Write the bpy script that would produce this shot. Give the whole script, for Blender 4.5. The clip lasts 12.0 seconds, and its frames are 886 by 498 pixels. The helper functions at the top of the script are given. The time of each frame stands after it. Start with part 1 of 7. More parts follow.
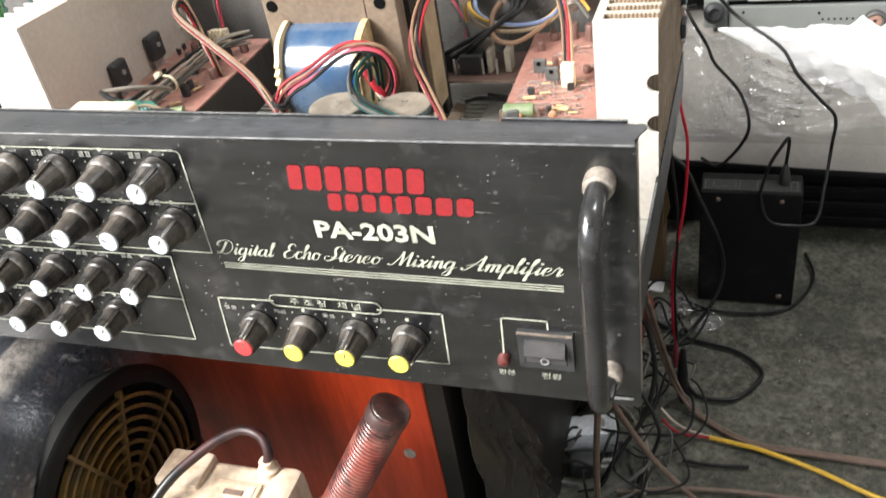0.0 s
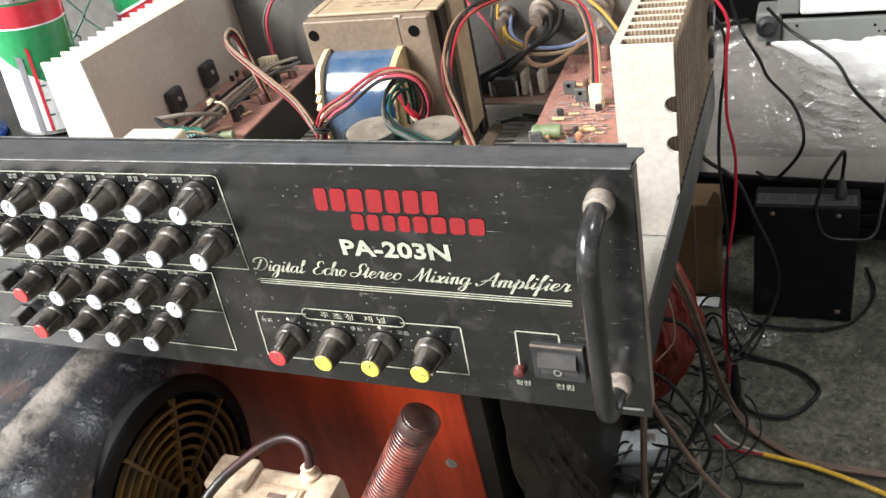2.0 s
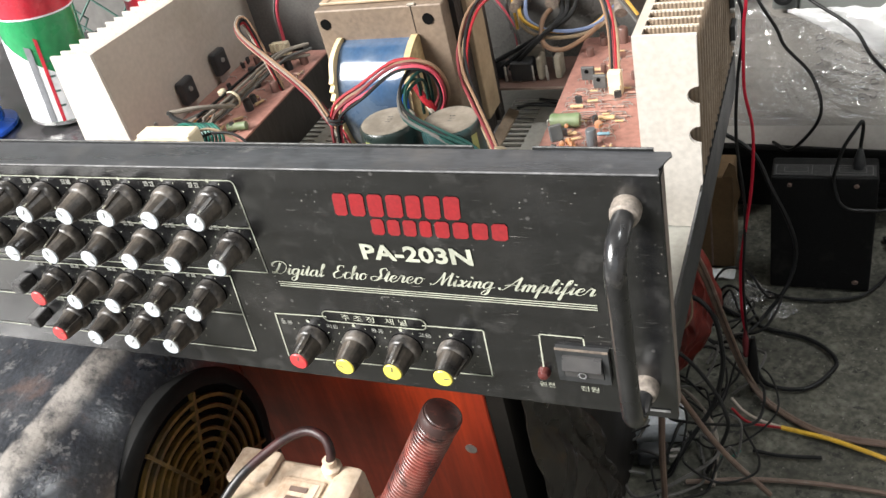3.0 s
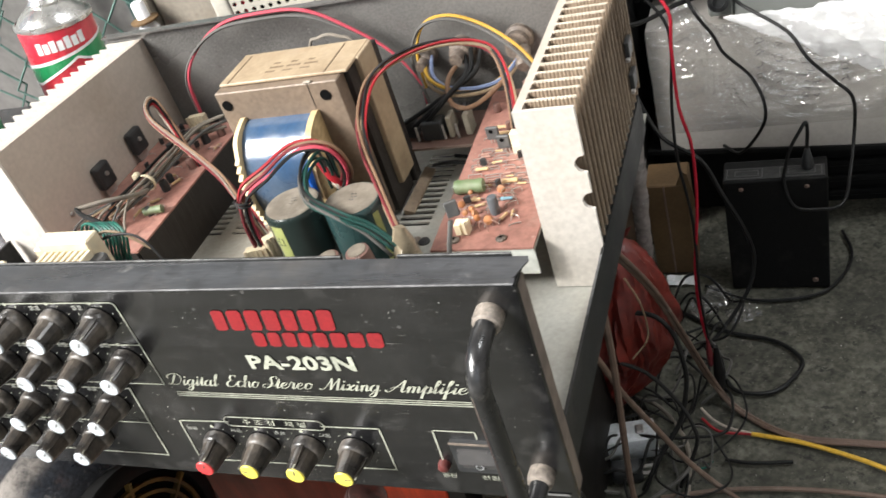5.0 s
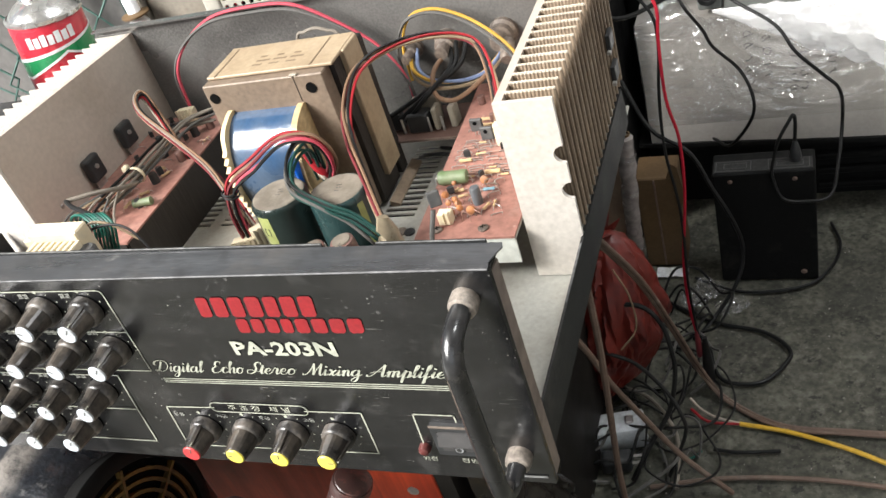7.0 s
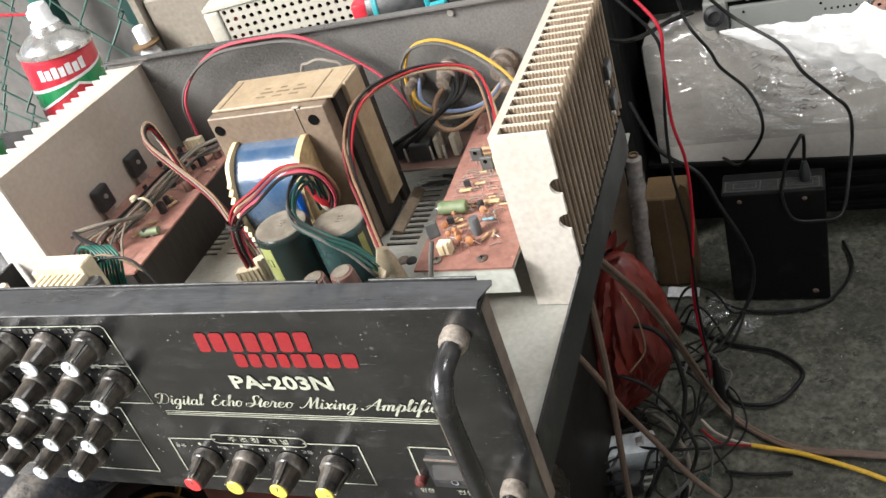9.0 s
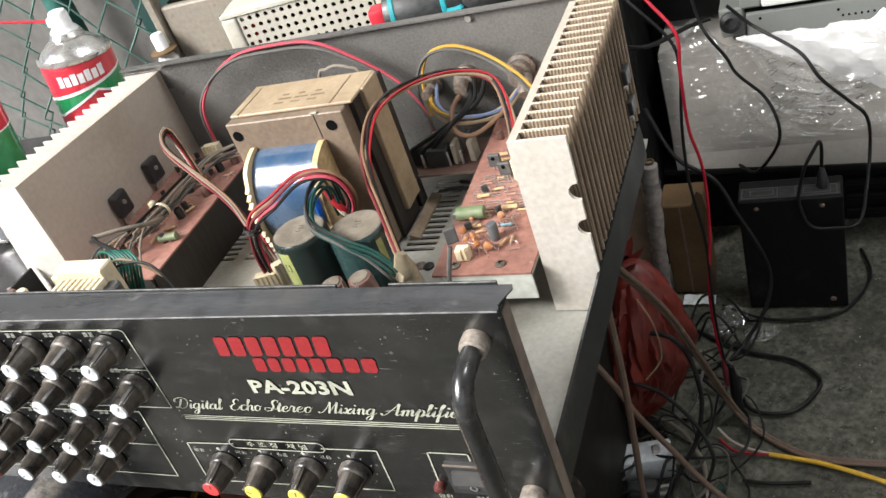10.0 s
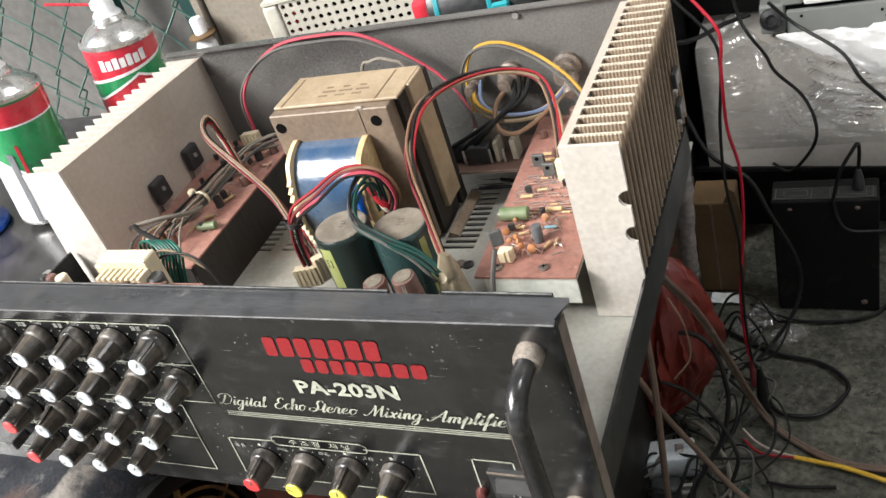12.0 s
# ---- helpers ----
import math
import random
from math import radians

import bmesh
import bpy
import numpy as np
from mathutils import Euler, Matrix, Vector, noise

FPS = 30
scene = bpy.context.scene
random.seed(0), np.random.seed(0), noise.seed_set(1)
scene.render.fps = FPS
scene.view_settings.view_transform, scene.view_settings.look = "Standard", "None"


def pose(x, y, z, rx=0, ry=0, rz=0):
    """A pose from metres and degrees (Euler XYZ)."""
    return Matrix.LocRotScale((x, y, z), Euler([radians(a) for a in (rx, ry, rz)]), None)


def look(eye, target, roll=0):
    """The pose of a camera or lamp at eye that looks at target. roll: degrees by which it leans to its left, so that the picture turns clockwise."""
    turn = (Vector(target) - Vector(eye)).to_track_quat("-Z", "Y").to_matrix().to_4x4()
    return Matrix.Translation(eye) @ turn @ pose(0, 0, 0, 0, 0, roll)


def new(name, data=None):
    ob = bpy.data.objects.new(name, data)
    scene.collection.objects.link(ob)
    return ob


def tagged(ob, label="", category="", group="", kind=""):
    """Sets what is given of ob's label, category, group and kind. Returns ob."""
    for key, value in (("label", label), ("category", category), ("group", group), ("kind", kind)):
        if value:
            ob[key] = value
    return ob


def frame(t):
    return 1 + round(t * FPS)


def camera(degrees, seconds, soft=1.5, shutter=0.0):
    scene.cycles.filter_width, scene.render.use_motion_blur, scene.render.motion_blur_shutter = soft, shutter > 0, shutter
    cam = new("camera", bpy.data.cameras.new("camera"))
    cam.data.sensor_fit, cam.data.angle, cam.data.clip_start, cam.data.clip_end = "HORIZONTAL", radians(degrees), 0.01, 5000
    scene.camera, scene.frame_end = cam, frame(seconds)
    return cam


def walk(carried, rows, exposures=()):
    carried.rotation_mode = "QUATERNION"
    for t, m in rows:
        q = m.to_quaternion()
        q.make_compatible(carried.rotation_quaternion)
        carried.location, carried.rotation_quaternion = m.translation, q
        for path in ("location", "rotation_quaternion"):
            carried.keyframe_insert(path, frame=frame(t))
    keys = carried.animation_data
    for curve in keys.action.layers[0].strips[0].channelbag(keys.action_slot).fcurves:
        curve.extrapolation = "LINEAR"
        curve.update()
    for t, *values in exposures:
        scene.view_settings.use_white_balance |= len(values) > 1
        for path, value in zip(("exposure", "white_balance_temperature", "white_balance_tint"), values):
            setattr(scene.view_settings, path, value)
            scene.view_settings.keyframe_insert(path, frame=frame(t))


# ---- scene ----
cam = camera(53.3, 12.0, 1.5, 0.5)
PATH = [
    (0, (0.0386, -0.2856, 0.3024), (-0.4922, 0.9736, -0.6754), -10.3),
    (0.5, (0.0496, -0.2890, 0.3041), (-0.4956, 1.0021, -0.6224), -9.7),
    (1, (0.0512, -0.2990, 0.3032), (-0.5242, 0.9820, -0.6199), -9.8),
    (1.5, (0.0689, -0.3007, 0.3041), (-0.5561, 0.9509, -0.6258), -11.1),
    (2, (0.0680, -0.2957, 0.3133), (-0.5821, 0.9400, -0.6208), -13.2),
    (2.5, (0.0571, -0.2780, 0.3192), (-0.5880, 0.9257, -0.6594), -14.0),
    (2.7, (0.0580, -0.2839, 0.3217), (-0.5964, 0.9122, -0.6586), -14.1),
    (4.3, (0.0823, -0.2554, 0.3377), (-0.5964, 0.9148, -0.6586), -19.2),
    (4.5, (0.0899, -0.2512, 0.3419), (-0.5830, 0.9232, -0.6535), -19.0),
    (5, (0.1058, -0.2377, 0.3461), (-0.5435, 0.9626, -0.6334), -19.5),
    (5.5, (0.1159, -0.2411, 0.3503), (-0.5149, 0.9727, -0.6258), -19.5),
    (6, (0.1151, -0.2436, 0.3503), (-0.5200, 0.9668, -0.6275), -19.4),
    (6.5, (0.1142, -0.2428, 0.3469), (-0.5225, 0.9601, -0.6376), -19.3),
    (7, (0.1168, -0.2444, 0.3469), (-0.5267, 0.9517, -0.6418), -19.6),
    (7.2, (0.1184, -0.2411, 0.3452), (-0.5342, 0.9484, -0.6451), -19.9),
    (9, (0.1294, -0.2402, 0.3545), (-0.5418, 0.9668, -0.6023), -20.4),
    (9.5, (0.1277, -0.2461, 0.3553), (-0.5519, 0.9643, -0.5905), -20.4),
    (10, (0.1260, -0.2411, 0.3536), (-0.5670, 0.9677, -0.5846), -20.7),
    (10.5, (0.1260, -0.2419, 0.3553), (-0.5720, 0.9660, -0.5804), -20.9),
    (11, (0.1277, -0.2444, 0.3671), (-0.5863, 0.9618, -0.5586), -21.1),
    (11.5, (0.1252, -0.2528, 0.3629), (-0.6023, 0.9442, -0.5653), -20.9),
    (12, (0.1109, -0.2369, 0.3646), (-0.6149, 0.9408, -0.5880), -19.9),
]
STOPS = [(0, 0.34), (0.5, 0.16), (1, 0.04), (2, 0.06), (2.5, 0.03), (5, 0.02), (7, 0.06), (9.5, -0.02), (10, -0.10), (10.5, -0.16), (11, -0.14), (12, -0.15)]
walk(cam, [(t, look(eye, target, roll)) for t, eye, target, roll in PATH], STOPS)

# ---- world, sun, lights ----
world = bpy.data.worlds.new("sky")
scene.world = world
world.use_nodes = True
wn = world.node_tree
sky = wn.nodes.new("ShaderNodeTexSky")
sky.sky_type = "NISHITA"
sky.sun_disc = False
sky.sun_elevation, sky.sun_rotation = radians(42), radians(300)
wn.nodes["Background"].inputs["Strength"].default_value = 0.05
wn.links.new(sky.outputs[0], wn.nodes["Background"].inputs["Color"])


def lamp(name, kind, m, energy, color=(1, 1, 1), size=1.0, size_y=None, angle=0.5):
    data = bpy.data.lights.new(name, kind)
    data.energy, data.color = energy, color
    if kind == "AREA":
        data.shape, data.size, data.size_y = "RECTANGLE", size, size_y or size
    if kind == "SUN":
        data.angle = radians(angle)
    ob = new(name, data)
    ob.matrix_world = m
    return ob


lamp("sun", "SUN", look((-3, -2.5, 3.1), (0, 0, 0)), 2.4, (1.0, 0.97, 0.92), angle=10)
lamp("side_opening_light", "AREA", look((-2.15, -1.75, 2.0), (-0.3, 0.2, 0.0)), 390, (1.0, 0.985, 0.96), 2.2, 1.6)
# unseen roof light, added to brighten the wrapped foam block
lamp("skylight", "AREA", look((1.35, 0.70, 2.95), (1.0, 1.05, -0.4)), 60, (0.97, 0.99, 1.0), 1.0, 0.7)
# fill lamp in an assumed, unseen front opening
lamp("shopfront_light", "AREA", look((0.7, -2.5, 1.35), (0.1, 0.8, -0.3)), 16, (0.95, 0.98, 1.0), 2.6, 1.6)


# ---- materials ----
def material(name, c, rough=0.5, metal=0.0, c2=None, scale=12.0, amount=0.5, fine=180.0, fine_amount=0.12, bump=0.05, bump_scale=250.0,
             stretch=(1, 1, 1), rough_var=0.12, spec=0.5, coat=0.0, random_tint=0.0):
    m = bpy.data.materials.new(name)
    m.use_nodes = True
    nt = m.node_tree
    n, link = nt.nodes, nt.links.new
    b = n["Principled BSDF"]
    tc = n.new("ShaderNodeTexCoord")
    mp = n.new("ShaderNodeMapping")
    mp.inputs["Scale"].default_value = stretch
    link(tc.outputs["Object"], mp.inputs["Vector"])
    n1, n2, n3 = (n.new("ShaderNodeTexNoise") for _ in range(3))
    for node, s, d in ((n1, scale, 6), (n2, fine, 3), (n3, bump_scale, 4)):
        node.inputs["Scale"].default_value, node.inputs["Detail"].default_value = s, d
        link(mp.outputs[0], node.inputs["Vector"])
    ramp = n.new("ShaderNodeValToRGB")
    ramp.color_ramp.elements[0].position, ramp.color_ramp.elements[1].position = 0.5 - 0.25 * (1 - amount) - 0.05, 0.78
    c2 = c2 or tuple(v * 0.7 for v in c)
    ramp.color_ramp.elements[0].color, ramp.color_ramp.elements[1].color = (*c, 1), (*c2, 1)
    link(n1.outputs["Fac"], ramp.inputs["Fac"])
    mul = n.new("ShaderNodeMix")
    mul.data_type, mul.blend_type = "RGBA", "MULTIPLY"
    mul.inputs["Factor"].default_value = 1.0
    fr = n.new("ShaderNodeMapRange")
    fr.inputs["From Min"].default_value, fr.inputs["From Max"].default_value = 0.3, 0.7
    fr.inputs["To Min"].default_value, fr.inputs["To Max"].default_value = 1 - fine_amount, 1 + fine_amount
    link(n2.outputs["Fac"], fr.inputs["Value"])
    link(ramp.outputs["Color"], mul.inputs["A"])
    link(fr.outputs[0], mul.inputs["B"])
    out = mul.outputs["Result"]
    if random_tint:
        oi = n.new("ShaderNodeObjectInfo")
        hs = n.new("ShaderNodeHueSaturation")
        rr = n.new("ShaderNodeMapRange")
        rr.inputs["To Min"].default_value, rr.inputs["To Max"].default_value = 1 - random_tint, 1 + random_tint
        link(oi.outputs["Random"], rr.inputs["Value"])
        link(rr.outputs[0], hs.inputs["Value"])
        link(out, hs.inputs["Color"])
        out = hs.outputs["Color"]
    link(out, b.inputs["Base Color"])
    rv = n.new("ShaderNodeMapRange")
    rv.inputs["From Min"].default_value, rv.inputs["From Max"].default_value = 0.3, 0.7
    rv.inputs["To Min"].default_value, rv.inputs["To Max"].default_value = max(0.02, rough - rough_var), min(1, rough + rough_var)
    link(n1.outputs["Fac"], rv.inputs["Value"])
    link(rv.outputs[0], b.inputs["Roughness"])
    b.inputs["Metallic"].default_value = metal
    b.inputs["Specular IOR Level"].default_value = spec
    b.inputs["Coat Weight"].default_value = coat
    if bump:
        bp = n.new("ShaderNodeBump")
        bp.inputs["Strength"].default_value, bp.inputs["Distance"].default_value = bump, 0.002
        link(n3.outputs["Fac"], bp.inputs["Height"])
        link(bp.outputs[0], b.inputs["Normal"])
    return m


def dusty(m, dust=(0.33, 0.30, 0.26), low=0.56, high=0.75, scale=22.0, most=0.5, specks=True):
    """Settled dust, smears and pale specks over a finished material."""
    nt = m.node_tree
    n, link = nt.nodes, nt.links.new
    b = n["Principled BSDF"]
    base = b.inputs["Base Color"].links[0].from_socket
    tc = n.new("ShaderNodeTexCoord")
    nz = n.new("ShaderNodeTexNoise")
    nz.inputs["Scale"].default_value, nz.inputs["Detail"].default_value, nz.inputs["Roughness"].default_value = scale, 9, 0.68
    link(tc.outputs["Object"], nz.inputs["Vector"])
    mr = n.new("ShaderNodeMapRange")
    mr.inputs["From Min"].default_value, mr.inputs["From Max"].default_value, mr.inputs["To Max"].default_value = low, high, most
    link(nz.outputs["Fac"], mr.inputs["Value"])
    fac = mr.outputs[0]
    if specks:
        vo = n.new("ShaderNodeTexVoronoi")
        vo.inputs["Scale"].default_value = 130
        link(tc.outputs["Object"], vo.inputs["Vector"])
        sp = n.new("ShaderNodeMapRange")
        sp.inputs["From Min"].default_value, sp.inputs["From Max"].default_value = 0.17, 0.08
        sp.inputs["To Min"].default_value, sp.inputs["To Max"].default_value = 0.0, 0.35
        link(vo.outputs["Distance"], sp.inputs["Value"])
        gate = n.new("ShaderNodeMath")
        gate.operation = "GREATER_THAN"
        gate.inputs[1].default_value = 0.80
        sep = n.new("ShaderNodeSeparateColor")
        link(vo.outputs["Color"], sep.inputs[0])
        link(sep.outputs[0], gate.inputs[0])
        gm = n.new("ShaderNodeMath")
        gm.operation = "MULTIPLY"
        link(sp.outputs[0], gm.inputs[0])
        link(gate.outputs[0], gm.inputs[1])
        mx = n.new("ShaderNodeMath")
        mx.operation = "MAXIMUM"
        link(fac, mx.inputs[0])
        link(gm.outputs[0], mx.inputs[1])
        fac = mx.outputs[0]
    mix = n.new("ShaderNodeMix")
    mix.data_type = "RGBA"
    mix.inputs["B"].default_value = (*dust, 1)
    link(fac, mix.inputs["Factor"])
    link(base, mix.inputs["A"])
    link(mix.outputs["Result"], b.inputs["Base Color"])
    return m


def scratched(m, amount=0.5, colour=(0.42, 0.40, 0.37)):
    """Fine level scratches and clustered white nicks."""
    nt = m.node_tree
    n, link = nt.nodes, nt.links.new
    b = n["Principled BSDF"]
    base = b.inputs["Base Color"].links[0].from_socket
    tc = n.new("ShaderNodeTexCoord")

    def field(stretch, low, high, detail=2.0, turn=0.0):
        mp, nz, mr = n.new("ShaderNodeMapping"), n.new("ShaderNodeTexNoise"), n.new("ShaderNodeMapRange")
        mp.inputs["Scale"].default_value = stretch
        mp.inputs["Rotation"].default_value = (0, turn, 0)
        nz.inputs["Scale"].default_value, nz.inputs["Detail"].default_value = 1.0, detail
        mr.inputs["From Min"].default_value, mr.inputs["From Max"].default_value = low, high
        link(tc.outputs["Object"], mp.inputs["Vector"])
        link(mp.outputs[0], nz.inputs["Vector"])
        link(nz.outputs["Fac"], mr.inputs["Value"])
        return mr.outputs[0]

    def both(a, c, op="MULTIPLY"):
        k = n.new("ShaderNodeMath")
        k.operation = op
        link(a, k.inputs[0])
        link(c, k.inputs[1])
        return k.outputs[0]

    patches = field((26, 26, 34), 0.46, 0.66, 4.0)
    level = both(field((60, 60, 1900), 0.70, 0.78), patches)
    slant = both(field((90, 90, 1700), 0.70, 0.76, 2.0, 0.7), patches)
    nicks = both(field((620, 620, 620), 0.715, 0.76, 1.0), patches)
    fac = both(both(level, slant, "MAXIMUM"), nicks, "MAXIMUM")
    k = n.new("ShaderNodeMath")
    k.operation = "MULTIPLY"
    k.inputs[1].default_value = amount
    link(fac, k.inputs[0])
    mix = n.new("ShaderNodeMix")
    mix.data_type = "RGBA"
    mix.inputs["B"].default_value = (*colour, 1)
    link(k.outputs[0], mix.inputs["Factor"])
    link(base, mix.inputs["A"])
    link(mix.outputs["Result"], b.inputs["Base Color"])
    return m


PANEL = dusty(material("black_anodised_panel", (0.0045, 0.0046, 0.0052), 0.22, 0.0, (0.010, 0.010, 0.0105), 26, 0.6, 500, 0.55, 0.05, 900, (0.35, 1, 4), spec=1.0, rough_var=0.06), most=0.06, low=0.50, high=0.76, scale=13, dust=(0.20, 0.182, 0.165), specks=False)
PANEL = dusty(PANEL, dust=(0.26, 0.27, 0.28), low=0.50, high=0.75, scale=7, most=0.05, specks=False)
PANEL = dusty(PANEL, dust=(0.15, 0.145, 0.14), low=0.54, high=0.64, scale=42, most=0.13, specks=True)
PANEL = scratched(PANEL, 1.0)
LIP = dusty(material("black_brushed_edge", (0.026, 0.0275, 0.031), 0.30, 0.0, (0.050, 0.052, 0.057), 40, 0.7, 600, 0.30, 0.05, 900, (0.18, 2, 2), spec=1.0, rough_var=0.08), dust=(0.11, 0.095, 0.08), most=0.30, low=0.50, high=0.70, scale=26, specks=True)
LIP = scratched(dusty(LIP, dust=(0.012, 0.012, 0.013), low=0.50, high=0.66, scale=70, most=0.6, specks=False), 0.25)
STEEL_BLACK = dusty(material("black_powder_steel", (0.0075, 0.0088, 0.0090), 0.5, 0.0, (0.02, 0.02, 0.02), 15, 0.5, 300, 0.3, 0.12, 900, spec=0.3), most=0.10)
BACKPLATE = dusty(material("dusty_black_sheet", (0.072, 0.070, 0.067), 0.30, 0.0, (0.12, 0.115, 0.108), 5, 0.6, 520, 0.28, 0.06, 900, spec=0.95), dust=(0.26, 0.25, 0.235), low=0.42, high=0.85, scale=5, most=0.4)
PAN = dusty(material("galvanised_pan", (0.40, 0.40, 0.365), 0.5, 0.1, (0.25, 0.22, 0.175), 14, 0.7, 300, 0.1, 0.05, 400), dust=(0.34, 0.31, 0.26), most=0.5)
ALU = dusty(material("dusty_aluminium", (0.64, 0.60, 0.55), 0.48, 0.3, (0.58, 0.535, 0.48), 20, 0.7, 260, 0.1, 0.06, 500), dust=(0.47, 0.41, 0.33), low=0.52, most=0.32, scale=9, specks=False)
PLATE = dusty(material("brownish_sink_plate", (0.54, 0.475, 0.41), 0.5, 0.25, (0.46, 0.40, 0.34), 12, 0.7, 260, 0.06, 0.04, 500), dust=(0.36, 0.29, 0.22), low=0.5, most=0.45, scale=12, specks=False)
# lit tips and shaded faces of one metal, put into two colours
FIN_TIP = material("lit_fin_edge", (0.62, 0.55, 0.45), 0.5, 0.2, (0.46, 0.39, 0.30), 60, 0.7, 300, 0.15, 0.05)
FIN = dusty(material("dusty_shaded_fin", (0.29, 0.22, 0.155), 0.6, 0.1, (0.17, 0.122, 0.082), 25, 0.7, 300, 0.15, 0.08, 500), dust=(0.22, 0.165, 0.115), low=0.5, most=0.5, specks=False)
HANDLE = dusty(material("black_glossy_handle", (0.010, 0.010, 0.011), 0.27, 0.0, (0.022, 0.022, 0.022), 30, 0.5, 300, 0.2, 0.04, 300, coat=0.35), most=0.13, low=0.52, scale=48)
HANDLE_COLLAR = material("pale_worn_collar", (0.30, 0.26, 0.22), 0.5, 0.2, (0.13, 0.11, 0.095), 110, 0.6, 500, 0.3)
COLLAR = material("grey_worn_collar", (0.23, 0.185, 0.15), 0.5, 0.2, (0.06, 0.05, 0.045), 120, 0.6, 500, 0.3)
KNOB = dusty(material("black_knob_plastic", (0.018, 0.017, 0.016), 0.30, 0.0, (0.036, 0.031, 0.027), 60, 0.6, 400, 0.3, 0.03, 400), dust=(0.30, 0.245, 0.19), low=0.44, most=0.38, scale=70, specks=False)
SKIRT = dusty(material("dusty_knob_skirt", (0.026, 0.024, 0.023), 0.33, 0.0, (0.055, 0.05, 0.045), 80, 0.7, 400, 0.2, 0.03), dust=(0.36, 0.31, 0.26), low=0.45, high=0.70, most=0.45, scale=70, specks=False)
CAP_W = material("pale_blue_white_cap", (0.54, 0.59, 0.64), 0.42, 0.0, (0.42, 0.43, 0.43), 160, 0.6, 500, 0.1)
CAP_R = material("red_cap", (0.62, 0.045, 0.05), 0.4, 0.0, (0.48, 0.04, 0.04), 160, 0.5)
CAP_Y = material("yellow_cap", (0.78, 0.68, 0.10), 0.4, 0.0, (0.66, 0.56, 0.09), 160, 0.5)
for cap in (CAP_W, CAP_R, CAP_Y):
    dusty(cap, dust=(0.10, 0.075, 0.05), low=0.52, high=0.70, scale=190, most=0.6, specks=False)
MARK = material("black_mark", (0.02, 0.02, 0.02), 0.6, 0, None, 60)
PRINT = material("cream_print", (0.42, 0.43, 0.35), 0.55, 0.0, (0.25, 0.255, 0.205), 90, 0.7, 600, 0.15, 0)
PRINT_DIM = material("worn_grey_print", (0.30, 0.30, 0.27), 0.6, 0.0, (0.12, 0.12, 0.11), 220, 0.8, 800, 0.2, 0)
PRINT_RED = material("red_print", (0.255, 0.013, 0.017), 0.5, 0.0, (0.19, 0.011, 0.014), 90, 0.6, 600, 0.15, 0)
SWITCH = material("dark_grey_rocker", (0.040, 0.039, 0.040), 0.30, 0.0, (0.06, 0.057, 0.055), 80, 0.5)
LED = material("dull_red_lens", (0.085, 0.013, 0.012), 0.4, 0.0, (0.12, 0.05, 0.042), 200)
CORE = dusty(material("varnished_core_steel", (0.185, 0.138, 0.10), 0.5, 0.1, (0.125, 0.092, 0.066), 24, 0.7, 300, 0.15, 0.08, 500, (1, 1, 1)), dust=(0.32, 0.25, 0.185), low=0.5, most=0.4)
CORE_DARK = material("shade_dark_core_side", (0.018, 0.014, 0.012), 0.55, 0.0, (0.010, 0.008, 0.007), 40, 0.7, 400, 0.2, 0.2, 900, (1, 30, 1))
PAPER = dusty(material("old_kraft_tape", (0.34, 0.26, 0.17), 0.5, 0.0, (0.22, 0.16, 0.10), 30, 0.7, 260, 0.1, 0.08, 300), dust=(0.42, 0.34, 0.25), most=0.4)
FADED = material("faded_brown_ink", (0.185, 0.135, 0.085), 0.6, 0.0, (0.15, 0.105, 0.065), 60)
WINDING = material("blue_winding_film", (0.026, 0.062, 0.125), 0.26, 0.0, (0.10, 0.125, 0.15), 22, 0.8, 300, 0.10, 0.45, 45, coat=0.5)
BOBBIN = material("cream_bobbin", (0.62, 0.49, 0.28), 0.5, 0.0, (0.5, 0.38, 0.2), 90, 0.6)
BOBBIN_TAPED = dusty(material("yellowed_tape", (0.46, 0.35, 0.19), 0.45, 0.0, (0.30, 0.21, 0.10), 40, 0.8, 260, 0.2, 0.1, 120), dust=(0.12, 0.08, 0.04), low=0.5, most=0.6, scale=60, specks=False)
CAN_GREEN = material("dark_green_sleeve", (0.016, 0.040, 0.040), 0.3, 0.0, (0.022, 0.048, 0.047), 30, 0.5, 300, 0.1, 0.03, 200, coat=0.3)
CAN_DARK = material("olive_black_sleeve", (0.012, 0.020, 0.018), 0.32, 0.0, (0.018, 0.028, 0.025), 30, 0.5, 300, 0.1, 0.03, 200, coat=0.2)
BARE = material("bare_worn_aluminium", (0.26, 0.26, 0.255), 0.45, 0.3, (0.10, 0.10, 0.10), 40, 0.7, 300, 0.4, 0.03)
EDGE_PALE = material("pale_ledge_edge", (0.10, 0.10, 0.102), 0.6, 0.1, (0.03, 0.03, 0.032), 35, 0.8, 300, 0.4, 0.03)
CAN_TOP = dusty(material("grey_cap_disc", (0.15, 0.128, 0.10), 0.6, 0.0, (0.095, 0.08, 0.062), 70, 0.6), dust=(0.33, 0.29, 0.24), most=0.6, low=0.45, scale=60)
CAN_BAND = material("olive_band", (0.33, 0.36, 0.13), 0.4, 0.0, (0.28, 0.31, 0.11), 60)
RES_DULL = material("dull_pink_resistor", (0.34, 0.20, 0.155), 0.5, 0.0, (0.25, 0.14, 0.11), 300)
EPOXY = material("dusty_grey_epoxy", (0.055, 0.056, 0.056), 0.55, 0.0, (0.09, 0.085, 0.08), 200, 0.7)
EPOXY_DARK = material("dull_black_plate", (0.016, 0.017, 0.017), 0.5, 0.0, (0.05, 0.05, 0.048), 130, 0.8, spec=0.25)
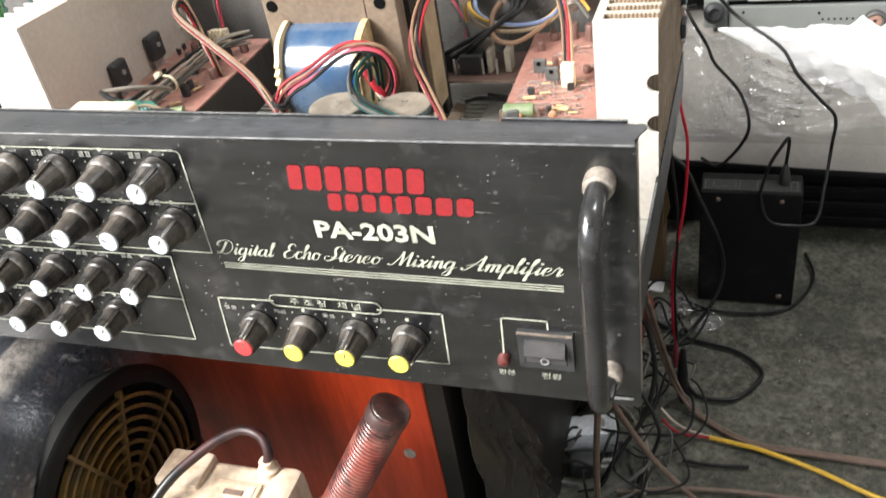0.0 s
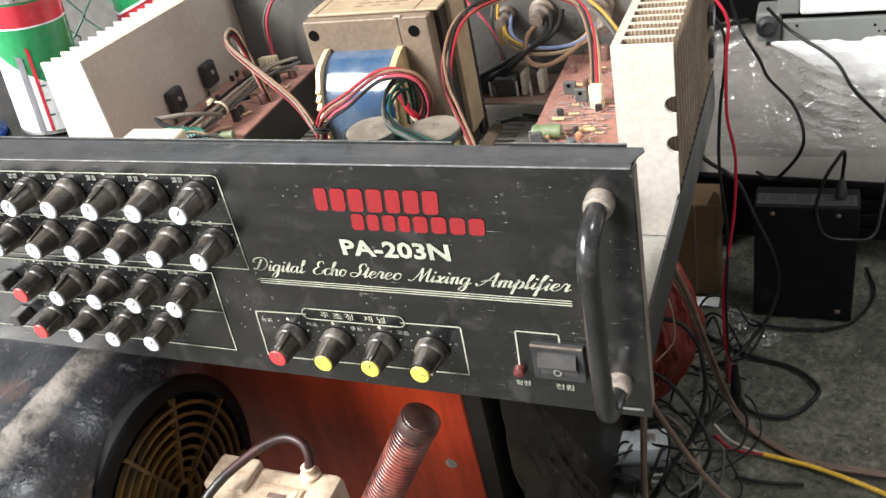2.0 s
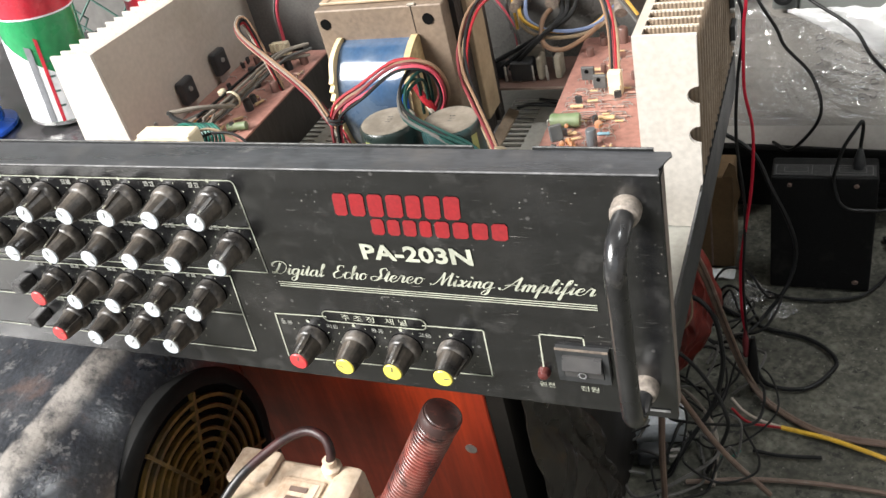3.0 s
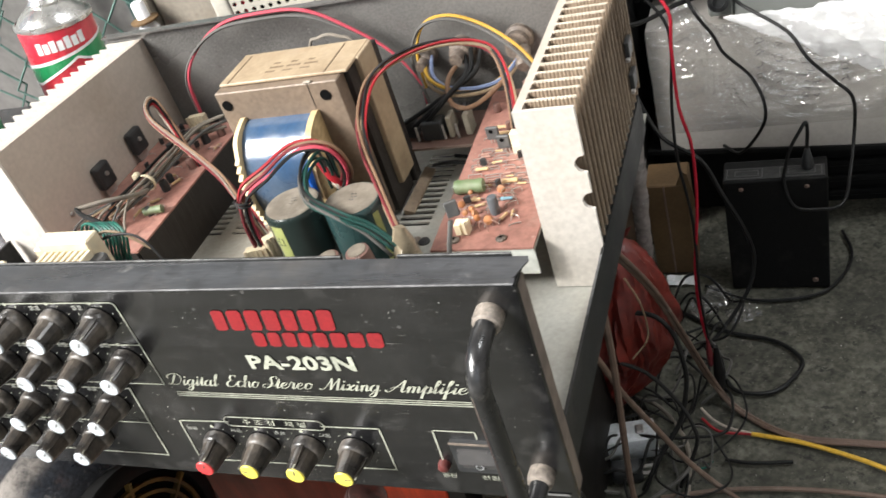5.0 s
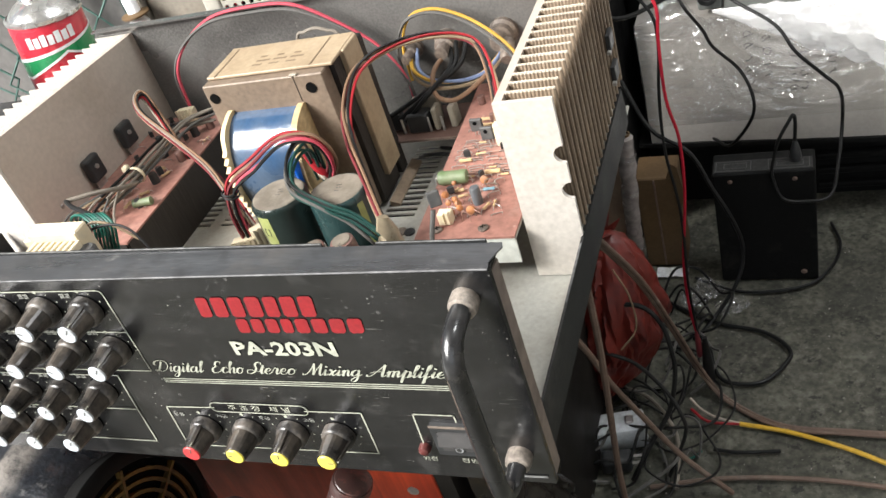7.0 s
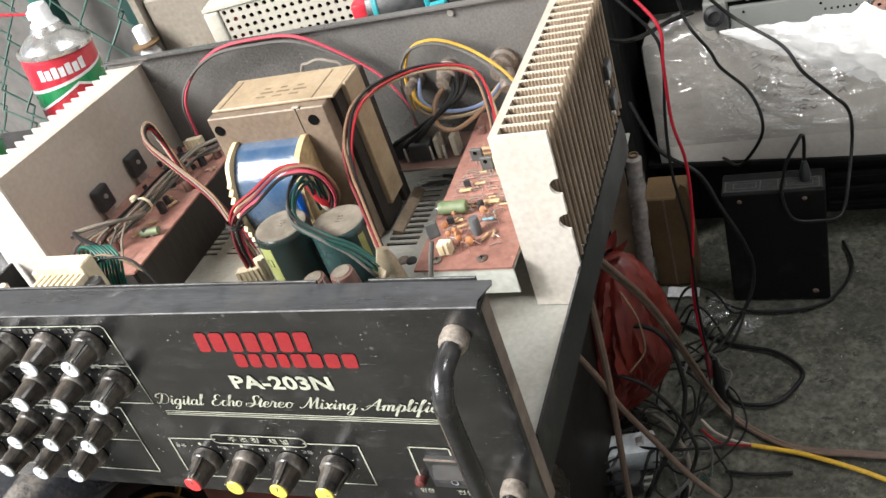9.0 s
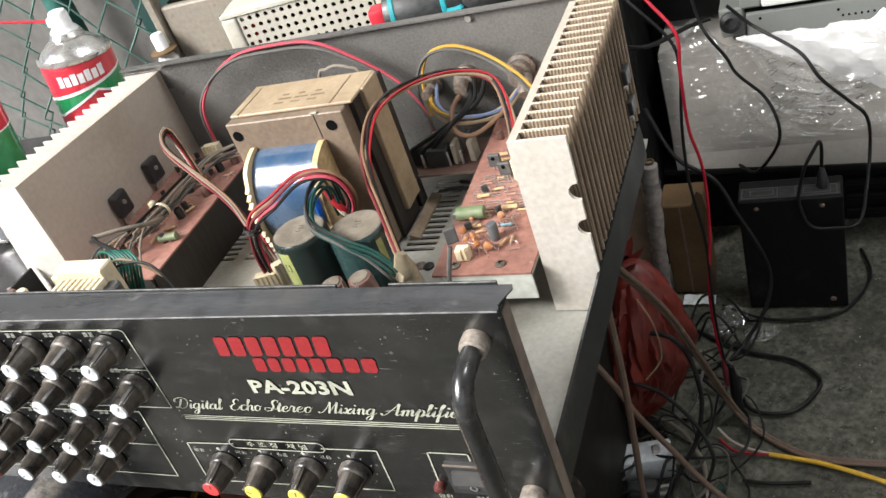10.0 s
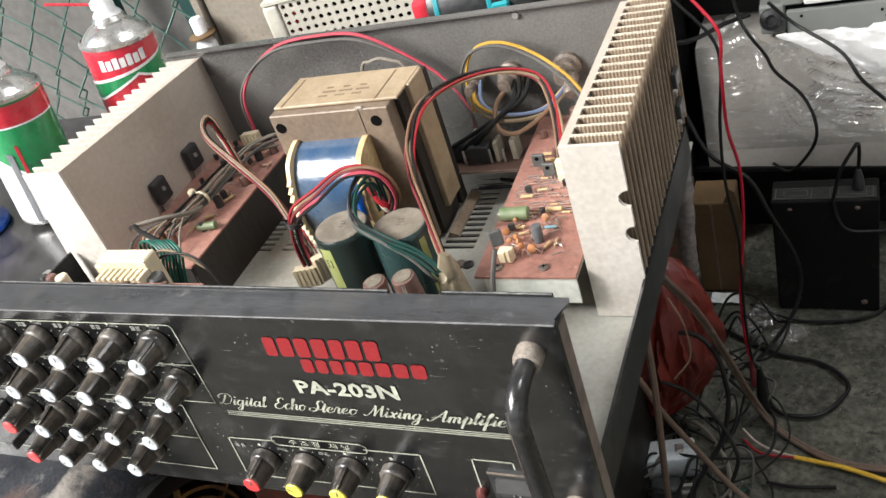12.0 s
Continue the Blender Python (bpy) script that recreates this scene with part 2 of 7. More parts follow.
RETURN = material("taupe_bare_edge", (0.17, 0.135, 0.11), 0.55, 0.1, (0.10, 0.08, 0.065), 60, 0.7)
BRACKET = dusty(material("pale_green_grey_enamel", (0.56, 0.58, 0.53), 0.45, 0.0, (0.46, 0.47, 0.43), 20, 0.7), dust=(0.34, 0.27, 0.2), low=0.55, most=0.4)
CAN_BROWN = material("brown_sleeve", (0.15, 0.085, 0.07), 0.4, 0.0, (0.11, 0.05, 0.04), 80)
PCB = dusty(material("brown_pcb", (0.30, 0.145, 0.115), 0.5, 0.0, (0.24, 0.115, 0.09), 30, 0.7, 220, 0.2, 0.04, 300), dust=(0.45, 0.36, 0.3), low=0.52, most=0.4)
PCB_EDGE = material("board_edge", (0.11, 0.06, 0.045), 0.6)
TIN = material("solder_tin", (0.5, 0.48, 0.45), 0.4, 0.7, (0.36, 0.34, 0.32), 200)
RES_TAN = material("tan_resistor", (0.50, 0.36, 0.2), 0.4, 0.0, (0.42, 0.29, 0.15), 300)
RES_BLUE = material("blue_resistor", (0.2, 0.35, 0.42), 0.4)
RES_GREEN = material("green_resistor", (0.10, 0.145, 0.065), 0.55, 0.0, (0.17, 0.19, 0.115), 120)
DISC_OR = dusty(material("orange_ceramic", (0.36, 0.15, 0.06), 0.5, 0.0, (0.24, 0.11, 0.05), 200), dust=(0.4, 0.3, 0.22), scale=200, most=0.5, specks=False)
CHIP = material("black_epoxy", (0.02, 0.021, 0.022), 0.45, 0.0, (0.035, 0.036, 0.037), 200)
NYLON = dusty(material("yellowed_nylon", (0.66, 0.58, 0.42), 0.45, 0.0, (0.56, 0.47, 0.31), 90, 0.6), dust=(0.5, 0.45, 0.38), most=0.4)
OLD_CREAM = dusty(material("grimy_cream_plastic", (0.30, 0.265, 0.21), 0.55, 0.0, (0.20, 0.17, 0.13), 70, 0.7), dust=(0.10, 0.085, 0.07), low=0.5, scale=60, most=0.5, specks=False)
GLUE = material("amber_glue", (0.28, 0.235, 0.165), 0.32, 0.0, (0.18, 0.14, 0.09), 60, 0.7, 200, 0.1, 0.1, 120)
WIRES = {k: material(k + "_wire", c, 0.46, 0.0, tuple(v * 0.75 for v in c), 40, 0.5, 300, 0.1, 0.02, spec=0.2) for k, c in dict(
    red=(0.28, 0.016, 0.022), ochre=(0.32, 0.19, 0.05), pink=(0.42, 0.06, 0.085), black=(0.011, 0.011, 0.011), grey=(0.10, 0.096, 0.09), white=(0.46, 0.40, 0.33), yellow=(0.46, 0.27, 0.045), green=(0.012, 0.095, 0.07),
    dark_green=(0.012, 0.048, 0.04), blue=(0.16, 0.2, 0.32), brown=(0.2, 0.12, 0.075), crimson=(0.42, 0.014, 0.032), taupe=(0.20, 0.175, 0.145), maroon=(0.16, 0.03, 0.035), tan=(0.25, 0.185, 0.12)).items()}
FLEX_BROWN = dusty(material("brown_flex", (0.145, 0.095, 0.07), 0.55, 0.0, (0.09, 0.06, 0.045), 30), most=0.4, specks=False)
WOOD = dusty(material("orange_veneer", (0.47, 0.050, 0.014), 0.42, 0.0, (0.17, 0.016, 0.007), 5, 0.95, 40, 0.22, 0.03, 120, (6, 1, 0.5), spec=0.35), dust=(0.10, 0.012, 0.006), low=0.50, high=0.72, scale=9, most=0.6, specks=False)
BLACK_BOARD = dusty(material("black_board", (0.007, 0.007, 0.007), 0.65, 0.0, (0.010, 0.010, 0.010), 20, spec=0.12), most=0.04, specks=False)
SIDE_BOARD = dusty(material("grimy_brown_black_board", (0.010, 0.009, 0.008), 0.6, 0.0, (0.018, 0.015, 0.012), 9, 0.8, spec=0.2), dust=(0.07, 0.05, 0.04), low=0.55, most=0.4, scale=12)
BENCH = dusty(material("dark_scuffed_bench", (0.030, 0.030, 0.045), 0.16, 0.0, (0.05, 0.05, 0.068), 14, 0.7, 120, 0.3, 0.03, 200, rough_var=0.06, spec=0.8), most=0.16)
CONCRETE = dusty(dusty(material("stained_concrete", (0.082, 0.081, 0.061), 0.8, 0.0, (0.030, 0.029, 0.023), 11, 0.8, 120, 0.5, 0.6, 120), dust=(0.21, 0.205, 0.165), low=0.50, high=0.66, scale=48, most=0.5, specks=False), dust=(0.012, 0.012, 0.010), low=0.56, high=0.70, scale=6, most=0.6, specks=False)
CONCRETE = dusty(CONCRETE, dust=(0.022, 0.023, 0.018), low=0.45, high=0.62, scale=20, most=0.55, specks=False)
CONCRETE = dusty(dusty(CONCRETE, dust=(0.009, 0.009, 0.008), low=0.59, high=0.64, scale=55, most=0.8, specks=False), dust=(0.24, 0.235, 0.20), low=0.62, high=0.67, scale=170, most=0.7, specks=False)
BOUNCE_GROUND = material("bounce_ground", (0.64, 0.63, 0.61), 0.85, 0.0, (0.54, 0.53, 0.51), 2, 0.8, 60, 0.15, 0.3, 60)
# wall and ceiling greys, kept dark to cut bounced light
WALL = material("grey_cement_wall", (0.30, 0.29, 0.28), 0.85, 0.0, (0.22, 0.21, 0.20), 3, 0.8, 50, 0.1, 0.25, 60)
CEIL = material("dim_ceiling", (0.22, 0.21, 0.20), 0.9, 0.0, (0.15, 0.145, 0.14), 2, 0.8)


def ridge_wear_glint(m):
    """Pale scuffs and a painted highlight along the housing's upper front ridge."""
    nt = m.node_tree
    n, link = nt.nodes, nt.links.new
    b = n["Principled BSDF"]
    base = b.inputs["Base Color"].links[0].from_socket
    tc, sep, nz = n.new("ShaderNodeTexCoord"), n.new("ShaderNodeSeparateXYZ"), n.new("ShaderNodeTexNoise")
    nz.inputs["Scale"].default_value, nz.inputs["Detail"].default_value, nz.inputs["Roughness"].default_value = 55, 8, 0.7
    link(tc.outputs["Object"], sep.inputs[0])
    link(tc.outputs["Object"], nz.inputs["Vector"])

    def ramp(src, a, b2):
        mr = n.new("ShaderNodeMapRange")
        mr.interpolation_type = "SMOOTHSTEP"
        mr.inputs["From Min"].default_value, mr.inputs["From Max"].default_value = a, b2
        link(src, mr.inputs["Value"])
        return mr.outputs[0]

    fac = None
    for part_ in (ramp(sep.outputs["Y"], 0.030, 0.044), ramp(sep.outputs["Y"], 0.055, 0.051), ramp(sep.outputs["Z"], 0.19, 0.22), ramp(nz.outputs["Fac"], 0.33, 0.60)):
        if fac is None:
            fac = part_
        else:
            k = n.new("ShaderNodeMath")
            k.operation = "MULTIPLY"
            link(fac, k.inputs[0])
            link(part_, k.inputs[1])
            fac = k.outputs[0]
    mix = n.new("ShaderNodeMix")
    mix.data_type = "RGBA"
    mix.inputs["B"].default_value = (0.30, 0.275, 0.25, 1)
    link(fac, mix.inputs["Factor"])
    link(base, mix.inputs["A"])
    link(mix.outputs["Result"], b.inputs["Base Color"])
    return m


SPEAKER = dusty(dusty(material("scuffed_black_plastic", (0.019, 0.022, 0.028), 0.36, 0.0, (0.042, 0.045, 0.052), 20, 0.8, 300, 0.4, 0.25, 350, spec=0.7, coat=0.12), dust=(0.33, 0.32, 0.31), low=0.56, high=0.66, most=0.40, scale=95), dust=(0.13, 0.070, 0.048), low=0.58, high=0.66, most=0.4, scale=14, specks=False)
GRILLE_Y = material("dirty_yellow_plastic", (0.105, 0.060, 0.011), 0.5, 0.0, (0.012, 0.010, 0.007), 38, 0.95, 200, 0.3)
GRILLE_DARK = material("grimy_yellow_plastic", (0.10, 0.06, 0.014), 0.5, 0.0, (0.010, 0.009, 0.007), 45, 1.0, 200, 0.3)
# flat black that paints the shade inside holes, gaps and openings
VOID = material("void_shade_black", (0.004, 0.004, 0.004), 0.9, spec=0.05)
RUBBER_RED = dusty(dusty(material("red_brown_rubber", (0.19, 0.045, 0.034), 0.42, 0.0, (0.075, 0.026, 0.022), 30, 0.8, 200, 0.2, 0.05), dust=(0.36, 0.28, 0.22), low=0.48, most=0.38, specks=False), dust=(0.012, 0.011, 0.011), low=0.47, high=0.58, scale=34, most=0.85, specks=False)
BEIGE = dusty(material("dirty_beige_plastic", (0.58, 0.47, 0.36), 0.5, 0.0, (0.42, 0.32, 0.23), 34, 0.8, 200, 0.12, 0.06), dust=(0.24, 0.13, 0.07), low=0.50, high=0.68, scale=34, most=0.62)
CASE_STAINED = dusty(dusty(material("stained_beige_metal", (0.215, 0.19, 0.155), 0.5, 0.0, (0.15, 0.13, 0.105), 7, 0.8, 200, 0.12, 0.05, 300), dust=(0.15, 0.115, 0.08), low=0.54, high=0.68, scale=26, most=0.6, specks=False), dust=(0.13, 0.05, 0.02), low=0.62, high=0.68, scale=60, most=0.7, specks=False)
CASE_BEIGE = dusty(material("aged_beige_enamel", (0.47, 0.45, 0.39), 0.5, 0.0, (0.36, 0.335, 0.285), 9, 0.7, 200, 0.08, 0.04), dust=(0.20, 0.12, 0.09), low=0.62, high=0.68, scale=12, most=0.7, specks=False)
RUST = material("rusty_edge", (0.12, 0.075, 0.06), 0.7, 0.0, (0.2, 0.15, 0.12), 30, 0.8)
DRILL_TEAL = material("bright_teal_plastic", (0.02, 0.26, 0.30), 0.4)
TEAL = material("teal_paint", (0.020, 0.115, 0.095), 0.6, 0.0, (0.025, 0.08, 0.07), 30, 0.6)
TEAL_DARK = material("dark_teal_paint", (0.008, 0.040, 0.036), 0.6, 0.0, (0.012, 0.022, 0.020), 12, 0.8)
FENCE = material("green_coated_wire", (0.045, 0.10, 0.082), 0.55, 0.0, (0.10, 0.18, 0.155), 60, 0.6)
GLOSS_BLACK = dusty(material("glossy_black_top", (0.014, 0.013, 0.015), 0.16, 0.0, (0.022, 0.02, 0.022), 14, 0.6, 200, 0.2, 0.02, 60, spec=0.8), dust=(0.22, 0.20, 0.21), low=0.48, most=0.3, scale=16)
STRIPE_GREY = material("grey_label_stripe", (0.20, 0.205, 0.22), 0.35, 0.0, (0.15, 0.155, 0.165), 40)
TIN_WHITE = material("bright_white_tin", (0.82, 0.83, 0.84), 0.3, 0.0, (0.76, 0.76, 0.77), 30, coat=0.3)
TIN_RED = material("red_tin", (0.55, 0.03, 0.05), 0.28, 0.0, (0.48, 0.025, 0.04), 30, coat=0.4)
TIN_GREEN = material("green_tin", (0.02, 0.26, 0.09), 0.28, 0.0, (0.02, 0.22, 0.075), 30, coat=0.4)
TIN_METAL = material("tin_dome", (0.72, 0.72, 0.70), 0.25, 0.9, (0.6, 0.6, 0.58), 60)
BLUE_PL = material("blue_plastic", (0.02, 0.09, 0.5), 0.35)
PARTITION = material("grey_rendered_partition", (0.15, 0.142, 0.135), 0.9, 0.0, (0.10, 0.096, 0.09), 4, 0.8, 60, 0.15, 0.3, 60)
ROLL = material("grimy_wrap", (0.30, 0.27, 0.255), 0.22, 0.0, (0.12, 0.095, 0.09), 26, 0.8, 100, 0.2, 0.25, 60)
FOAM = material("white_polystyrene", (0.41, 0.385, 0.355), 0.8, 0.0, (0.31, 0.29, 0.265), 10, 0.7, 160, 0.06, 0.3, 160)
APPLIANCE = material("off_white_sheet_metal", (0.76, 0.75, 0.75), 0.4, 0.0, (0.70, 0.69, 0.68), 5, 0.6, 300, 0.015, 0.01)
# darker copy of the appliance's metal, with its shade in the colour
APPLIANCE_LOW = dusty(material("shade_grey_sheet_metal", (0.20, 0.21, 0.20), 0.45, 0.0, (0.145, 0.152, 0.145), 6, 0.7, 300, 0.03, 0.02), dust=(0.16, 0.155, 0.14), low=0.52, most=0.5, scale=9, specks=False)
BUFF = material("buff_cardboard", (0.23, 0.165, 0.115), 0.8, 0.0, (0.16, 0.11, 0.075), 20, 0.7, 160, 0.1)
CARD = material("brown_cardboard", (0.115, 0.068, 0.028), 0.75, 0.0, (0.075, 0.045, 0.019), 14, 0.6, 160, 0.1)
BAG = material("dull_red_plastic_sheet", (0.145, 0.016, 0.010), 0.42, 0.0, (0.05, 0.007, 0.006), 14, 0.7, 100, 0.2, 0.25, 40)
GREY_PL = material("pale_grey_plastic", (0.55, 0.58, 0.6), 0.5, 0.0, (0.45, 0.47, 0.48), 30)


def clear_film(name="crinkled_clear_film", cover=0.30, gloss=0.70, white=0.85):
    """Thin crinkled film: mostly clear, with sharp glints on its creases."""
    m = bpy.data.materials.new(name)
    m.use_nodes = True
    n, link = m.node_tree.nodes, m.node_tree.links.new
    n.remove(n["Principled BSDF"])
    tr, gl, mix = n.new("ShaderNodeBsdfTransparent"), n.new("ShaderNodeBsdfGlossy"), n.new("ShaderNodeMixShader")
    df, skin = n.new("ShaderNodeBsdfDiffuse"), n.new("ShaderNodeMixShader")
    tr.inputs["Color"].default_value = (0.98, 0.98, 0.98, 1)
    df.inputs["Color"].default_value = (white, white, white, 1)
    gl.inputs["Roughness"].default_value = 0.10
    skin.inputs["Fac"].default_value = gloss
    mix.inputs["Fac"].default_value = cover
    link(df.outputs[0], skin.inputs[1])
    link(gl.outputs[0], skin.inputs[2])
    tc = n.new("ShaderNodeTexCoord")
    nz, n2 = n.new("ShaderNodeTexNoise"), n.new("ShaderNodeTexNoise")
    nz.inputs["Scale"].default_value, nz.inputs["Detail"].default_value, nz.inputs["Distortion"].default_value = 60, 2, 1.0
    bp = n.new("ShaderNodeBump")
    bp.inputs["Strength"].default_value, bp.inputs["Distance"].default_value = 0.55, 0.02
    # creases run long and slanting
    mp = n.new("ShaderNodeMapping")
    mp.inputs["Rotation"].default_value, mp.inputs["Scale"].default_value = (0, radians(24), 0), (0.38, 1.0, 1.15)
    link(tc.outputs["Object"], mp.inputs["Vector"])
    link(mp.outputs[0], nz.inputs["Vector"])
    link(nz.outputs["Fac"], bp.inputs["Height"])
    link(bp.outputs[0], gl.inputs["Normal"])
    # cloudy where the film lies doubled
    n2.inputs["Scale"].default_value, n2.inputs["Detail"].default_value = 16, 5
    link(mp.outputs[0], n2.inputs["Vector"])
    cloud = n.new("ShaderNodeMapRange")
    cloud.inputs["From Min"].default_value, cloud.inputs["From Max"].default_value = 0.38, 0.68
    cloud.inputs["To Min"].default_value, cloud.inputs["To Max"].default_value = cover * 0.55, min(1.0, cover * 1.5)
    link(n2.outputs["Fac"], cloud.inputs["Value"])
    link(cloud.outputs[0], mix.inputs["Fac"])
    link(tr.outputs[0], mix.inputs[1])
    link(skin.outputs[0], mix.inputs[2])
    link(mix.outputs[0], n["Material Output"].inputs["Surface"])
    return m


FILM = clear_film("crinkled_clear_film", 0.33, 0.76, 0.62)
FILM_BUNCH = clear_film("glare_white_film", 0.84, 0.34, 0.92)


# ---- mesh helpers ----
def part(name, bm, mat, parent=None, label="", smooth=False, kind=""):
    """One mesh object from a bmesh, under a thing or a part."""
    me = bpy.data.meshes.new(name)
    bmesh.ops.recalc_face_normals(bm, faces=bm.faces)
    bm.to_mesh(me)
    bm.free()
    if smooth:
        for p in me.polygons:
            p.use_smooth = True
        me.set_sharp_from_angle(angle=radians(38))
    me.materials.append(mat)
    ob = new(name, me)
    if parent:
        ob.parent = parent
    return tagged(ob, label=label, kind=kind)


def thing(name, loc, label, category, rot=(0, 0, 0), group="", kind=""):
    ob = new(name)
    ob.empty_display_size = 0.05
    ob.matrix_world = pose(*loc, *rot)
    return tagged(ob, label, category, group, kind)


def box(bm, x0, x1, y0, y1, z0, z1, bevel=0.0, seg=2, m=None):
    got = bmesh.ops.create_cube(bm, size=1)
    mat = Matrix.Translation(((x0 + x1) / 2, (y0 + y1) / 2, (z0 + z1) / 2)) @ Matrix.Diagonal((x1 - x0, y1 - y0, z1 - z0, 1))
    bmesh.ops.transform(bm, matrix=(m or Matrix()) @ mat, verts=got["verts"])
    if bevel:
        es = list({e for v in got["verts"] for e in v.link_edges})
        bmesh.ops.bevel(bm, geom=es, offset=bevel, segments=seg, affect="EDGES", profile=0.5)
    return bm


def frame_to(d):
    d = Vector(d).normalized()
    return d.to_track_quat("Z", "Y").to_matrix().to_4x4()


def cyl(bm, p0, p1, r0, r1=None, seg=16):
    p0, p1 = Vector(p0), Vector(p1)
    r1 = r0 if r1 is None else r1
    m = Matrix.Translation((p0 + p1) / 2) @ frame_to(p1 - p0)
    bmesh.ops.create_cone(bm, cap_ends=True, segments=seg, radius1=r0, radius2=r1, depth=(p1 - p0).length, matrix=m)
    return bm


def lathe(bm, profile, seg=24, m=None, close=True):
    """Turns (radius, height) pairs round z."""
    m = m or Matrix()
    rings = []
    for r, z in profile:
        rings.append([bm.verts.new(m @ Vector((r * math.cos(2 * math.pi * k / seg), r * math.sin(2 * math.pi * k / seg), z))) for k in range(seg)])
    for a, b in zip(rings, rings[1:]):
        for k in range(seg):
            bm.faces.new((a[k], a[(k + 1) % seg], b[(k + 1) % seg], b[k]))
    if close:
        bm.faces.new(rings[0][::-1])
        bm.faces.new(rings[-1])
    return bm


def spline(pts, steps=6):
    ps = [Vector(p) for p in pts]
    ps = [2 * ps[0] - ps[1], *ps, 2 * ps[-1] - ps[-2]]
    out = []
    for i in range(1, len(ps) - 2):
        a, b, c, d = ps[i - 1 : i + 3]
        for k in range(steps):
            t = k / steps
            out.append(0.5 * ((2 * b) + (c - a) * t + (2 * a - 5 * b + 4 * c - d) * t * t + (3 * b - a - 3 * c + d) * t**3))
    out.append(ps[-2])
    return out


def tube(bm, pts, r, seg=8, steps=6, smooth_path=True):
    ps = spline(pts, steps) if smooth_path else [Vector(p) for p in pts]
    rings, up = [], None
    for i, p in enumerate(ps):
        d = (ps[min(i + 1, len(ps) - 1)] - ps[max(i - 1, 0)]).normalized()
        if up is None:
            up = d.orthogonal().normalized()
        up = (up - d * up.dot(d)).normalized()
        side = d.cross(up)
        rings.append([bm.verts.new(p + r * (math.cos(2 * math.pi * k / seg) * up + math.sin(2 * math.pi * k / seg) * side)) for k in range(seg)])
    for a, b in zip(rings, rings[1:]):
        for k in range(seg):
            bm.faces.new((a[k], a[(k + 1) % seg], b[(k + 1) % seg], b[k]))
    bm.faces.new(rings[0][::-1])
    bm.faces.new(rings[-1])
    return bm


def prism(bm, outline, x0, x1, axis="x"):
    """Extrudes a closed outline of two coordinates along an axis."""
    put = {"x": lambda a, b, s: (s, a, b), "y": lambda a, b, s: (a, s, b), "z": lambda a, b, s: (a, b, s)}[axis]
    lo = [bm.verts.new(put(a, b, x0)) for a, b in outline]
    hi = [bm.verts.new(put(a, b, x1)) for a, b in outline]
    n = len(outline)
    for k in range(n):
        bm.faces.new((lo[k], lo[(k + 1) % n], hi[(k + 1) % n], hi[k]))
    bm.faces.new(lo[::-1])
    bm.faces.new(hi)
    return bm


def B():
    return bmesh.new()


def cable(name, pts, r, mat, parent=None, label="", category="cable", seg=8, group=""):
    ob = part(name, tube(B(), pts, r, seg), mat, parent, label if parent else "", smooth=True)
    return ob if parent else tagged(ob, label, category, group)


def bundle(name, pts, colours, r, spread, parent, seed=1):
    """Loose wires that run together, crossing a little."""
    rnd = random.Random(seed)
    for k, c in enumerate(colours):
        a = 2 * math.pi * k / len(colours)
        ph = rnd.uniform(0, 6)
        path = []
        for i, p in enumerate(pts):
            w = spread * (0.5 + 0.5 * math.sin(i * 0.9 + ph)) * 0.8 + spread * 0.7
            path.append(Vector(p) + Vector((math.cos(a + i * 0.25), math.sin(a + i * 0.25) * 0.6, math.sin(a + i * 0.25))) * w)
        cable(name, path, r, WIRES[c], parent, c.replace("_", " ") + " insulated wire", seg=6)


def lettering(name, body, x0, x1, z0, z1, y, mat, parent, shear=0.0, bold=0.0, label="", cap=False):
    """Words in the built-in font, facing the front, fitted into a rectangle; cap: the heights are those of a capital."""
    cu = bpy.data.curves.new(name, "FONT")
    cu.body, cu.shear, cu.offset, cu.resolution_u = body, shear, bold, 2
    tmp = bpy.data.objects.new(name, cu)
    me = bpy.data.meshes.new_from_object(tmp)
    bpy.data.objects.remove(tmp)
    if not me.vertices:
        return None
    co = np.array([v.co[:] for v in me.vertices])
    lo, hi = co.min(0), co.max(0)
    sx, sz = (x1 - x0) / (hi[0] - lo[0]), (z1 - z0) / (hi[1] - lo[1])
    base = lo[1]
    if cap:
        sz, base = (z1 - z0) / 0.70, 0.0
    for v in me.vertices:
        v.co = ((v.co[0] - lo[0]) * sx + x0, y, (v.co[1] - base) * sz + z0)
    me.materials.clear()
    me.materials.append(mat)
    ob = new(name, me)
    ob.parent = parent
    return tagged(ob, label=label)


def line_path(bm, pts, w, y, closed=False, t=0.0003):
    """A printed line of width w along points (x, z) on the front panel."""
    n = len(pts)
    for i in range(n if closed else n - 1):
        a, b = Vector((*pts[i], 0)), Vector((*pts[(i + 1) % n], 0))
        d = (b - a).normalized() * w / 2
        s = Vector((-d.y, d.x, 0))
        q = [a - d - s, b + d - s, b + d + s, a - d + s]
        vs = [bm.verts.new((p.x, y, p.y)) for p in q]
        bm.faces.new(vs)
    return bm


# ---- the large structure ----
FLOOR_Z, BENCH_Z = -0.72, -0.03


def slab(name, x0, x1, y0, y1, z0, z1, mat, label, category):
    return tagged(part(name, box(B(), x0, x1, y0, y1, z0, z1), mat), label, category, kind="structure")


def uneven_floor():
    bm = B()
    bmesh.ops.create_grid(bm, x_segments=90, y_segments=90, size=0.5)
    for v in bm.verts:
        v.co = Vector((0.475 + v.co.x * 4.25, -0.5 + v.co.y * 4.64, 0))
        near = noise.noise(Vector((v.co.x * 3, v.co.y * 3, 1.0)))
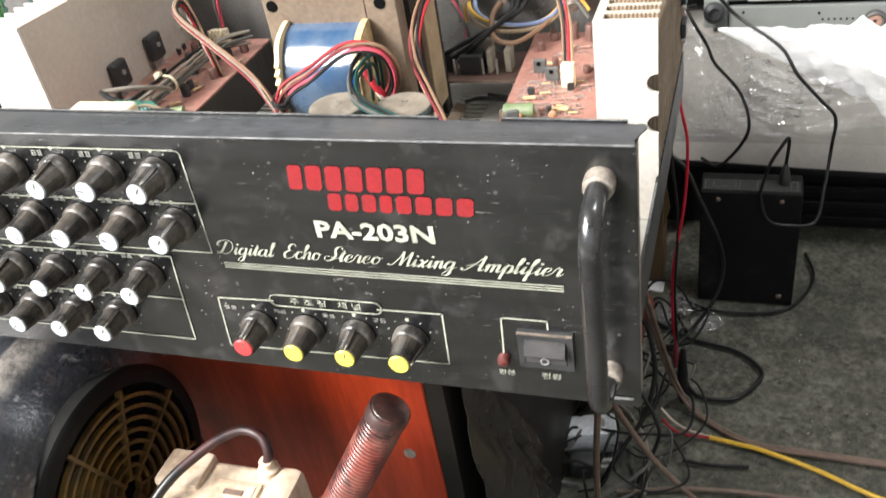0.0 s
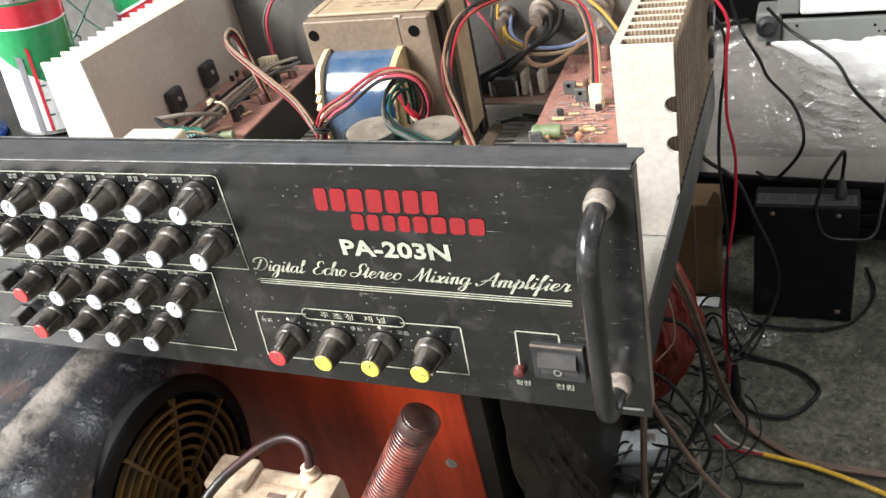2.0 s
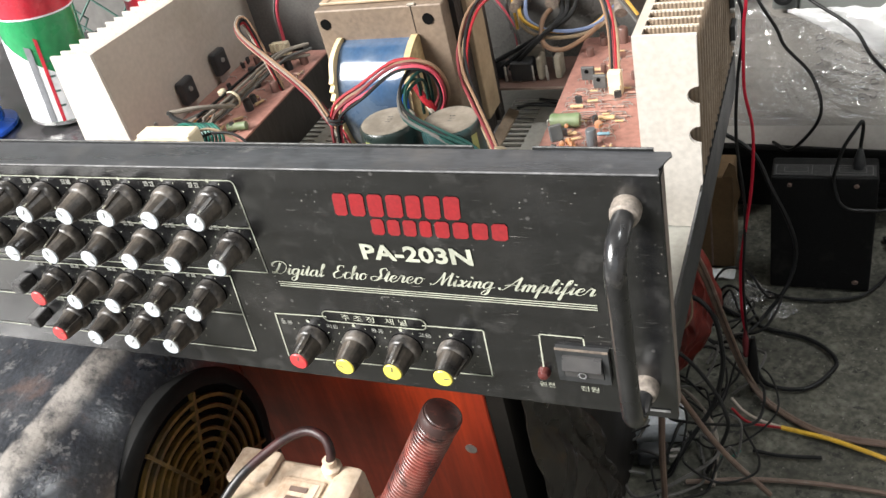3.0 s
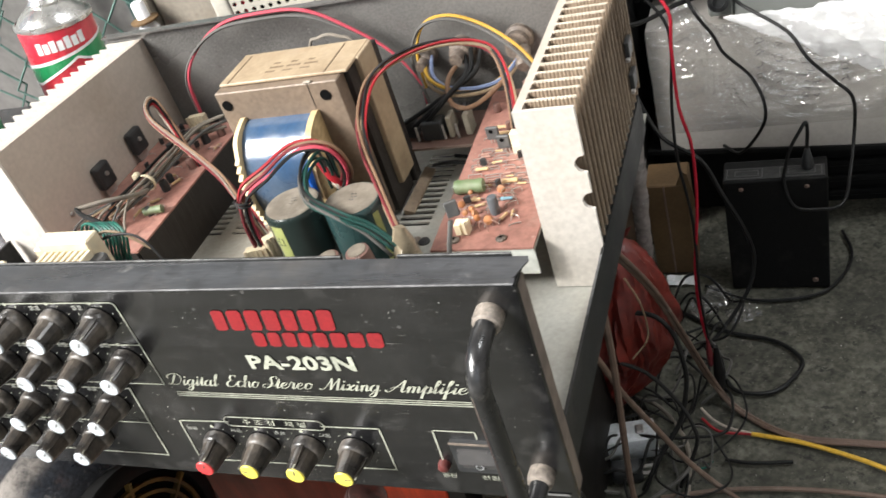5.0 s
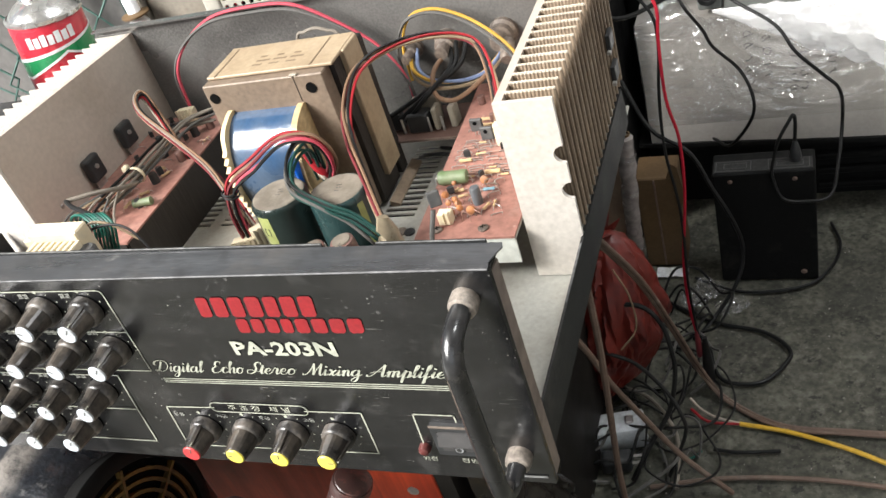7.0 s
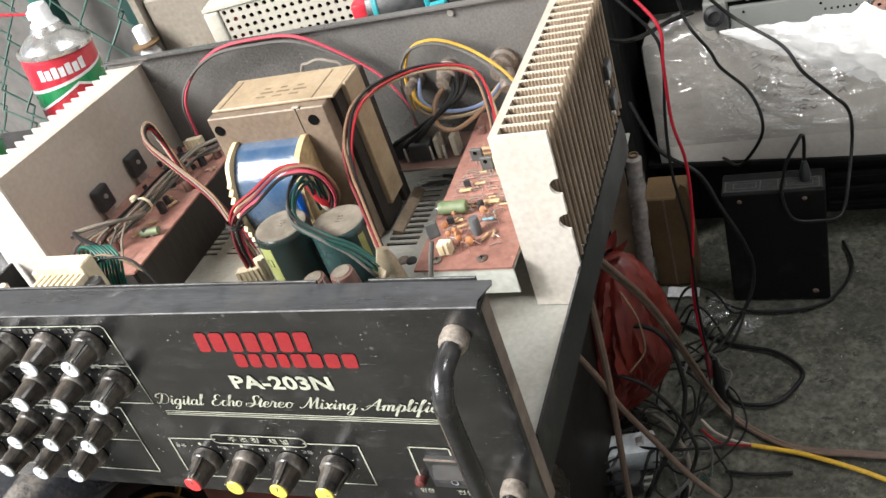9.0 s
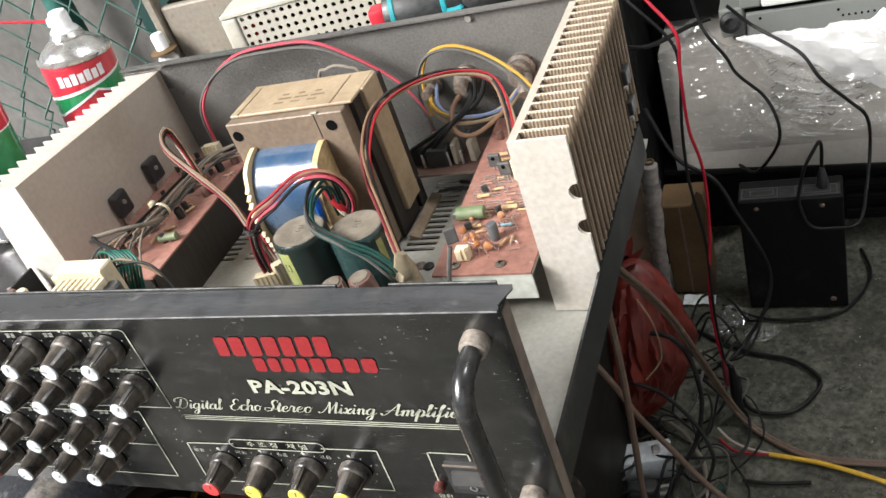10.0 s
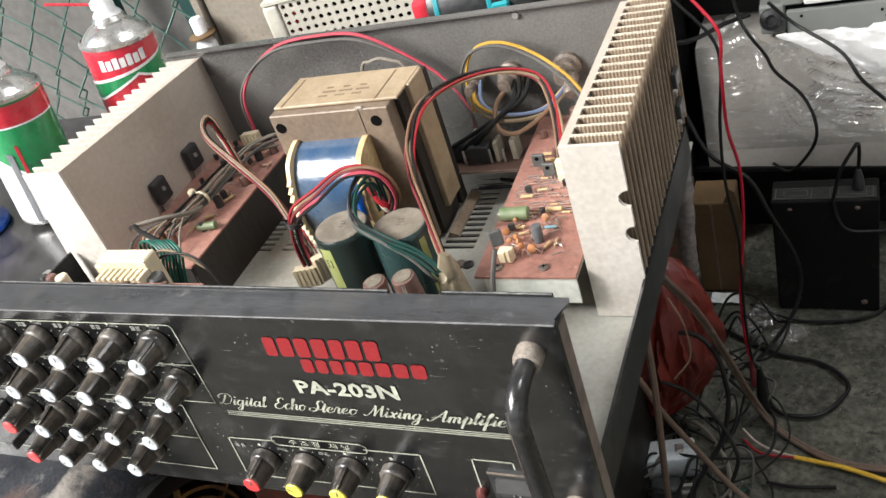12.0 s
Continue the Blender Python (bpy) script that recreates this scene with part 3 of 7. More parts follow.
        v.co.z = FLOOR_Z - 0.003 + 0.003 * near
    return tagged(part("floor", bm, CONCRETE, smooth=True), "stained dark grey concrete workshop floor", "floor", kind="structure")


uneven_floor()
# unseen bright ground, a reflector that lifts the panel's left end
slab("ground", -40, 40, -40, 40, -0.9, -0.728, BOUNCE_GROUND, "unseen pale ground, added to reflect light onto the front panel", "ground")
slab("wall_back", -2.42, 2.6, 1.7, 1.82, FLOOR_Z, 3.0, WALL, "grey cement back wall of the workshop", "wall")
# unseen walls, heads and ceiling, assumed here to shape the incoming light
slab("wall_right", 2.6, 2.72, -2.7, 1.82, FLOOR_Z, 3.0, WALL, "unseen grey side wall, added to close in the light", "wall")
slab("wall_left", -2.42, -2.30, 0.75, 1.82, FLOOR_Z, 3.0, WALL, "unseen grey wall beside the open side, added to shape the light", "wall")
slab("wall_left_head", -2.42, -2.30, -2.7, 0.75, 2.93, 3.0, WALL, "unseen grey head above the open side, added to shape the light", "wall")
slab("wall_front_pier", 1.7, 2.6, -2.82, -2.7, FLOOR_Z, 3.0, WALL, "unseen grey front pier, added to shape the light", "wall")
slab("wall_front_head", -2.42, 1.7, -2.82, -2.7, 2.8, 3.0, WALL, "unseen grey front head, added to shape the light", "wall")
bm = B()
for b4 in ((-2.42, 0.2, -2.82, 1.82), (1.90, 2.72, -2.82, 1.82), (0.2, 1.90, -2.82, 0.30), (0.2, 0.80, 0.30, 1.10), (0.2, 1.90, 1.10, 1.82)):
    box(bm, *b4, 3.0, 3.1)
tagged(part("ceiling", bm, CEIL), "unseen grey ceiling with a roof opening, added to shape the light", "ceiling", kind="structure")

# ---- the open amplifier ----
amp = thing("amplifier", (0, 0, -0.012), "opened black mixing amplifier with exposed dusty insides, resting on the bench", "amplifier")
AZ = 0.012  # parts are given in heights over the panel's lower edge
XL, XR = -0.462, 0.0


def apart(name, bm, mat, label="", smooth=False, parent=None):
    bmesh.ops.translate(bm, verts=bm.verts, vec=(0, 0, 0 if parent else AZ))
    return part(name, bm, mat, parent or amp, label, smooth)


# front panel: flat face, rounded into a ledge that runs back
prof = [(0, -0.004), (0, 0.1330), (0.0148, 0.1332), (0.0148, 0.1312), (0.003, 0.1310), (0.003, -0.004)]
panel = apart("front_panel", prism(B(), prof, XL, XR + 0.001), PANEL, "black brushed front panel, scratched and dusty")
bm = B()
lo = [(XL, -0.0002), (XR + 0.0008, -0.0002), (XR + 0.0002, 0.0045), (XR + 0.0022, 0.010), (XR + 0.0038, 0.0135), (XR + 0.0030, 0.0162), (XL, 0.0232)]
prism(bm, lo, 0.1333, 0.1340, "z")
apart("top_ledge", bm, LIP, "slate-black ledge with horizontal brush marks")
# highlight along the ledge's sharp front corner, painted as a pale strip
bm = B()
prism(bm, [(-0.0004, 0.1335), (-0.0004, 0.1338), (-0.0001, 0.1342), (0.0002, 0.1342), (0.0002, 0.13402), (-0.00022, 0.13402), (-0.00022, 0.1335)], XL, XR + 0.0006)
apart("ledge_line", bm, EDGE_PALE, "thin painted highlight on the ledge's corner")
bm = box(B(), XR - 0.0022, XR + 0.0004, 0.0031, 0.013, -0.003, 0.1285)
apart("side_return", bm, RETURN, "dark brown folded side edge of the panel")
# rear flange of the panel, with a gap
GAP0, GAP1 = -0.081, -0.054
rear = lambda x: 0.0164 - 0.0152 * x
bm = B()
for a, b in ((XL, GAP0), (GAP1, XR - 0.004)):
    prism(bm, [(a, rear(a)), (b, rear(b)), (b, rear(b) + 0.0014), (a, rear(a) + 0.0014)], 0.118, 0.1350, "z")
apart("rear_flange", bm, STEEL_BLACK, "thin folded black strip with a gap")
for a, b in ((XL, GAP0), (GAP1, XR - 0.004)):
    bm = prism(B(), [(a, rear(a) + 0.0001), (b, rear(b) + 0.0001), (b, rear(b) + 0.0006), (a, rear(a) + 0.0006)], 0.1350, 0.1353, "z")
    apart("flange_edge", bm, BARE, "thin bright edge")

# chassis pan with slots
bm = B()
PZ = -0.010


def slotted(bm, x0, x1, y0, y1, z0, z1, slots):
    """A sheet cut by rows of slots that run along x: solid strips between them."""
    xs = sorted({x0, x1, *(s[0] for s in slots), *(s[1] for s in slots)})
    for a, b in zip(xs, xs[1:]):
        mid = (a + b) / 2
        cuts = sorted((s[2], s[3]) for s in slots if s[0] <= mid <= s[1])
        y = y0
        for c, d in cuts:
            box(bm, a, b, y, c, z0, z1)
            y = d
        box(bm, a, b, y, y1, z0, z1)


slots = []
for k in range(14):
    y = 0.2265 + 0.0068 * k
    slots.append((-0.176, -0.150, y, y + 0.0038))
    slots.append((-0.360, -0.332, y, y + 0.0030))
    slots.append((-0.322, -0.294, y, y + 0.0030))
slotted(bm, XL + 0.004, XR - 0.0084, 0.02, 0.354, PZ - 0.0015, PZ, slots)
apart("chassis_pan", bm, PAN, "pale grey metal pan with ventilation slots")
bm = B()
prism(bm, [(0.0255, -0.0118), (0.0255, 0.0130), (0.0290, 0.0205), (0.160, 0.0212), (0.327, 0.0205), (0.332, 0.004), (0.332, -0.0118)], -0.0082, -0.0066, "x")
apart("side_flange", bm, STEEL_BLACK, "folded black side of the chassis")
apart("flange_edge", box(B(), -0.0081, -0.0067, 0.100, 0.150, 0.0211, 0.0215, 0.0001, 1), EDGE_PALE, "bright edge of the side sheet")
bm = B()
prism(bm, [(0.003, -0.012), (0.003, 0.043), (0.012, 0.046), (0.157, 0.047), (0.157, -0.012)], XL, XL + 0.002)
apart("side_flange", bm, STEEL_BLACK, "folded black side of the chassis")
bm = B()
box(bm, XL, XR - 0.022, 0.3535, 0.3555, -0.012, 0.1165)
box(bm, XL, XR - 0.05, 0.348, 0.3555, 0.1165, 0.118)
apart("back_panel", bm, BACKPLATE, "dusty black back panel with grey speckles")
for x, z in ((-0.339, 0.113), (-0.123, 0.1115)):
    bm = cyl(B(), (x, 0.3535, z), (x, 0.351, z), 0.0032, 0.0026, 12)
    apart("screw", bm, TIN, "small bright screw")
for x, y in ((-0.147, 0.207),):
    screw = lathe(B(), [(0.0042, PZ), (0.0040, PZ + 0.0016), (0.0020, PZ + 0.0022)], 12, Matrix.Translation((x, y, 0)))
    apart("pan_screw", screw, CHIP, "dark screw in the pan")
for x, y in ((-0.30, 0.20), (-0.30, 0.335), (-0.21, 0.20), (-0.21, 0.335), (-0.44, 0.20), (-0.44, 0.335)):
    apart("foot", lathe(B(), [(0.008, -0.0300), (0.010, -0.0115)], 12, Matrix.Translation((x, y, 0))), CHIP)


# heat sinks
def heat_sink(x_in, x_out, y0, y1, label):
    s = 1 if x_out > x_in else -1
    z0, z1 = PZ, 0.1163
    plate = B()
    a, b = sorted((x_in, x_in + s * 0.005))
    box(plate, a, b, y0 + 0.0028, y1, z0, z1)
    sink = apart("heat_sink", plate, PLATE, label)
    n = 19
    for k in range(n):
        y = y0 + (y1 - y0 - 0.0025) * k / (n - 1)
        bm = B()
        if k == 0:
            # the end fin is a flat plate with two half-round notches in its outer edge
            out = [(x_in, z0), (x_out - s * 0.0016, z0), (x_out - s * 0.0016, 0.020), (x_out, 0.022)] if s > 0 else [(x_in, z0), (x_out, z0)]
            for zc in (0.055, 0.080) if s > 0 else ():
                out.append((x_out, zc - 0.0058))
                out += [(x_out - s * 0.0062 * math.sin(math.pi * j / 8), zc - 0.0058 * math.cos(math.pi * j / 8)) for j in range(1, 8)]
                out.append((x_out, zc + 0.0058))
            out += [(x_out, z1), (x_in, z1)]
            out = [(p, max(q, z0 + 0.0009)) for p, q in out]
            prism(bm, out, y, y + 0.0025, "y")
            apart("end_fin", bm, ALU, "flat end fin with two round notches" if s > 0 else "flat end fin", parent=sink)
            continue
        # ribbed fins
        m = 13
        left = [(x_in + s * 0.005, y)]
        right = []
        for j in range(m * 2 + 1):
            xx = x_in + s * (0.005 + (abs(x_out - x_in) - 0.005) * j / (m * 2))
            w = 0.00045 if j % 2 else 0.0
            left.append((xx, y - w + 0.0003))
            right.append((xx, y + 0.0016 + w))
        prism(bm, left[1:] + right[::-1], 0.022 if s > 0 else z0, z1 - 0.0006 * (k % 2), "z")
        # near fins take the shaded brown, far fins the lit pale metal
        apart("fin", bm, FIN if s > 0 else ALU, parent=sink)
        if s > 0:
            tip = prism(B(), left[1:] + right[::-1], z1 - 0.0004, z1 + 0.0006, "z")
            apart("fin_tip", tip, FIN_TIP, "top edge of the fin, painted pale as if lit", parent=sink)
    return sink


hs_r = heat_sink(-0.0408, -0.0070, 0.157, 0.340, "bare dusty aluminium heat sink with many ribbed fins")
hs_l = heat_sink(-0.424, -0.459, 0.160, 0.353, "bare aluminium heat sink with saw-toothed fin tops")
for o in (hs_r, hs_l):
    for c in o.children:
        c.location.z = AZ
# the far sink leans: its top runs down to the back
for o in (hs_l, *hs_l.children):
    for v in o.data.vertices:
        if v.co.z > 0.08:
            v.co.z += 0.003 - 0.0085 * (v.co.y - 0.160) / 0.193
        # its fins spread outwards to the foot
        if v.co.x < -0.43:
            v.co.x -= (0.003 + 0.10 * max(0.0, 0.119 - v.co.z)) * (-0.43 - v.co.x) / 0.029


for z in (0.069, 0.045):
    clip = B()
    box(clip, -0.0068, -0.0034, 0.304, 0.318, z - 0.006, z + 0.006, 0.0006, 1)
    apart("sink_clip", clip, CHIP, "black clip on the fins' outer edge")
    apart("clip_tip", box(B(), -0.0062, -0.0032, 0.300, 0.3038, z - 0.0066, z - 0.0040, 0.0005, 1), TIN, "bright clip tip")


def set_on(bm, loc, rot=0.0, tilt=0.0):
    bmesh.ops.transform(bm, matrix=Matrix.Translation(loc) @ Euler((tilt, 0, rot)).to_matrix().to_4x4(), verts=bm.verts)
    return bm


# power transistors bolted to the left sink
for y in (0.234, 0.284):
    bm = B()
    box(bm, -0.424, -0.4165, y - 0.0088, y + 0.0088, 0.040, 0.061, 0.0024, 2)
    q = apart("power_transistor", bm, CHIP, "black power transistor bolted to the heat sink")
    apart("leg_row", box(B(), -0.4215, -0.4205, y - 0.006, y + 0.006, 0.030, 0.040), TIN, parent=q).location.z = AZ
    apart("screw", cyl(B(), (-0.4167, y, 0.052), (-0.4152, y, 0.052), 0.0020, 0.002, 10), TIN, parent=q).location.z = AZ
for y, z in ((0.19, 0.045), (0.33, 0.047)):
    apart("screw", cyl(B(), (-0.424, y, z), (-0.4225, y, z), 0.0022, 0.0016, 10), TIN)

# ---- mains transformer ----
TX0, TX1, TY0, TY1, TZ0, TZ1 = -0.277, -0.173, 0.228, 0.276, -0.006, 0.114
bm = B()
box(bm, TX0, TX1 - 0.0065, TY0, TY0 + 0.013, TZ0, TZ1 - 0.0016, 0.0008, 1)
core = apart("transformer_core", bm, CORE, "brown varnished laminated transformer core")
apart("plate_seam", box(B(), -0.2022, -0.2017, TY0 - 0.0003, TY0 + 0.0002, 0.093, TZ1 - 0.001), CORE_DARK, parent=core).location.z = AZ
apart("paint_flake", box(B(), -0.2045, -0.1985, TY0 - 0.0004, TY0 + 0.0025, TZ1 - 0.0020, TZ1 - 0.0002, 0.0006, 1), OLD_CREAM, "flake of pale varnish", parent=core).location.z = AZ
# near-black colour carries the shade of the gap behind the front plate
bm = box(B(), TX0 + 0.002, TX1 - 0.003, TY0 + 0.013, TY1 - 0.002, TZ0, TZ1 - 0.0015)
apart("core_middle", bm, CORE_DARK, "core laminations, blackened for the shaded gap", parent=core).location.z = AZ
bm = box(B(), TX0 + 0.001, TX1 - 0.001, TY0 + 0.0080, TY1 + 0.004, TZ1 - 0.0012, TZ1 + 0.0010, 0.0006, 1)
apart("label_tape", bm, PAPER, "tan tape with a faded stamp over the top", parent=core).location.z = AZ
bm = box(B(), TX1 - 0.0035, TX1 + 0.0012, TY0 + 0.0250, TY1 + 0.002, 0.010, TZ1 + 0.0006, 0.0006, 1)
apart("side_tape", bm, PAPER, "tan tape down the side of the core", parent=core).location.z = AZ
bm = box(B(), TX0 + 0.002, TX1 - 0.001, TY1 + 0.002, TY1 + 0.013, TZ0, TZ1 - 0.004, 0.0008, 1)
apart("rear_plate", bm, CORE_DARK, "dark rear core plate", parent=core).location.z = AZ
for x in (TX0 + 0.0075, TX1 - 0.019):
    bm = box(B(), x, x + 0.0012, TY0 + 0.0081, TY1, TZ1 + 0.0010, TZ1 + 0.0013)
    apart("tape_seam", bm, FADED, parent=core).location.z = AZ
bm = B()
for k, w in enumerate((0.010, 0.014, 0.007)):
    for j in range(3):
        x = -0.243 + 0.014 * j + 0.001 * k
        box(bm, x, x + w * 0.8, 0.246 + 0.006 * k, 0.2485 + 0.006 * k, TZ1 + 0.0008, TZ1 + 0.00105)
apart("faded_stamp", bm, FADED, "illegible faded stamp", parent=core).location.z = AZ
for x in (-0.270, -0.191):
    bm = cyl(B(), (x, TY0 + 0.004, 0.1025), (x, TY0 - 0.0006, 0.1025), 0.0040, 0.0040, 18)
    apart("bolt_hole", bm, VOID, "empty bolt hole", parent=core).location.z = AZ
bm = prism(B(), [(TX0, -0.0098), (TX0 - 0.012, -0.0098), (TX0 - 0.012, -0.0078), (TX0, -0.005)], TY0, TY1, "y")
apart("mounting_bracket", bm, FIN, "dusty mounting bracket", parent=core).location.z = AZ
bm = B()
prism(bm, [(TX1, -0.0098), (TX1 + 0.0075, -0.0098), (TX1 + 0.0075, -0.0078), (TX1, -0.005)], TY0 + 0.012, TY1 + 0.02, "y")
apart("mounting_bracket", bm, FIN, "dusty mounting bracket", parent=core).location.z = AZ
# winding bulging out of the front
WX0, WX1 = -0.259, -0.205
out = [(TY0, 0.090)] + [(TY0 - 0.030 * math.sin(a), 0.046 + 0.044 * math.cos(a)) for a in [math.pi * k / 18 for k in range(1, 18)]] + [(TY0, 0.002)]
winding = apart("winding", prism(B(), out, WX0, WX1), WINDING, "blue film-wrapped winding", smooth=True)
for x0, x1 in ((WX0 - 0.0036, WX0 - 0.0002), (WX1 + 0.0002, WX1 + 0.0048)):
    n = 24
    out = [(TY0, 0.092)]
    for k in range(1, n * 2):
        a = math.pi * k / (n * 2)
        # comb of small teeth on the outer flange, an ear at its top
        rr = (1.08 + (0.05 if k % 2 else -0.06)) if x0 < -0.23 and a > 0.95 else 1.06 + 0.14 * math.exp(-(((a - 0.55) / 0.22) ** 2))
        out.append((TY0 - 0.0325 * math.sin(a) * rr, 0.046 + 0.047 * math.cos(a)))
    out.append((TY0, 0.0))
    apart("bobbin_flange", prism(B(), out, x0, x1), BOBBIN if x0 < -0.23 else BOBBIN_TAPED, "cream toothed bobbin flange" if x0 < -0.23 else "bobbin flange under yellowed tape", parent=winding).location.z = AZ
apart("blue_tag", box(B(), -0.206, -0.203, 0.190, 0.203, 0.045, 0.066, 0.001, 1), material("bright_blue_tape", (0.01, 0.13, 0.62), 0.3), "bright blue tape tag", parent=winding).location.z = AZ

# ---- reservoir capacitors ----
for x, y, band in ((-0.2025, 0.160, True), (-0.1590, 0.1605, False)):
    r, h = 0.0195, 0.064
    m = Matrix.Translation((x, y, 0))
    bm = lathe(B(), [(r, PZ), (r, h - 0.004), (r * 0.985, h - 0.0015), (r * 0.93, h)], 32, m)
    c = apart("large_capacitor", bm, CAN_DARK if band else CAN_GREEN, "large dark green capacitor with a dusty grey top", smooth=True)
    bm = lathe(B(), [(r * 0.90, h - 0.001), (r * 0.90, h + 0.0002), (r * 0.84, h + 0.0004)], 32, m)
    apart("cap_disc", bm, CAN_TOP, "dusty grey end disc", parent=c).location.z = AZ
    if True:
        bm = B()
        n = 6
        pts = [((-2.11 if band else -0.55) + (0.50 if band else 0.25) * k / n) for k in range(n + 1)]
        for a, b2 in zip(pts, pts[1:]):
            vs = [bm.verts.new((x + 1.006 * r * math.cos(t), y + 1.006 * r * math.sin(t), z)) for t, z in ((a, PZ), (b2, PZ), (b2, h - 0.005), (a, h - 0.005))]
            bm.faces.new(vs)
        apart("polarity_band", bm, CAN_BAND, "olive polarity band", parent=c).location.z = AZ
        for z in (0.044, 0.018) if band else ():
            bm = B()
            for da, db, za, zb in ((-1.99, -1.75, z, z + 0.0008), (-1.99, -1.75, z + 0.0052, z + 0.0060), (-1.99, -1.95, z, z + 0.006), (-1.79, -1.75, z, z + 0.006)):
                vs = [bm.verts.new((x + 1.012 * r * math.cos(t), y + 1.012 * r * math.sin(t), zz)) for t, zz in ((da, za), (db, za), (db, zb), (da, zb))]
                bm.faces.new(vs)
            apart("minus_mark", bm, MARK, parent=c).location.z = AZ
    bm = B()
    for dx, dz, w in ((-0.002, 0.0045, 0.004), (-0.001, 0.0015, 0.0016), (0.001, 0.0018, 0.002), (-0.0015, -0.0015, 0.0034)):
        box(bm, x + dx, x + dx + w, y + dz, y + dz + 0.0007, h + 0.0004, h + 0.0005)
    apart("stamp", bm, SWITCH, "small stamp that cannot be read", parent=c).location.z = AZ
for x, y, h in ((-0.1582, 0.1185, 0.0545), (-0.1362, 0.1185, 0.0590)):
    m = Matrix.Translation((x, y, 0)) @ Euler((0.05, -0.06, 0)).to_matrix().to_4x4()
    bm = lathe(B(), [(0.0078, PZ), (0.0078, h - 0.0025), (0.0074, h - 0.0005), (0.0066, h)], 20, m)
    c = apart("small_capacitor", bm, CAN_BROWN, "small brown capacitor with a pale top", smooth=True)
    apart("cap_disc", lathe(B(), [(0.0060, h - 0.0003), (0.0057, h + 0.0006)], 18, m), CAN_TOP, "pale dusty end", parent=c).location.z = AZ

# ---- circuit boards ----
BZ = 0.033
outline = [(-0.110, 0.145), (-0.0445, 0.145), (-0.0445, 0.335), (-0.116, 0.335)]
pcb_r = apart("circuit_board", prism(B(), outline, BZ - 0.0016, BZ, "z"), PCB, "dusty brown circuit board crowded with components")
bm = B()
box(bm, -0.104, -0.0445, 0.1455, 0.147, 0.012, BZ - 0.0017)
box(bm, -0.104, -0.0445, 0.1455, 0.335, 0.0295, BZ - 0.0017)
box(bm, -0.104, -0.1025, 0.147, 0.335, PZ, 0.0295)
apart("board_bracket", bm, BRACKET, "pale sheet-metal bracket under the board")
pcb_l = apart("circuit_board", prism(B(), [(-0.423, 0.155), (-0.344, 0.155), (-0.344, 0.335), (-0.423, 0.335)], BZ - 0.0016, BZ, "z"), PCB, "dusty brown circuit board beside the heat sink")
bm = B()
box(bm, -0.3458, -0.3445, 0.157, 0.335, PZ, BZ - 0.0017)
box(bm, -0.42, -0.346, 0.155, 0.1565, PZ, BZ - 0.0017)
apart("board_bracket", bm, CORE_DARK, "dark bracket under the board")


def onboard(name, bm, mat, board, label="", smooth=False):
    return apart(name, bm, mat, label, smooth, parent=board)


def resistor(board, x, y, a, size=1.0, mat=RES_TAN, bands=True):
    d = Vector((math.cos(a), math.sin(a), 0))
    c = Vector((x, y, BZ + AZ + 0.0022 * size))
    L, r = 0.0042 * size, 0.0013 * size
    bm = B()
    lathe(bm, [(0.0004, -L), (r * 0.9, -L), (r * 1.1, -L * 0.7), (r * 0.85, -L * 0.4), (r * 0.85, L * 0.4), (r * 1.1, L * 0.7), (r * 0.9, L), (0.0004, L)], 8, Matrix.Translation(c) @ frame_to(d))
    ob = onboard("resistor", bm, mat, board, smooth=True)
    bm = B()
    for s in (-1, 1):
        tube(bm, [c + d * s * L, c + d * s * (L + 0.002), c + d * s * (L + 0.0026) - Vector((0, 0, 0.0025 * size))], 0.0003, 4, 2)
    onboard("lead", bm, TIN, board)
    return ob


rnd = random.Random(7)
TOP = BZ + AZ


def disc(board, x, y, a, r=0.0033):
    c = Vector((x, y, TOP + 0.0050))
    d = Vector((math.cos(a), math.sin(a), 0.35))
    bm = lathe(B(), [(r * 0.4, -0.0014), (r * 0.9, -0.0010), (r, 0), (r * 0.9, 0.0010), (r * 0.4, 0.0014)], 14, Matrix.Translation(c) @ frame_to(d))
    onboard("disc_capacitor", bm, DISC_OR, board, "orange disc capacitor", True)
    bm = B()
    for s in (-1, 1):
        o = Vector((-d.y, d.x, 0)) * 0.0016 * s
        cyl(bm, c + o - Vector((0, 0, 0.003)), c + o * 1.4 - Vector((0, 0, 0.0052)), 0.0003, None, 4)
    onboard("lead", bm, TIN, board)


def upright(board, x, y, r, h, mat, label="upright electrolytic capacitor"):
    bm = lathe(B(), [(r * 0.95, TOP), (r, TOP + 0.001), (r, TOP + h - 0.001), (r * 0.82, TOP + h)], 14, Matrix.Translation((x, y, 0)))
    onboard("radial_capacitor", bm, mat, board, label, True)


def to92(board, x, y, a=0.0):
    """A small transistor: half-round epoxy body on three legs."""
    bm = B()
    out = [(0.0024 * math.cos(t), 0.0024 * math.sin(t)) for t in [math.pi * k / 8 for k in range(9)]]
    out = [(p[0], p[1] - 0.0006) for p in out]
    prism(bm, out, 0.0022, 0.0070, "z")
    set_on(bm, (x, y, TOP), a)
    ob = onboard("small_transistor", bm, CHIP, board, "small black transistor")
    bm = B()
    for s in (-1, 0, 1):
        cyl(bm, (s * 0.0013, 0, 0), (s * 0.0009, 0, 0.0024), 0.00025, None, 4)
    onboard("lead", set_on(bm, (x, y, TOP), a), TIN, board)
    return ob


def jumper(board, x, y, length, a=0.0, h=0.0016):
    d = Vector((math.cos(a), math.sin(a), 0)) * length / 2
    c = Vector((x, y, TOP))
    up_ = Vector((0, 0, h))
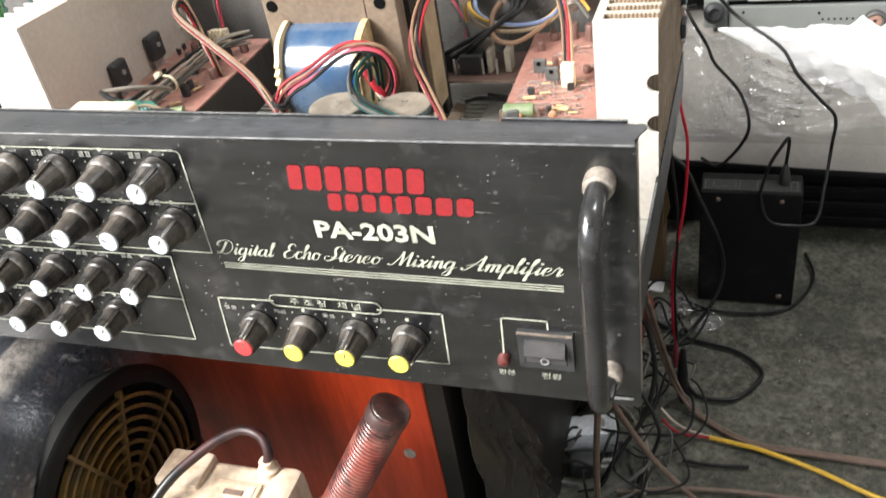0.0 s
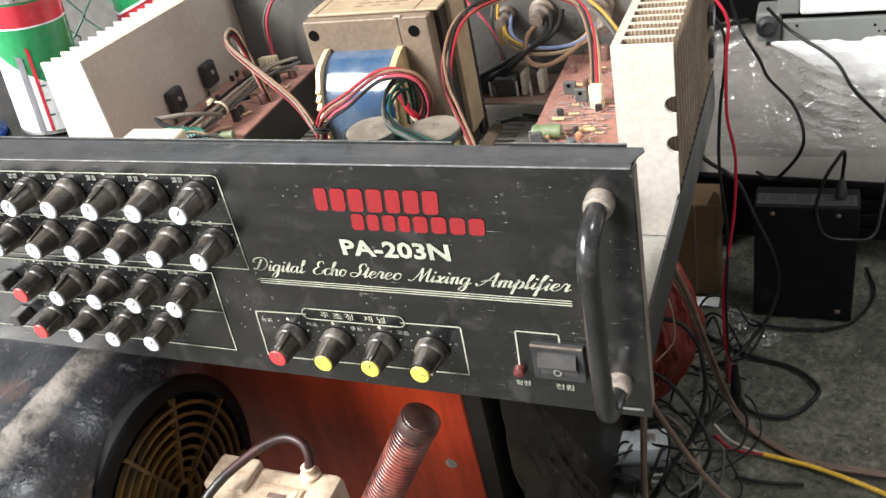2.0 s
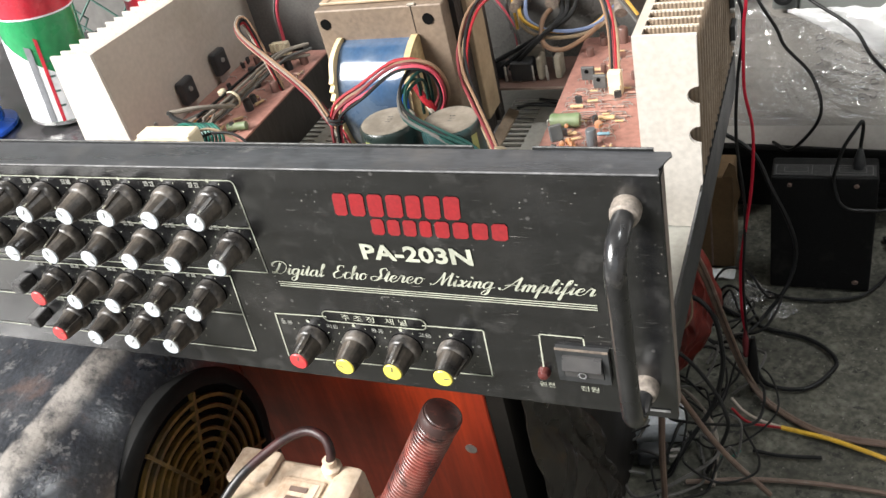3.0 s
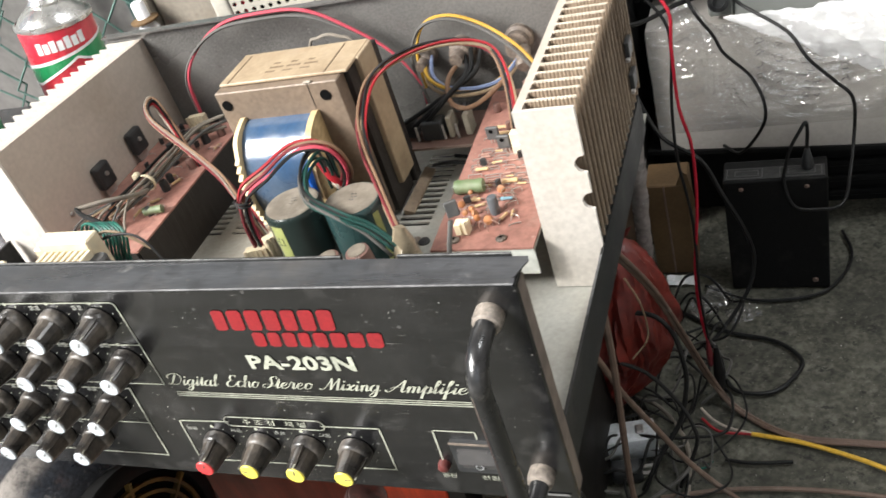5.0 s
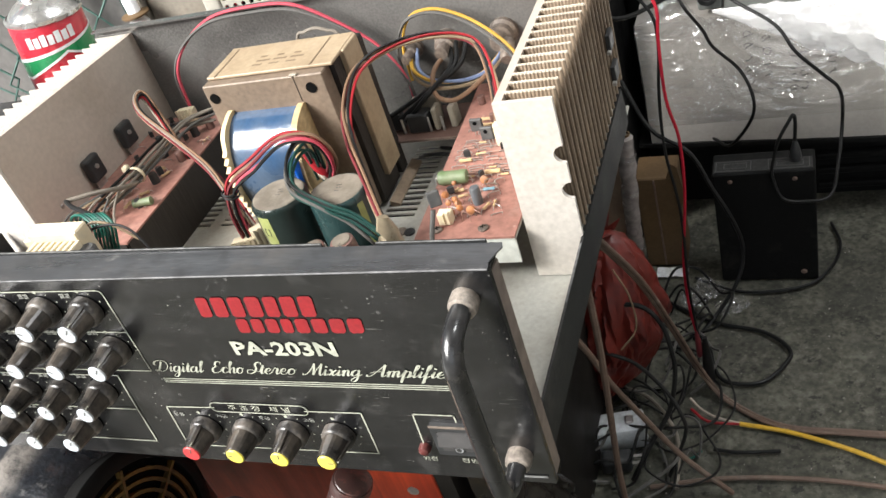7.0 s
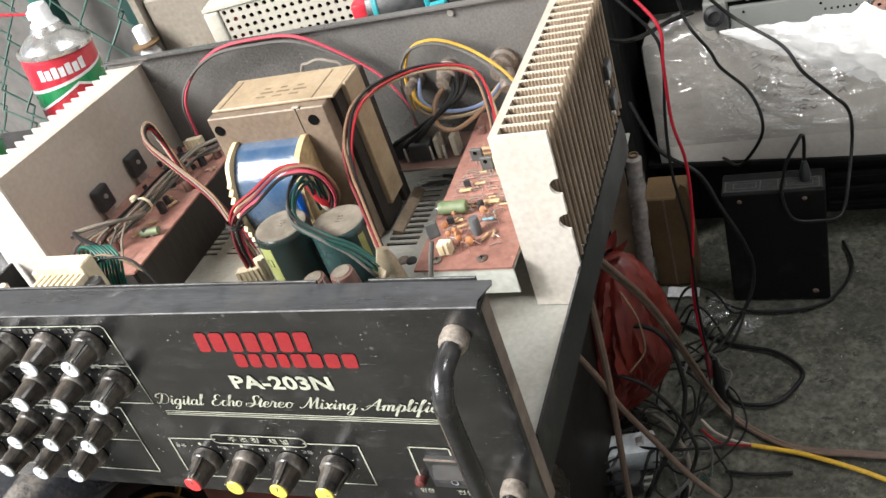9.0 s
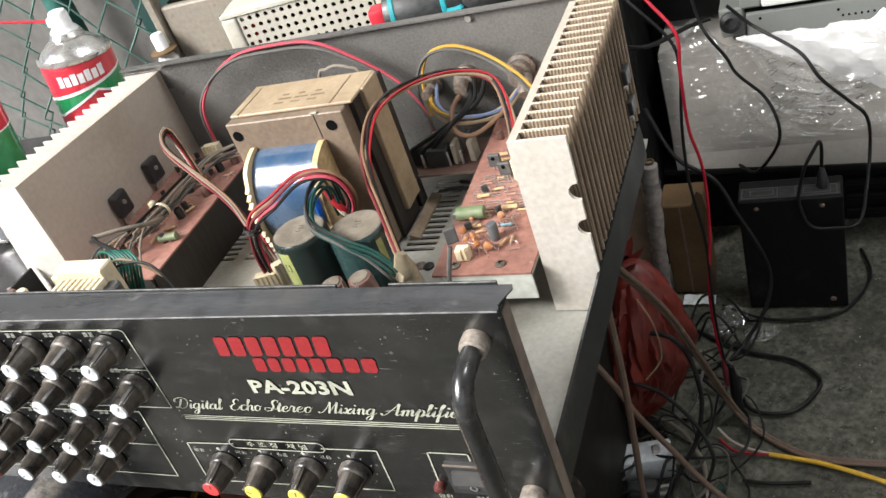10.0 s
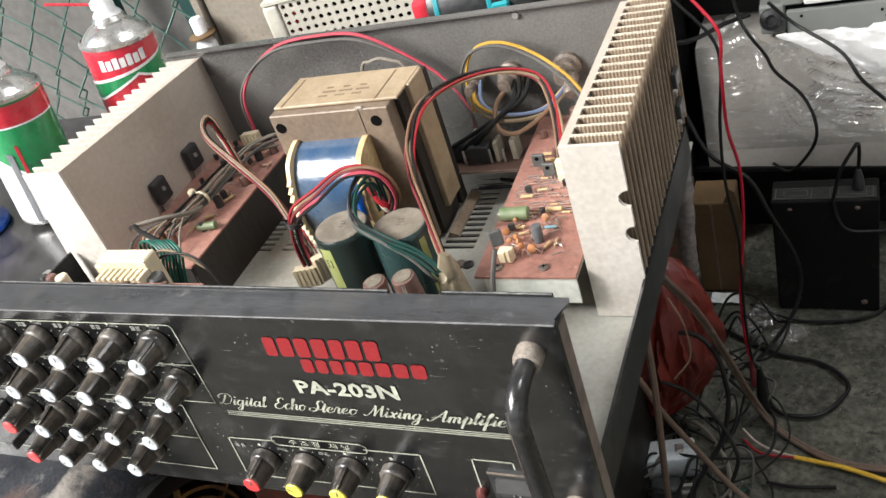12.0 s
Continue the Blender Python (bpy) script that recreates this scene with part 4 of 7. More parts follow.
    bm = tube(B(), [c - d, c - d * 0.93 + up_, c + d * 0.93 + up_, c + d], 0.00032, 4, 3)
    onboard("jumper_wire", bm, TIN, board)


# parts that stand out, each at its place
for x, y, a, s, mt in ((-0.0735, 0.2105, 0.1, 1.25, RES_TAN), (-0.097, 0.2265, 0.1, 1.0, RES_TAN), (-0.088, 0.234, 0.15, 0.85, RES_TAN), (-0.0945, 0.278, 0.0, 1.1, RES_TAN), (-0.0925, 0.270, 0.0, 1.1, RES_TAN),
                       (-0.093, 0.192, 0.2, 0.95, RES_TAN), (-0.069, 0.174, 1.2, 0.8, RES_TAN), (-0.0715, 0.192, 0.05, 0.9, RES_BLUE), (-0.088, 0.1865, 0.4, 0.8, RES_TAN)):
    resistor(pcb_r, x, y, a, s, mt)
c = Vector((-0.0985, 0.2025, TOP + 0.0056))
bm = lathe(B(), [(0.001, -0.0100), (0.0044, -0.0096), (0.0050, -0.0072), (0.0046, -0.005), (0.0046, 0.005), (0.0050, 0.0072), (0.0044, 0.0096), (0.001, 0.0100)], 18, Matrix.Translation(c) @ frame_to((1, 0.06, 0)))
onboard("power_resistor", bm, RES_GREEN, pcb_r, "large green wire-wound power resistor", True)
for s in (-1, 1):
    onboard("lead", tube(B(), [c + Vector((s * 0.0100, 0, 0)), c + Vector((s * 0.0122, 0, 0)), c + Vector((s * 0.0126, 0, -0.0055))], 0.0004, 4, 2), TIN, pcb_r)
for x, y, a, r in ((-0.0758, 0.1985, -1.5, 0.0029), (-0.0765, 0.1665, -1.5, 0.0031), (-0.099, 0.184, -1.0, 0.0025), (-0.087, 0.1735, -0.2, 0.0026), (-0.0905, 0.178, -2.2, 0.0024), (-0.0845, 0.169, -0.8, 0.0022)):
    disc(pcb_r, x, y, a, r)
for x, y, a in ((-0.0965, 0.189, 0.3), (-0.0965, 0.231, 0.1), (-0.0795, 0.205, 1.3), (-0.0715, 0.2375, 0.4)):
    to92(pcb_r, x, y, a)
upright(pcb_r, -0.0762, 0.180, 0.0034, 0.0125, material("grey_blue_sleeve", (0.075, 0.085, 0.095), 0.35, 0, (0.12, 0.12, 0.12), 60))
for x, y in ((-0.0965, 0.2595), (-0.0855, 0.2475)):
    bm = box(B(), x - 0.0046, x + 0.0046, y, y + 0.0028, TOP + 0.0035, TOP + 0.0135, 0.0006, 1)
    t = onboard("driver_transistor", bm, EPOXY, pcb_r, "flat black driver transistor with a hole")
    onboard("tab_hole", cyl(B(), (x - 0.0006, y + 0.0004, TOP + 0.0105), (x - 0.0006, y - 0.0003, TOP + 0.0105), 0.0015, None, 10), VOID, t)
    for s in (-1, 0, 1):
        onboard("leg", box(B(), x + s * 0.0025 - 0.0003, x + s * 0.0025 + 0.0003, y + 0.001, y + 0.0016, TOP, TOP + 0.0036), TIN, t)
for x, y in ((-0.0662, 0.1535), (-0.0965, 0.1535)):
    bm = lathe(B(), [(0.0034, TOP), (0.0034, TOP + 0.0010), (0.0022, TOP + 0.0019)], 14, Matrix.Translation((x, y, 0)))
    s_ = onboard("screw", bm, COLLAR, pcb_r, "dark grey cross-head screw", True)
    for a in (0.4, 1.97):
        bm = set_on(box(B(), -0.0018, 0.0018, -0.0003, 0.0003, 0, 0.0004), (x, y, TOP + 0.0017), a)
        onboard("screw_slot", bm, VOID, s_)
bm = B()
box(bm, -0.0965, -0.0875, 0.158, 0.165, TOP, TOP + 0.0085, 0.0006, 1)
box(bm, -0.0945, -0.0915, 0.1563, 0.1595, TOP + 0.002, TOP + 0.0092)
box(bm, -0.0900, -0.0882, 0.1563, 0.1595, TOP + 0.002, TOP + 0.0105)
onboard("connector", bm, NYLON, pcb_r, "cream nylon connector")
bm = B()
box(bm, -0.0790, -0.0700, 0.2440, 0.2500, TOP, TOP + 0.0170, 0.0006, 1)
box(bm, -0.0780, -0.0710, 0.2428, 0.2442, TOP + 0.001, TOP + 0.0080)
onboard("connector", bm, NYLON, pcb_r, "tall cream nylon plug with three wires")
# rows of bare jumpers and thin resistors across the board
for k in range(15):
    y = 0.2085 + 0.0031 * k
    for x in (-0.1005, -0.0885, -0.0765, -0.0655):
        if rnd.random() < 0.62:
            xx = x + rnd.uniform(-0.003, 0.003)
            if xx < -0.107 + 0.02 * (y - 0.2):
                continue
            if rnd.random() < 0.3:
                resistor(pcb_r, xx, y, 0.08 + rnd.uniform(-0.06, 0.06), rnd.uniform(0.55, 0.72), rnd.choice((RES_TAN, RES_DULL, RES_DULL)))
            else:
                jumper(pcb_r, xx, y, rnd.uniform(0.005, 0.0095), 0.08 + rnd.uniform(-0.05, 0.05), rnd.uniform(0.0008, 0.002))
for k in range(26):
    x, y = rnd.uniform(-0.106, -0.056), rnd.uniform(0.262, 0.33)
    if k % 3 == 0:
        resistor(pcb_r, x, y, 0.08, rnd.uniform(0.6, 0.9), rnd.choice((RES_TAN, RES_DULL)))
    elif k % 3 == 1:
        upright(pcb_r, x, y, rnd.uniform(0.0018, 0.0030), rnd.uniform(0.005, 0.009), rnd.choice((CAN_BROWN, CHIP, RES_DULL)), "small upright capacitor")
    else:
        jumper(pcb_r, x, y, rnd.uniform(0.005, 0.009), 0.08)
for k in range(12):
    x, y = rnd.uniform(-0.100, -0.060), rnd.uniform(0.160, 0.205)
    jumper(pcb_r, x, y, rnd.uniform(0.004, 0.008), rnd.uniform(-0.6, 0.9), rnd.uniform(0.001, 0.004))
for k in range(16):
    x, y = rnd.uniform(-0.099, -0.064), rnd.uniform(0.162, 0.200)
    if k % 4 == 0:
        disc(pcb_r, x, y, rnd.uniform(-2.5, 0.5), rnd.uniform(0.0015, 0.0021))
    elif k % 4 == 1:
        resistor(pcb_r, x, y, rnd.uniform(-0.4, 1.8), rnd.uniform(0.5, 0.7), rnd.choice((RES_TAN, RES_DULL)))
    else:
        c = Vector((x, y, TOP))
        pts = [c, c + Vector((rnd.uniform(-0.002, 0.002), 0.0, rnd.uniform(0.004, 0.008))), c + Vector((rnd.uniform(0.003, 0.007), rnd.uniform(-0.003, 0.003), rnd.uniform(0.003, 0.006))), c + Vector((0.006, rnd.uniform(-0.002, 0.002), 0))]
        onboard("bent_lead", tube(B(), pts, 0.00035, 4, 3), rnd.choice((TIN, COLLAR, RES_DULL)), pcb_r)
# sleeved lead with a sensor at the board's front corner
bm = tube(B(), [(-0.094, 0.126, -0.002 + AZ), (-0.091, 0.130, 0.038 + AZ), (-0.087, 0.139, 0.060 + AZ)], 0.0016, 8)
onboard("sensor_lead", bm, WIRES["grey"], pcb_r, "grey sleeved lead", True)
bm = set_on(box(B(), -0.0038, 0.0038, -0.0018, 0.0018, -0.0048, 0.0048, 0.0006, 1), (-0.0855, 0.142, 0.066 + AZ), 0.5, -0.3)
onboard("sensor", bm, EPOXY, pcb_r, "small grey-black sensor on a lead")
# tall parts at the far end
for x, y in ((-0.072, 0.322), (-0.064, 0.318), (-0.085, 0.325)):
    bm = lathe(B(), [(0.0038, BZ + AZ), (0.0038, BZ + AZ + 0.011), (0.003, BZ + AZ + 0.012)], 12, Matrix.Translation((x, y, 0)))
    onboard("radial_capacitor", bm, CAN_BROWN, pcb_r, "upright brown electrolytic capacitor", True)

# left board
for x, y in ((-0.372, 0.20), (-0.365, 0.215), (-0.36, 0.24), (-0.37, 0.25), (-0.358, 0.268), (-0.372, 0.285), (-0.395, 0.19), (-0.385, 0.175)):
    resistor(pcb_l, x, y, rnd.uniform(0, 3), 0.95)
for y in (0.200,):
    c = Vector((-0.356, y, BZ + AZ + 0.004))
    bm = lathe(B(), [(0.001, -0.008), (0.0034, -0.0076), (0.003, 0.0), (0.0034, 0.0076), (0.001, 0.008)], 12, Matrix.Translation(c) @ frame_to((1, 0.2, 0)))
    onboard("power_resistor", bm, RES_GREEN, pcb_l, "green wire-wound power resistor", True)
for x, y in ((-0.365, 0.232), (-0.357, 0.262), (-0.365, 0.30), (-0.355, 0.31), (-0.38, 0.27)):
    bm = lathe(B(), [(0.0036, BZ + AZ), (0.0036, BZ + AZ + 0.008), (0.003, BZ + AZ + 0.009)], 12, Matrix.Translation((x, y, 0)))
    onboard("radial_capacitor", bm, CAN_BROWN if x > -0.36 else CHIP, pcb_l, "small upright capacitor", True)
rl = random.Random(17)
for k in range(34):
    x, y = rl.uniform(-0.416, -0.348), rl.uniform(0.162, 0.330)
    if k % 4 == 0:
        to92(pcb_l, x, y, rl.uniform(0, 3))
    elif k % 4 == 1:
        upright(pcb_l, x, y, rl.uniform(0.0018, 0.0034), rl.uniform(0.005, 0.009), rl.choice((CHIP, CAN_BROWN, CAN_BROWN)), "small upright capacitor")
    elif k % 4 == 2:
        resistor(pcb_l, x, y, rl.choice((0.1, 1.5)) + rl.uniform(-0.2, 0.2), rl.uniform(0.6, 0.9), rl.choice((RES_TAN, RES_DULL)))
    else:
        jumper(pcb_l, x, y, rl.uniform(0.005, 0.009), rl.uniform(-0.2, 0.2))
upright(pcb_l, -0.394, 0.176, 0.0030, 0.0125, TIN, "bright upright capacitor")
for x, y, a in ((-0.39, 0.182, 0.3), (-0.385, 0.21, 1.1), (-0.398, 0.205, 2.0)):
    disc(pcb_l, x, y, a, 0.0036)

up_in = lambda pts: [(x, y, z + AZ) for x, y, z in pts]
# ---- terminal board at the rear ----
bm = prism(B(), [(-0.190, 0.287), (-0.122, 0.287), (-0.122, 0.335), (-0.190, 0.335)], 0.016, 0.018, "z")
term = apart("terminal_board", bm, PCB_EDGE, "small rear board with terminals and a relay")
apart("front_edge", box(B(), -0.1902, -0.1218, 0.2858, 0.2868, 0.0160, 0.0180), RUST, "worn brown board edge", parent=term).location.z = AZ
for x, y, sx, sy, h, mt in ((-0.178, 0.305, 0.010, 0.008, 0.014, CHIP), (-0.158, 0.302, 0.017, 0.013, 0.015, CHIP), (-0.1435, 0.303, 0.004, 0.012, 0.018, OLD_CREAM), (-0.155, 0.315, 0.022, 0.006, 0.020, OLD_CREAM), (-0.130, 0.305, 0.005, 0.012, 0.018, OLD_CREAM), (-0.136, 0.318, 0.004, 0.010, 0.016, CHIP)):
    bm = box(B(), x - sx / 2, x + sx / 2, y - sy / 2, y + sy / 2, 0.0181, 0.018 + h, 0.0008, 1)
    apart("block", bm, mt, "terminal block", parent=term).location.z = AZ
for k in range(5):
    bm = cyl(B(), (-0.182 + 0.011 * k, 0.297, 0.018), (-0.182 + 0.011 * k, 0.297, 0.030), 0.0012, 0.0009, 6)
    apart("pin", bm, TIN, parent=term).location.z = AZ

cable("wire", up_in([(-0.262, 0.325, 0.06), (-0.252, 0.33, 0.094), (-0.244, 0.33, 0.098), (-0.234, 0.33, 0.100), (-0.224, 0.33, 0.097), (-0.215, 0.33, 0.091), (-0.205, 0.325, 0.06)]), 0.0014, WIRES["taupe"], amp, "grey wire arching behind the transformer")
# rear sockets
for x, z, r in ((-0.138, 0.064, 0.0105), (-0.092, 0.066, 0.0115), (-0.168, 0.062, 0.008)):
    m = Matrix.Translation((x, 0.3534, z)) @ frame_to((0, -1, 0))
    bm = lathe(B(), [(r, 0), (r, 0.004), (r * 0.8, 0.006), (r * 0.8, 0.012), (r * 0.55, 0.013), (r * 0.5, 0.022)], 16, m)
    apart("rear_socket", bm, COLLAR, "grey round socket on the back panel", True)
bm = lathe(B(), [(0.0055, 0), (0.0055, 0.016), (0.0045, 0.018)], 14, Matrix.Translation((-0.086, 0.338, 0.064)) @ frame_to((0.1, -0.9, -0.35)))
apart("cable_boot", bm, COLLAR, "grey cable boot", True)


# ---- nylon connectors inside ----
def connector(x, y, z, a, w=0.022, h=0.016, tilt=0.0, ribs=5):
    bm = B()
    box(bm, -w / 2, w / 2, -0.004, 0.004, 0, h, 0.0007, 1)
    for k in range(ribs):
        xx = -w / 2 + w * (k + 0.5) / ribs
        box(bm, xx - w * 0.06, xx + w * 0.06, -0.0055, -0.004, 0.002, h + 0.0015)
    set_on(bm, (x, y, z), a, tilt)
    return apart("connector", bm, NYLON, "yellowed nylon wire connector")


connector(-0.249, 0.163, 0.010, 0.3, 0.018, 0.016)
connector(-0.2365, 0.170, 0.012, 0.9, 0.016, 0.020)
# a lump of amber glue that holds the wires' plug
bm = lathe(B(), [(0.0095, PZ), (0.0098, 0.030), (0.0082, 0.044), (0.0062, 0.050), (0.0058, 0.056), (0.0030, 0.062)], 18, Matrix.Translation((-0.1185, 0.1330, 0)))
for v in bm.verts:
    v.co += Vector((0.5 * noise.noise(v.co * 110), 0.5 * noise.noise(v.co * 120), 0.3 * noise.noise(v.co * 140))) * 0.009
apart("glue_lump", bm, GLUE, "translucent amber glue round a plug", True)
connector(-0.385, 0.325, 0.034, 0.2, 0.016, 0.012)
bm = box(B(), -0.328, -0.288, 0.077, 0.089, 0.072, 0.104, 0.001, 1)
box(bm, -0.336, -0.3285, 0.079, 0.089, 0.072, 0.098, 0.001, 1)
wc = apart("wide_connector", bm, NYLON, "wide cream nylon connector behind the panel")
for k in range(8):
    apart("latch_tooth", box(B(), -0.3235 + 0.0048 * k, -0.3207 + 0.0048 * k, 0.0660, 0.0765, 0.080, 0.0985, 0.0004, 1), NYLON, parent=wc).location.z = AZ
control = apart("control_board", box(B(), XL + 0.01, -0.235, 0.0615, 0.0630, PZ + 0.0005, 0.0985), PCB, "brown control board standing behind the panel")
for x in (-0.292, -0.262):
    apart("board_lug", box(B(), x, x + 0.003, 0.058, 0.0612, 0.090, 0.1015), PCB_EDGE, parent=control).location.z = AZ
bm = lathe(B(), [(0.0058, 0.082), (0.0058, 0.093), (0.0045, 0.0945), (0.0030, 0.0938)], 16, Matrix.Translation((-0.2835, 0.0745, 0)))
apart("trimmer", bm, EPOXY, "small round grey trimmer", True)
for k, (x, r) in enumerate(((-0.452, 0.0035), (-0.445, 0.0042), (-0.434, 0.0050))):
    bm = lathe(B(), [(r, 0.030), (r, 0.0530), (r * 0.8, 0.0542)], 12, Matrix.Translation((x, 0.120, 0)))
    apart("radial_capacitor", bm, (CHIP, CAN_BROWN, NYLON)[k], "small capacitor behind the panel", True)
# prongs and a screw seen past the gap in the flange
for x, y, h in ((-0.110, 0.0585, 0.1035), (-0.104, 0.0600, 0.1005), (-0.1005, 0.0570, 0.1040)):
    apart("prong", prism(B(), [(x - 0.0022, 0.070), (x + 0.0022, 0.070), (x + 0.0008, h)], y, y + 0.0006, "y"), TIN, "bent tin prong")
apart("screw", lathe(B(), [(0.0045, PZ), (0.0045, PZ + 0.0012), (0.0025, PZ + 0.0022)], 14, Matrix.Translation((-0.154, 0.208, 0))), COLLAR, "dark pan screw", True)

# ---- wiring inside ----
up = lambda pts: [(x, y, z + AZ) for x, y, z in pts]
W1 = [(-0.352, 0.264, 0.034), (-0.358, 0.266, 0.055), (-0.366, 0.271, 0.075), (-0.3735, 0.275, 0.0885), (-0.3768, 0.272, 0.0905), (-0.3748, 0.2635, 0.0870), (-0.357, 0.247, 0.084), (-0.322, 0.227, 0.073), (-0.287, 0.207, 0.060), (-0.266, 0.19, 0.05), (-0.249, 0.175, 0.041), (-0.239, 0.167, 0.022)]
bundle("wire", up(W1), ("brown", "taupe", "maroon", "tan", "white", "red", "black"), 0.0009, 0.0019, amp, 2)
W2 = [(-0.191, 0.2, 0.04), (-0.174, 0.19, 0.066), (-0.176, 0.183, 0.089), (-0.197, 0.18, 0.093), (-0.225, 0.178, 0.077), (-0.244, 0.172, 0.066), (-0.249, 0.168, 0.047), (-0.247, 0.165, 0.022)]
bundle("wire", up(W2), ("brown", "red", "maroon", "black", "pink"), 0.0012, 0.0028, amp, 3)
for k in range(2):
    bm = lathe(B(), [(0.0052, -0.001), (0.0062, 0), (0.0052, 0.001)], 16, Matrix.Translation((-0.2475, 0.1705, 0.058 + 0.0026 * k + AZ)) @ frame_to((0.2, 0.1, 1)), close=False)
    part("tie_wire", bm, WIRES["black"], amp, "black wire knotted round the bundle", True)
W3 = [(-0.192, 0.2, 0.05), (-0.187, 0.19, 0.082), (-0.193, 0.174, 0.080), (-0.184, 0.152, 0.073), (-0.157, 0.139, 0.067), (-0.140, 0.137, 0.058), (-0.1245, 0.1325, 0.045)]
bundle("wire", up(W3), ("dark_green", "black", "grey", "dark_green", "dark_green"), 0.0011, 0.0030, amp, 4)
W4 = [(-0.1205, 0.136, 0.050), (-0.1290, 0.149, 0.059), (-0.146, 0.176, 0.066), (-0.160, 0.199, 0.074), (-0.164, 0.215, 0.09), (-0.158, 0.235, 0.106), (-0.143, 0.26, 0.108), (-0.117, 0.28, 0.104), (-0.092, 0.285, 0.094), (-0.079, 0.268, 0.076), (-0.0745, 0.247, 0.044)]
bundle("wire", up(W4), ("black", "brown", "maroon", "tan", "red"), 0.0010, 0.0022, amp, 5)
W5 = [(-0.384, 0.33, 0.042), (-0.379, 0.33, 0.078), (-0.361, 0.335, 0.101), (-0.327, 0.335, 0.118), (-0.286, 0.335, 0.121), (-0.251, 0.335, 0.118), (-0.221, 0.335, 0.102), (-0.19, 0.335, 0.076), (-0.169, 0.325, 0.05), (-0.163, 0.315, 0.028)]
bundle("wire", up(W5), ("pink", "grey"), 0.0014, 0.0016, amp, 6)
W6 = [(-0.17, 0.33, 0.045), (-0.173, 0.34, 0.07), (-0.16, 0.34, 0.092), (-0.138, 0.34, 0.096), (-0.112, 0.335, 0.087), (-0.087, 0.325, 0.071), (-0.071, 0.315, 0.055)]
bundle("wire", up(W6), ("yellow", "grey"), 0.0013, 0.0018, amp, 7)
W7 = [(-0.166, 0.345, 0.064), (-0.16, 0.325, 0.055), (-0.143, 0.315, 0.049), (-0.12, 0.315, 0.047), (-0.102, 0.32, 0.05), (-0.089, 0.335, 0.059)]
bundle("wire", up(W7), ("blue", "yellow", "tan"), 0.0015, 0.0024, amp, 8)
cable("wire", up([(-0.135, 0.345, 0.061), (-0.143, 0.32, 0.056), (-0.14, 0.305, 0.044), (-0.125, 0.3, 0.041), (-0.11, 0.31, 0.045), (-0.097, 0.325, 0.052)]), 0.0019, WIRES["brown"], amp, "brown insulated wire")
for d in (0, 0.006, 0.015):
    cable("wire", up([(-0.135 + d, 0.345, 0.066), (-0.13 + d / 2, 0.325, 0.057), (-0.144, 0.305 + d / 2, 0.047), (-0.168 - d, 0.3, 0.026 + d / 3)]), 0.0019, WIRES["black"], amp, "black insulated wire")
W9 = [(-0.420, 0.185, 0.040), (-0.400, 0.186, 0.048), (-0.378, 0.185, 0.046), (-0.37, 0.213, 0.048), (-0.369, 0.261, 0.048), (-0.368, 0.297, 0.046), (-0.352, 0.314, 0.044)]
bundle("wire", up(W9[2:]), ("taupe", "taupe", "black", "taupe", "tan", "taupe", "grey"), 0.0012, 0.0044, amp, 9)
cable("wire", up([(-0.356, 0.205, 0.052), (-0.338, 0.176, 0.068), (-0.346, 0.156, 0.078), (-0.361, 0.144, 0.081)]), 0.0017, WIRES["taupe"], amp, "grey sleeved wire bent back on itself")
cable("wire", up([(-0.361, 0.144, 0.081), (-0.350, 0.137, 0.0805), (-0.322, 0.125, 0.078), (-0.312, 0.118, 0.056)]), 0.0017, WIRES["black"], amp, "black end of the bent wire")
for k in range(6):
    cable("wire", up([(-0.3695 + 0.001 * k, 0.228, 0.049), (-0.372 - 0.002 * k, 0.205 - 0.002 * k, 0.050 + 0.001 * (k % 2)), (-0.366 - 0.008 * k, 0.182 - 0.003 * (k % 3), 0.046), (-0.362 - 0.010 * k, 0.168 - 0.003 * (k % 2), 0.035)]), 0.0010, WIRES[("taupe", "grey", "black", "taupe", "tan", "grey")[k]], amp, "grey insulated wire fanning out to the board", seg=6)
bm = lathe(B(), [(0.0068, -0.0015), (0.0075, 0), (0.0068, 0.0015)], 16, Matrix.Translation((-0.3695, 0.222, 0.048 + AZ)) @ frame_to((0, 1, 0)), close=False)
box(bm, -0.379, -0.374, 0.219, 0.225, 0.052 + AZ, 0.057 + AZ, 0.001, 1)
part("cable_tie", bm, NYLON, amp, "cream cable tie round the wires", True)
for k in range(7):
    a = 0.0032 * k
    cable("wire", up([(-0.352 + a * 1.2, 0.130, 0.060), (-0.338 + a * 1.2, 0.121, 0.082), (-0.319 + a, 0.113, 0.0905), (-0.306 + a * 0.9, 0.106, 0.086), (-0.307 + a * 0.85, 0.101, 0.070), (-0.309 + a * 0.8, 0.098, 0.045)]), 0.0010, WIRES["dark_green"] if k % 3 == 1 else WIRES["green"], amp, "thin green wire", seg=6)
cable("wire", up([(-0.300, 0.080, 0.076), (-0.293, 0.088, 0.0935), (-0.278, 0.093, 0.0965), (-0.262, 0.092, 0.092), (-0.246, 0.085, 0.074)]), 0.0009, WIRES["black"], amp, "black wire over the green ones")
cable("wire", up([(-0.301, 0.084, 0.072), (-0.299, 0.088, 0.091), (-0.290, 0.092, 0.099), (-0.277, 0.094, 0.096), (-0.262, 0.094, 0.084)]), 0.0009, WIRES["tan"], amp, "tan wire")
apart("ferrule", lathe(B(), [(0.0030, 0), (0.0036, 0.003), (0.0030, 0.010)], 10, Matrix.Translation((-0.2985, 0.0805, 0.078))), NYLON, "cream crimp sleeve", True)
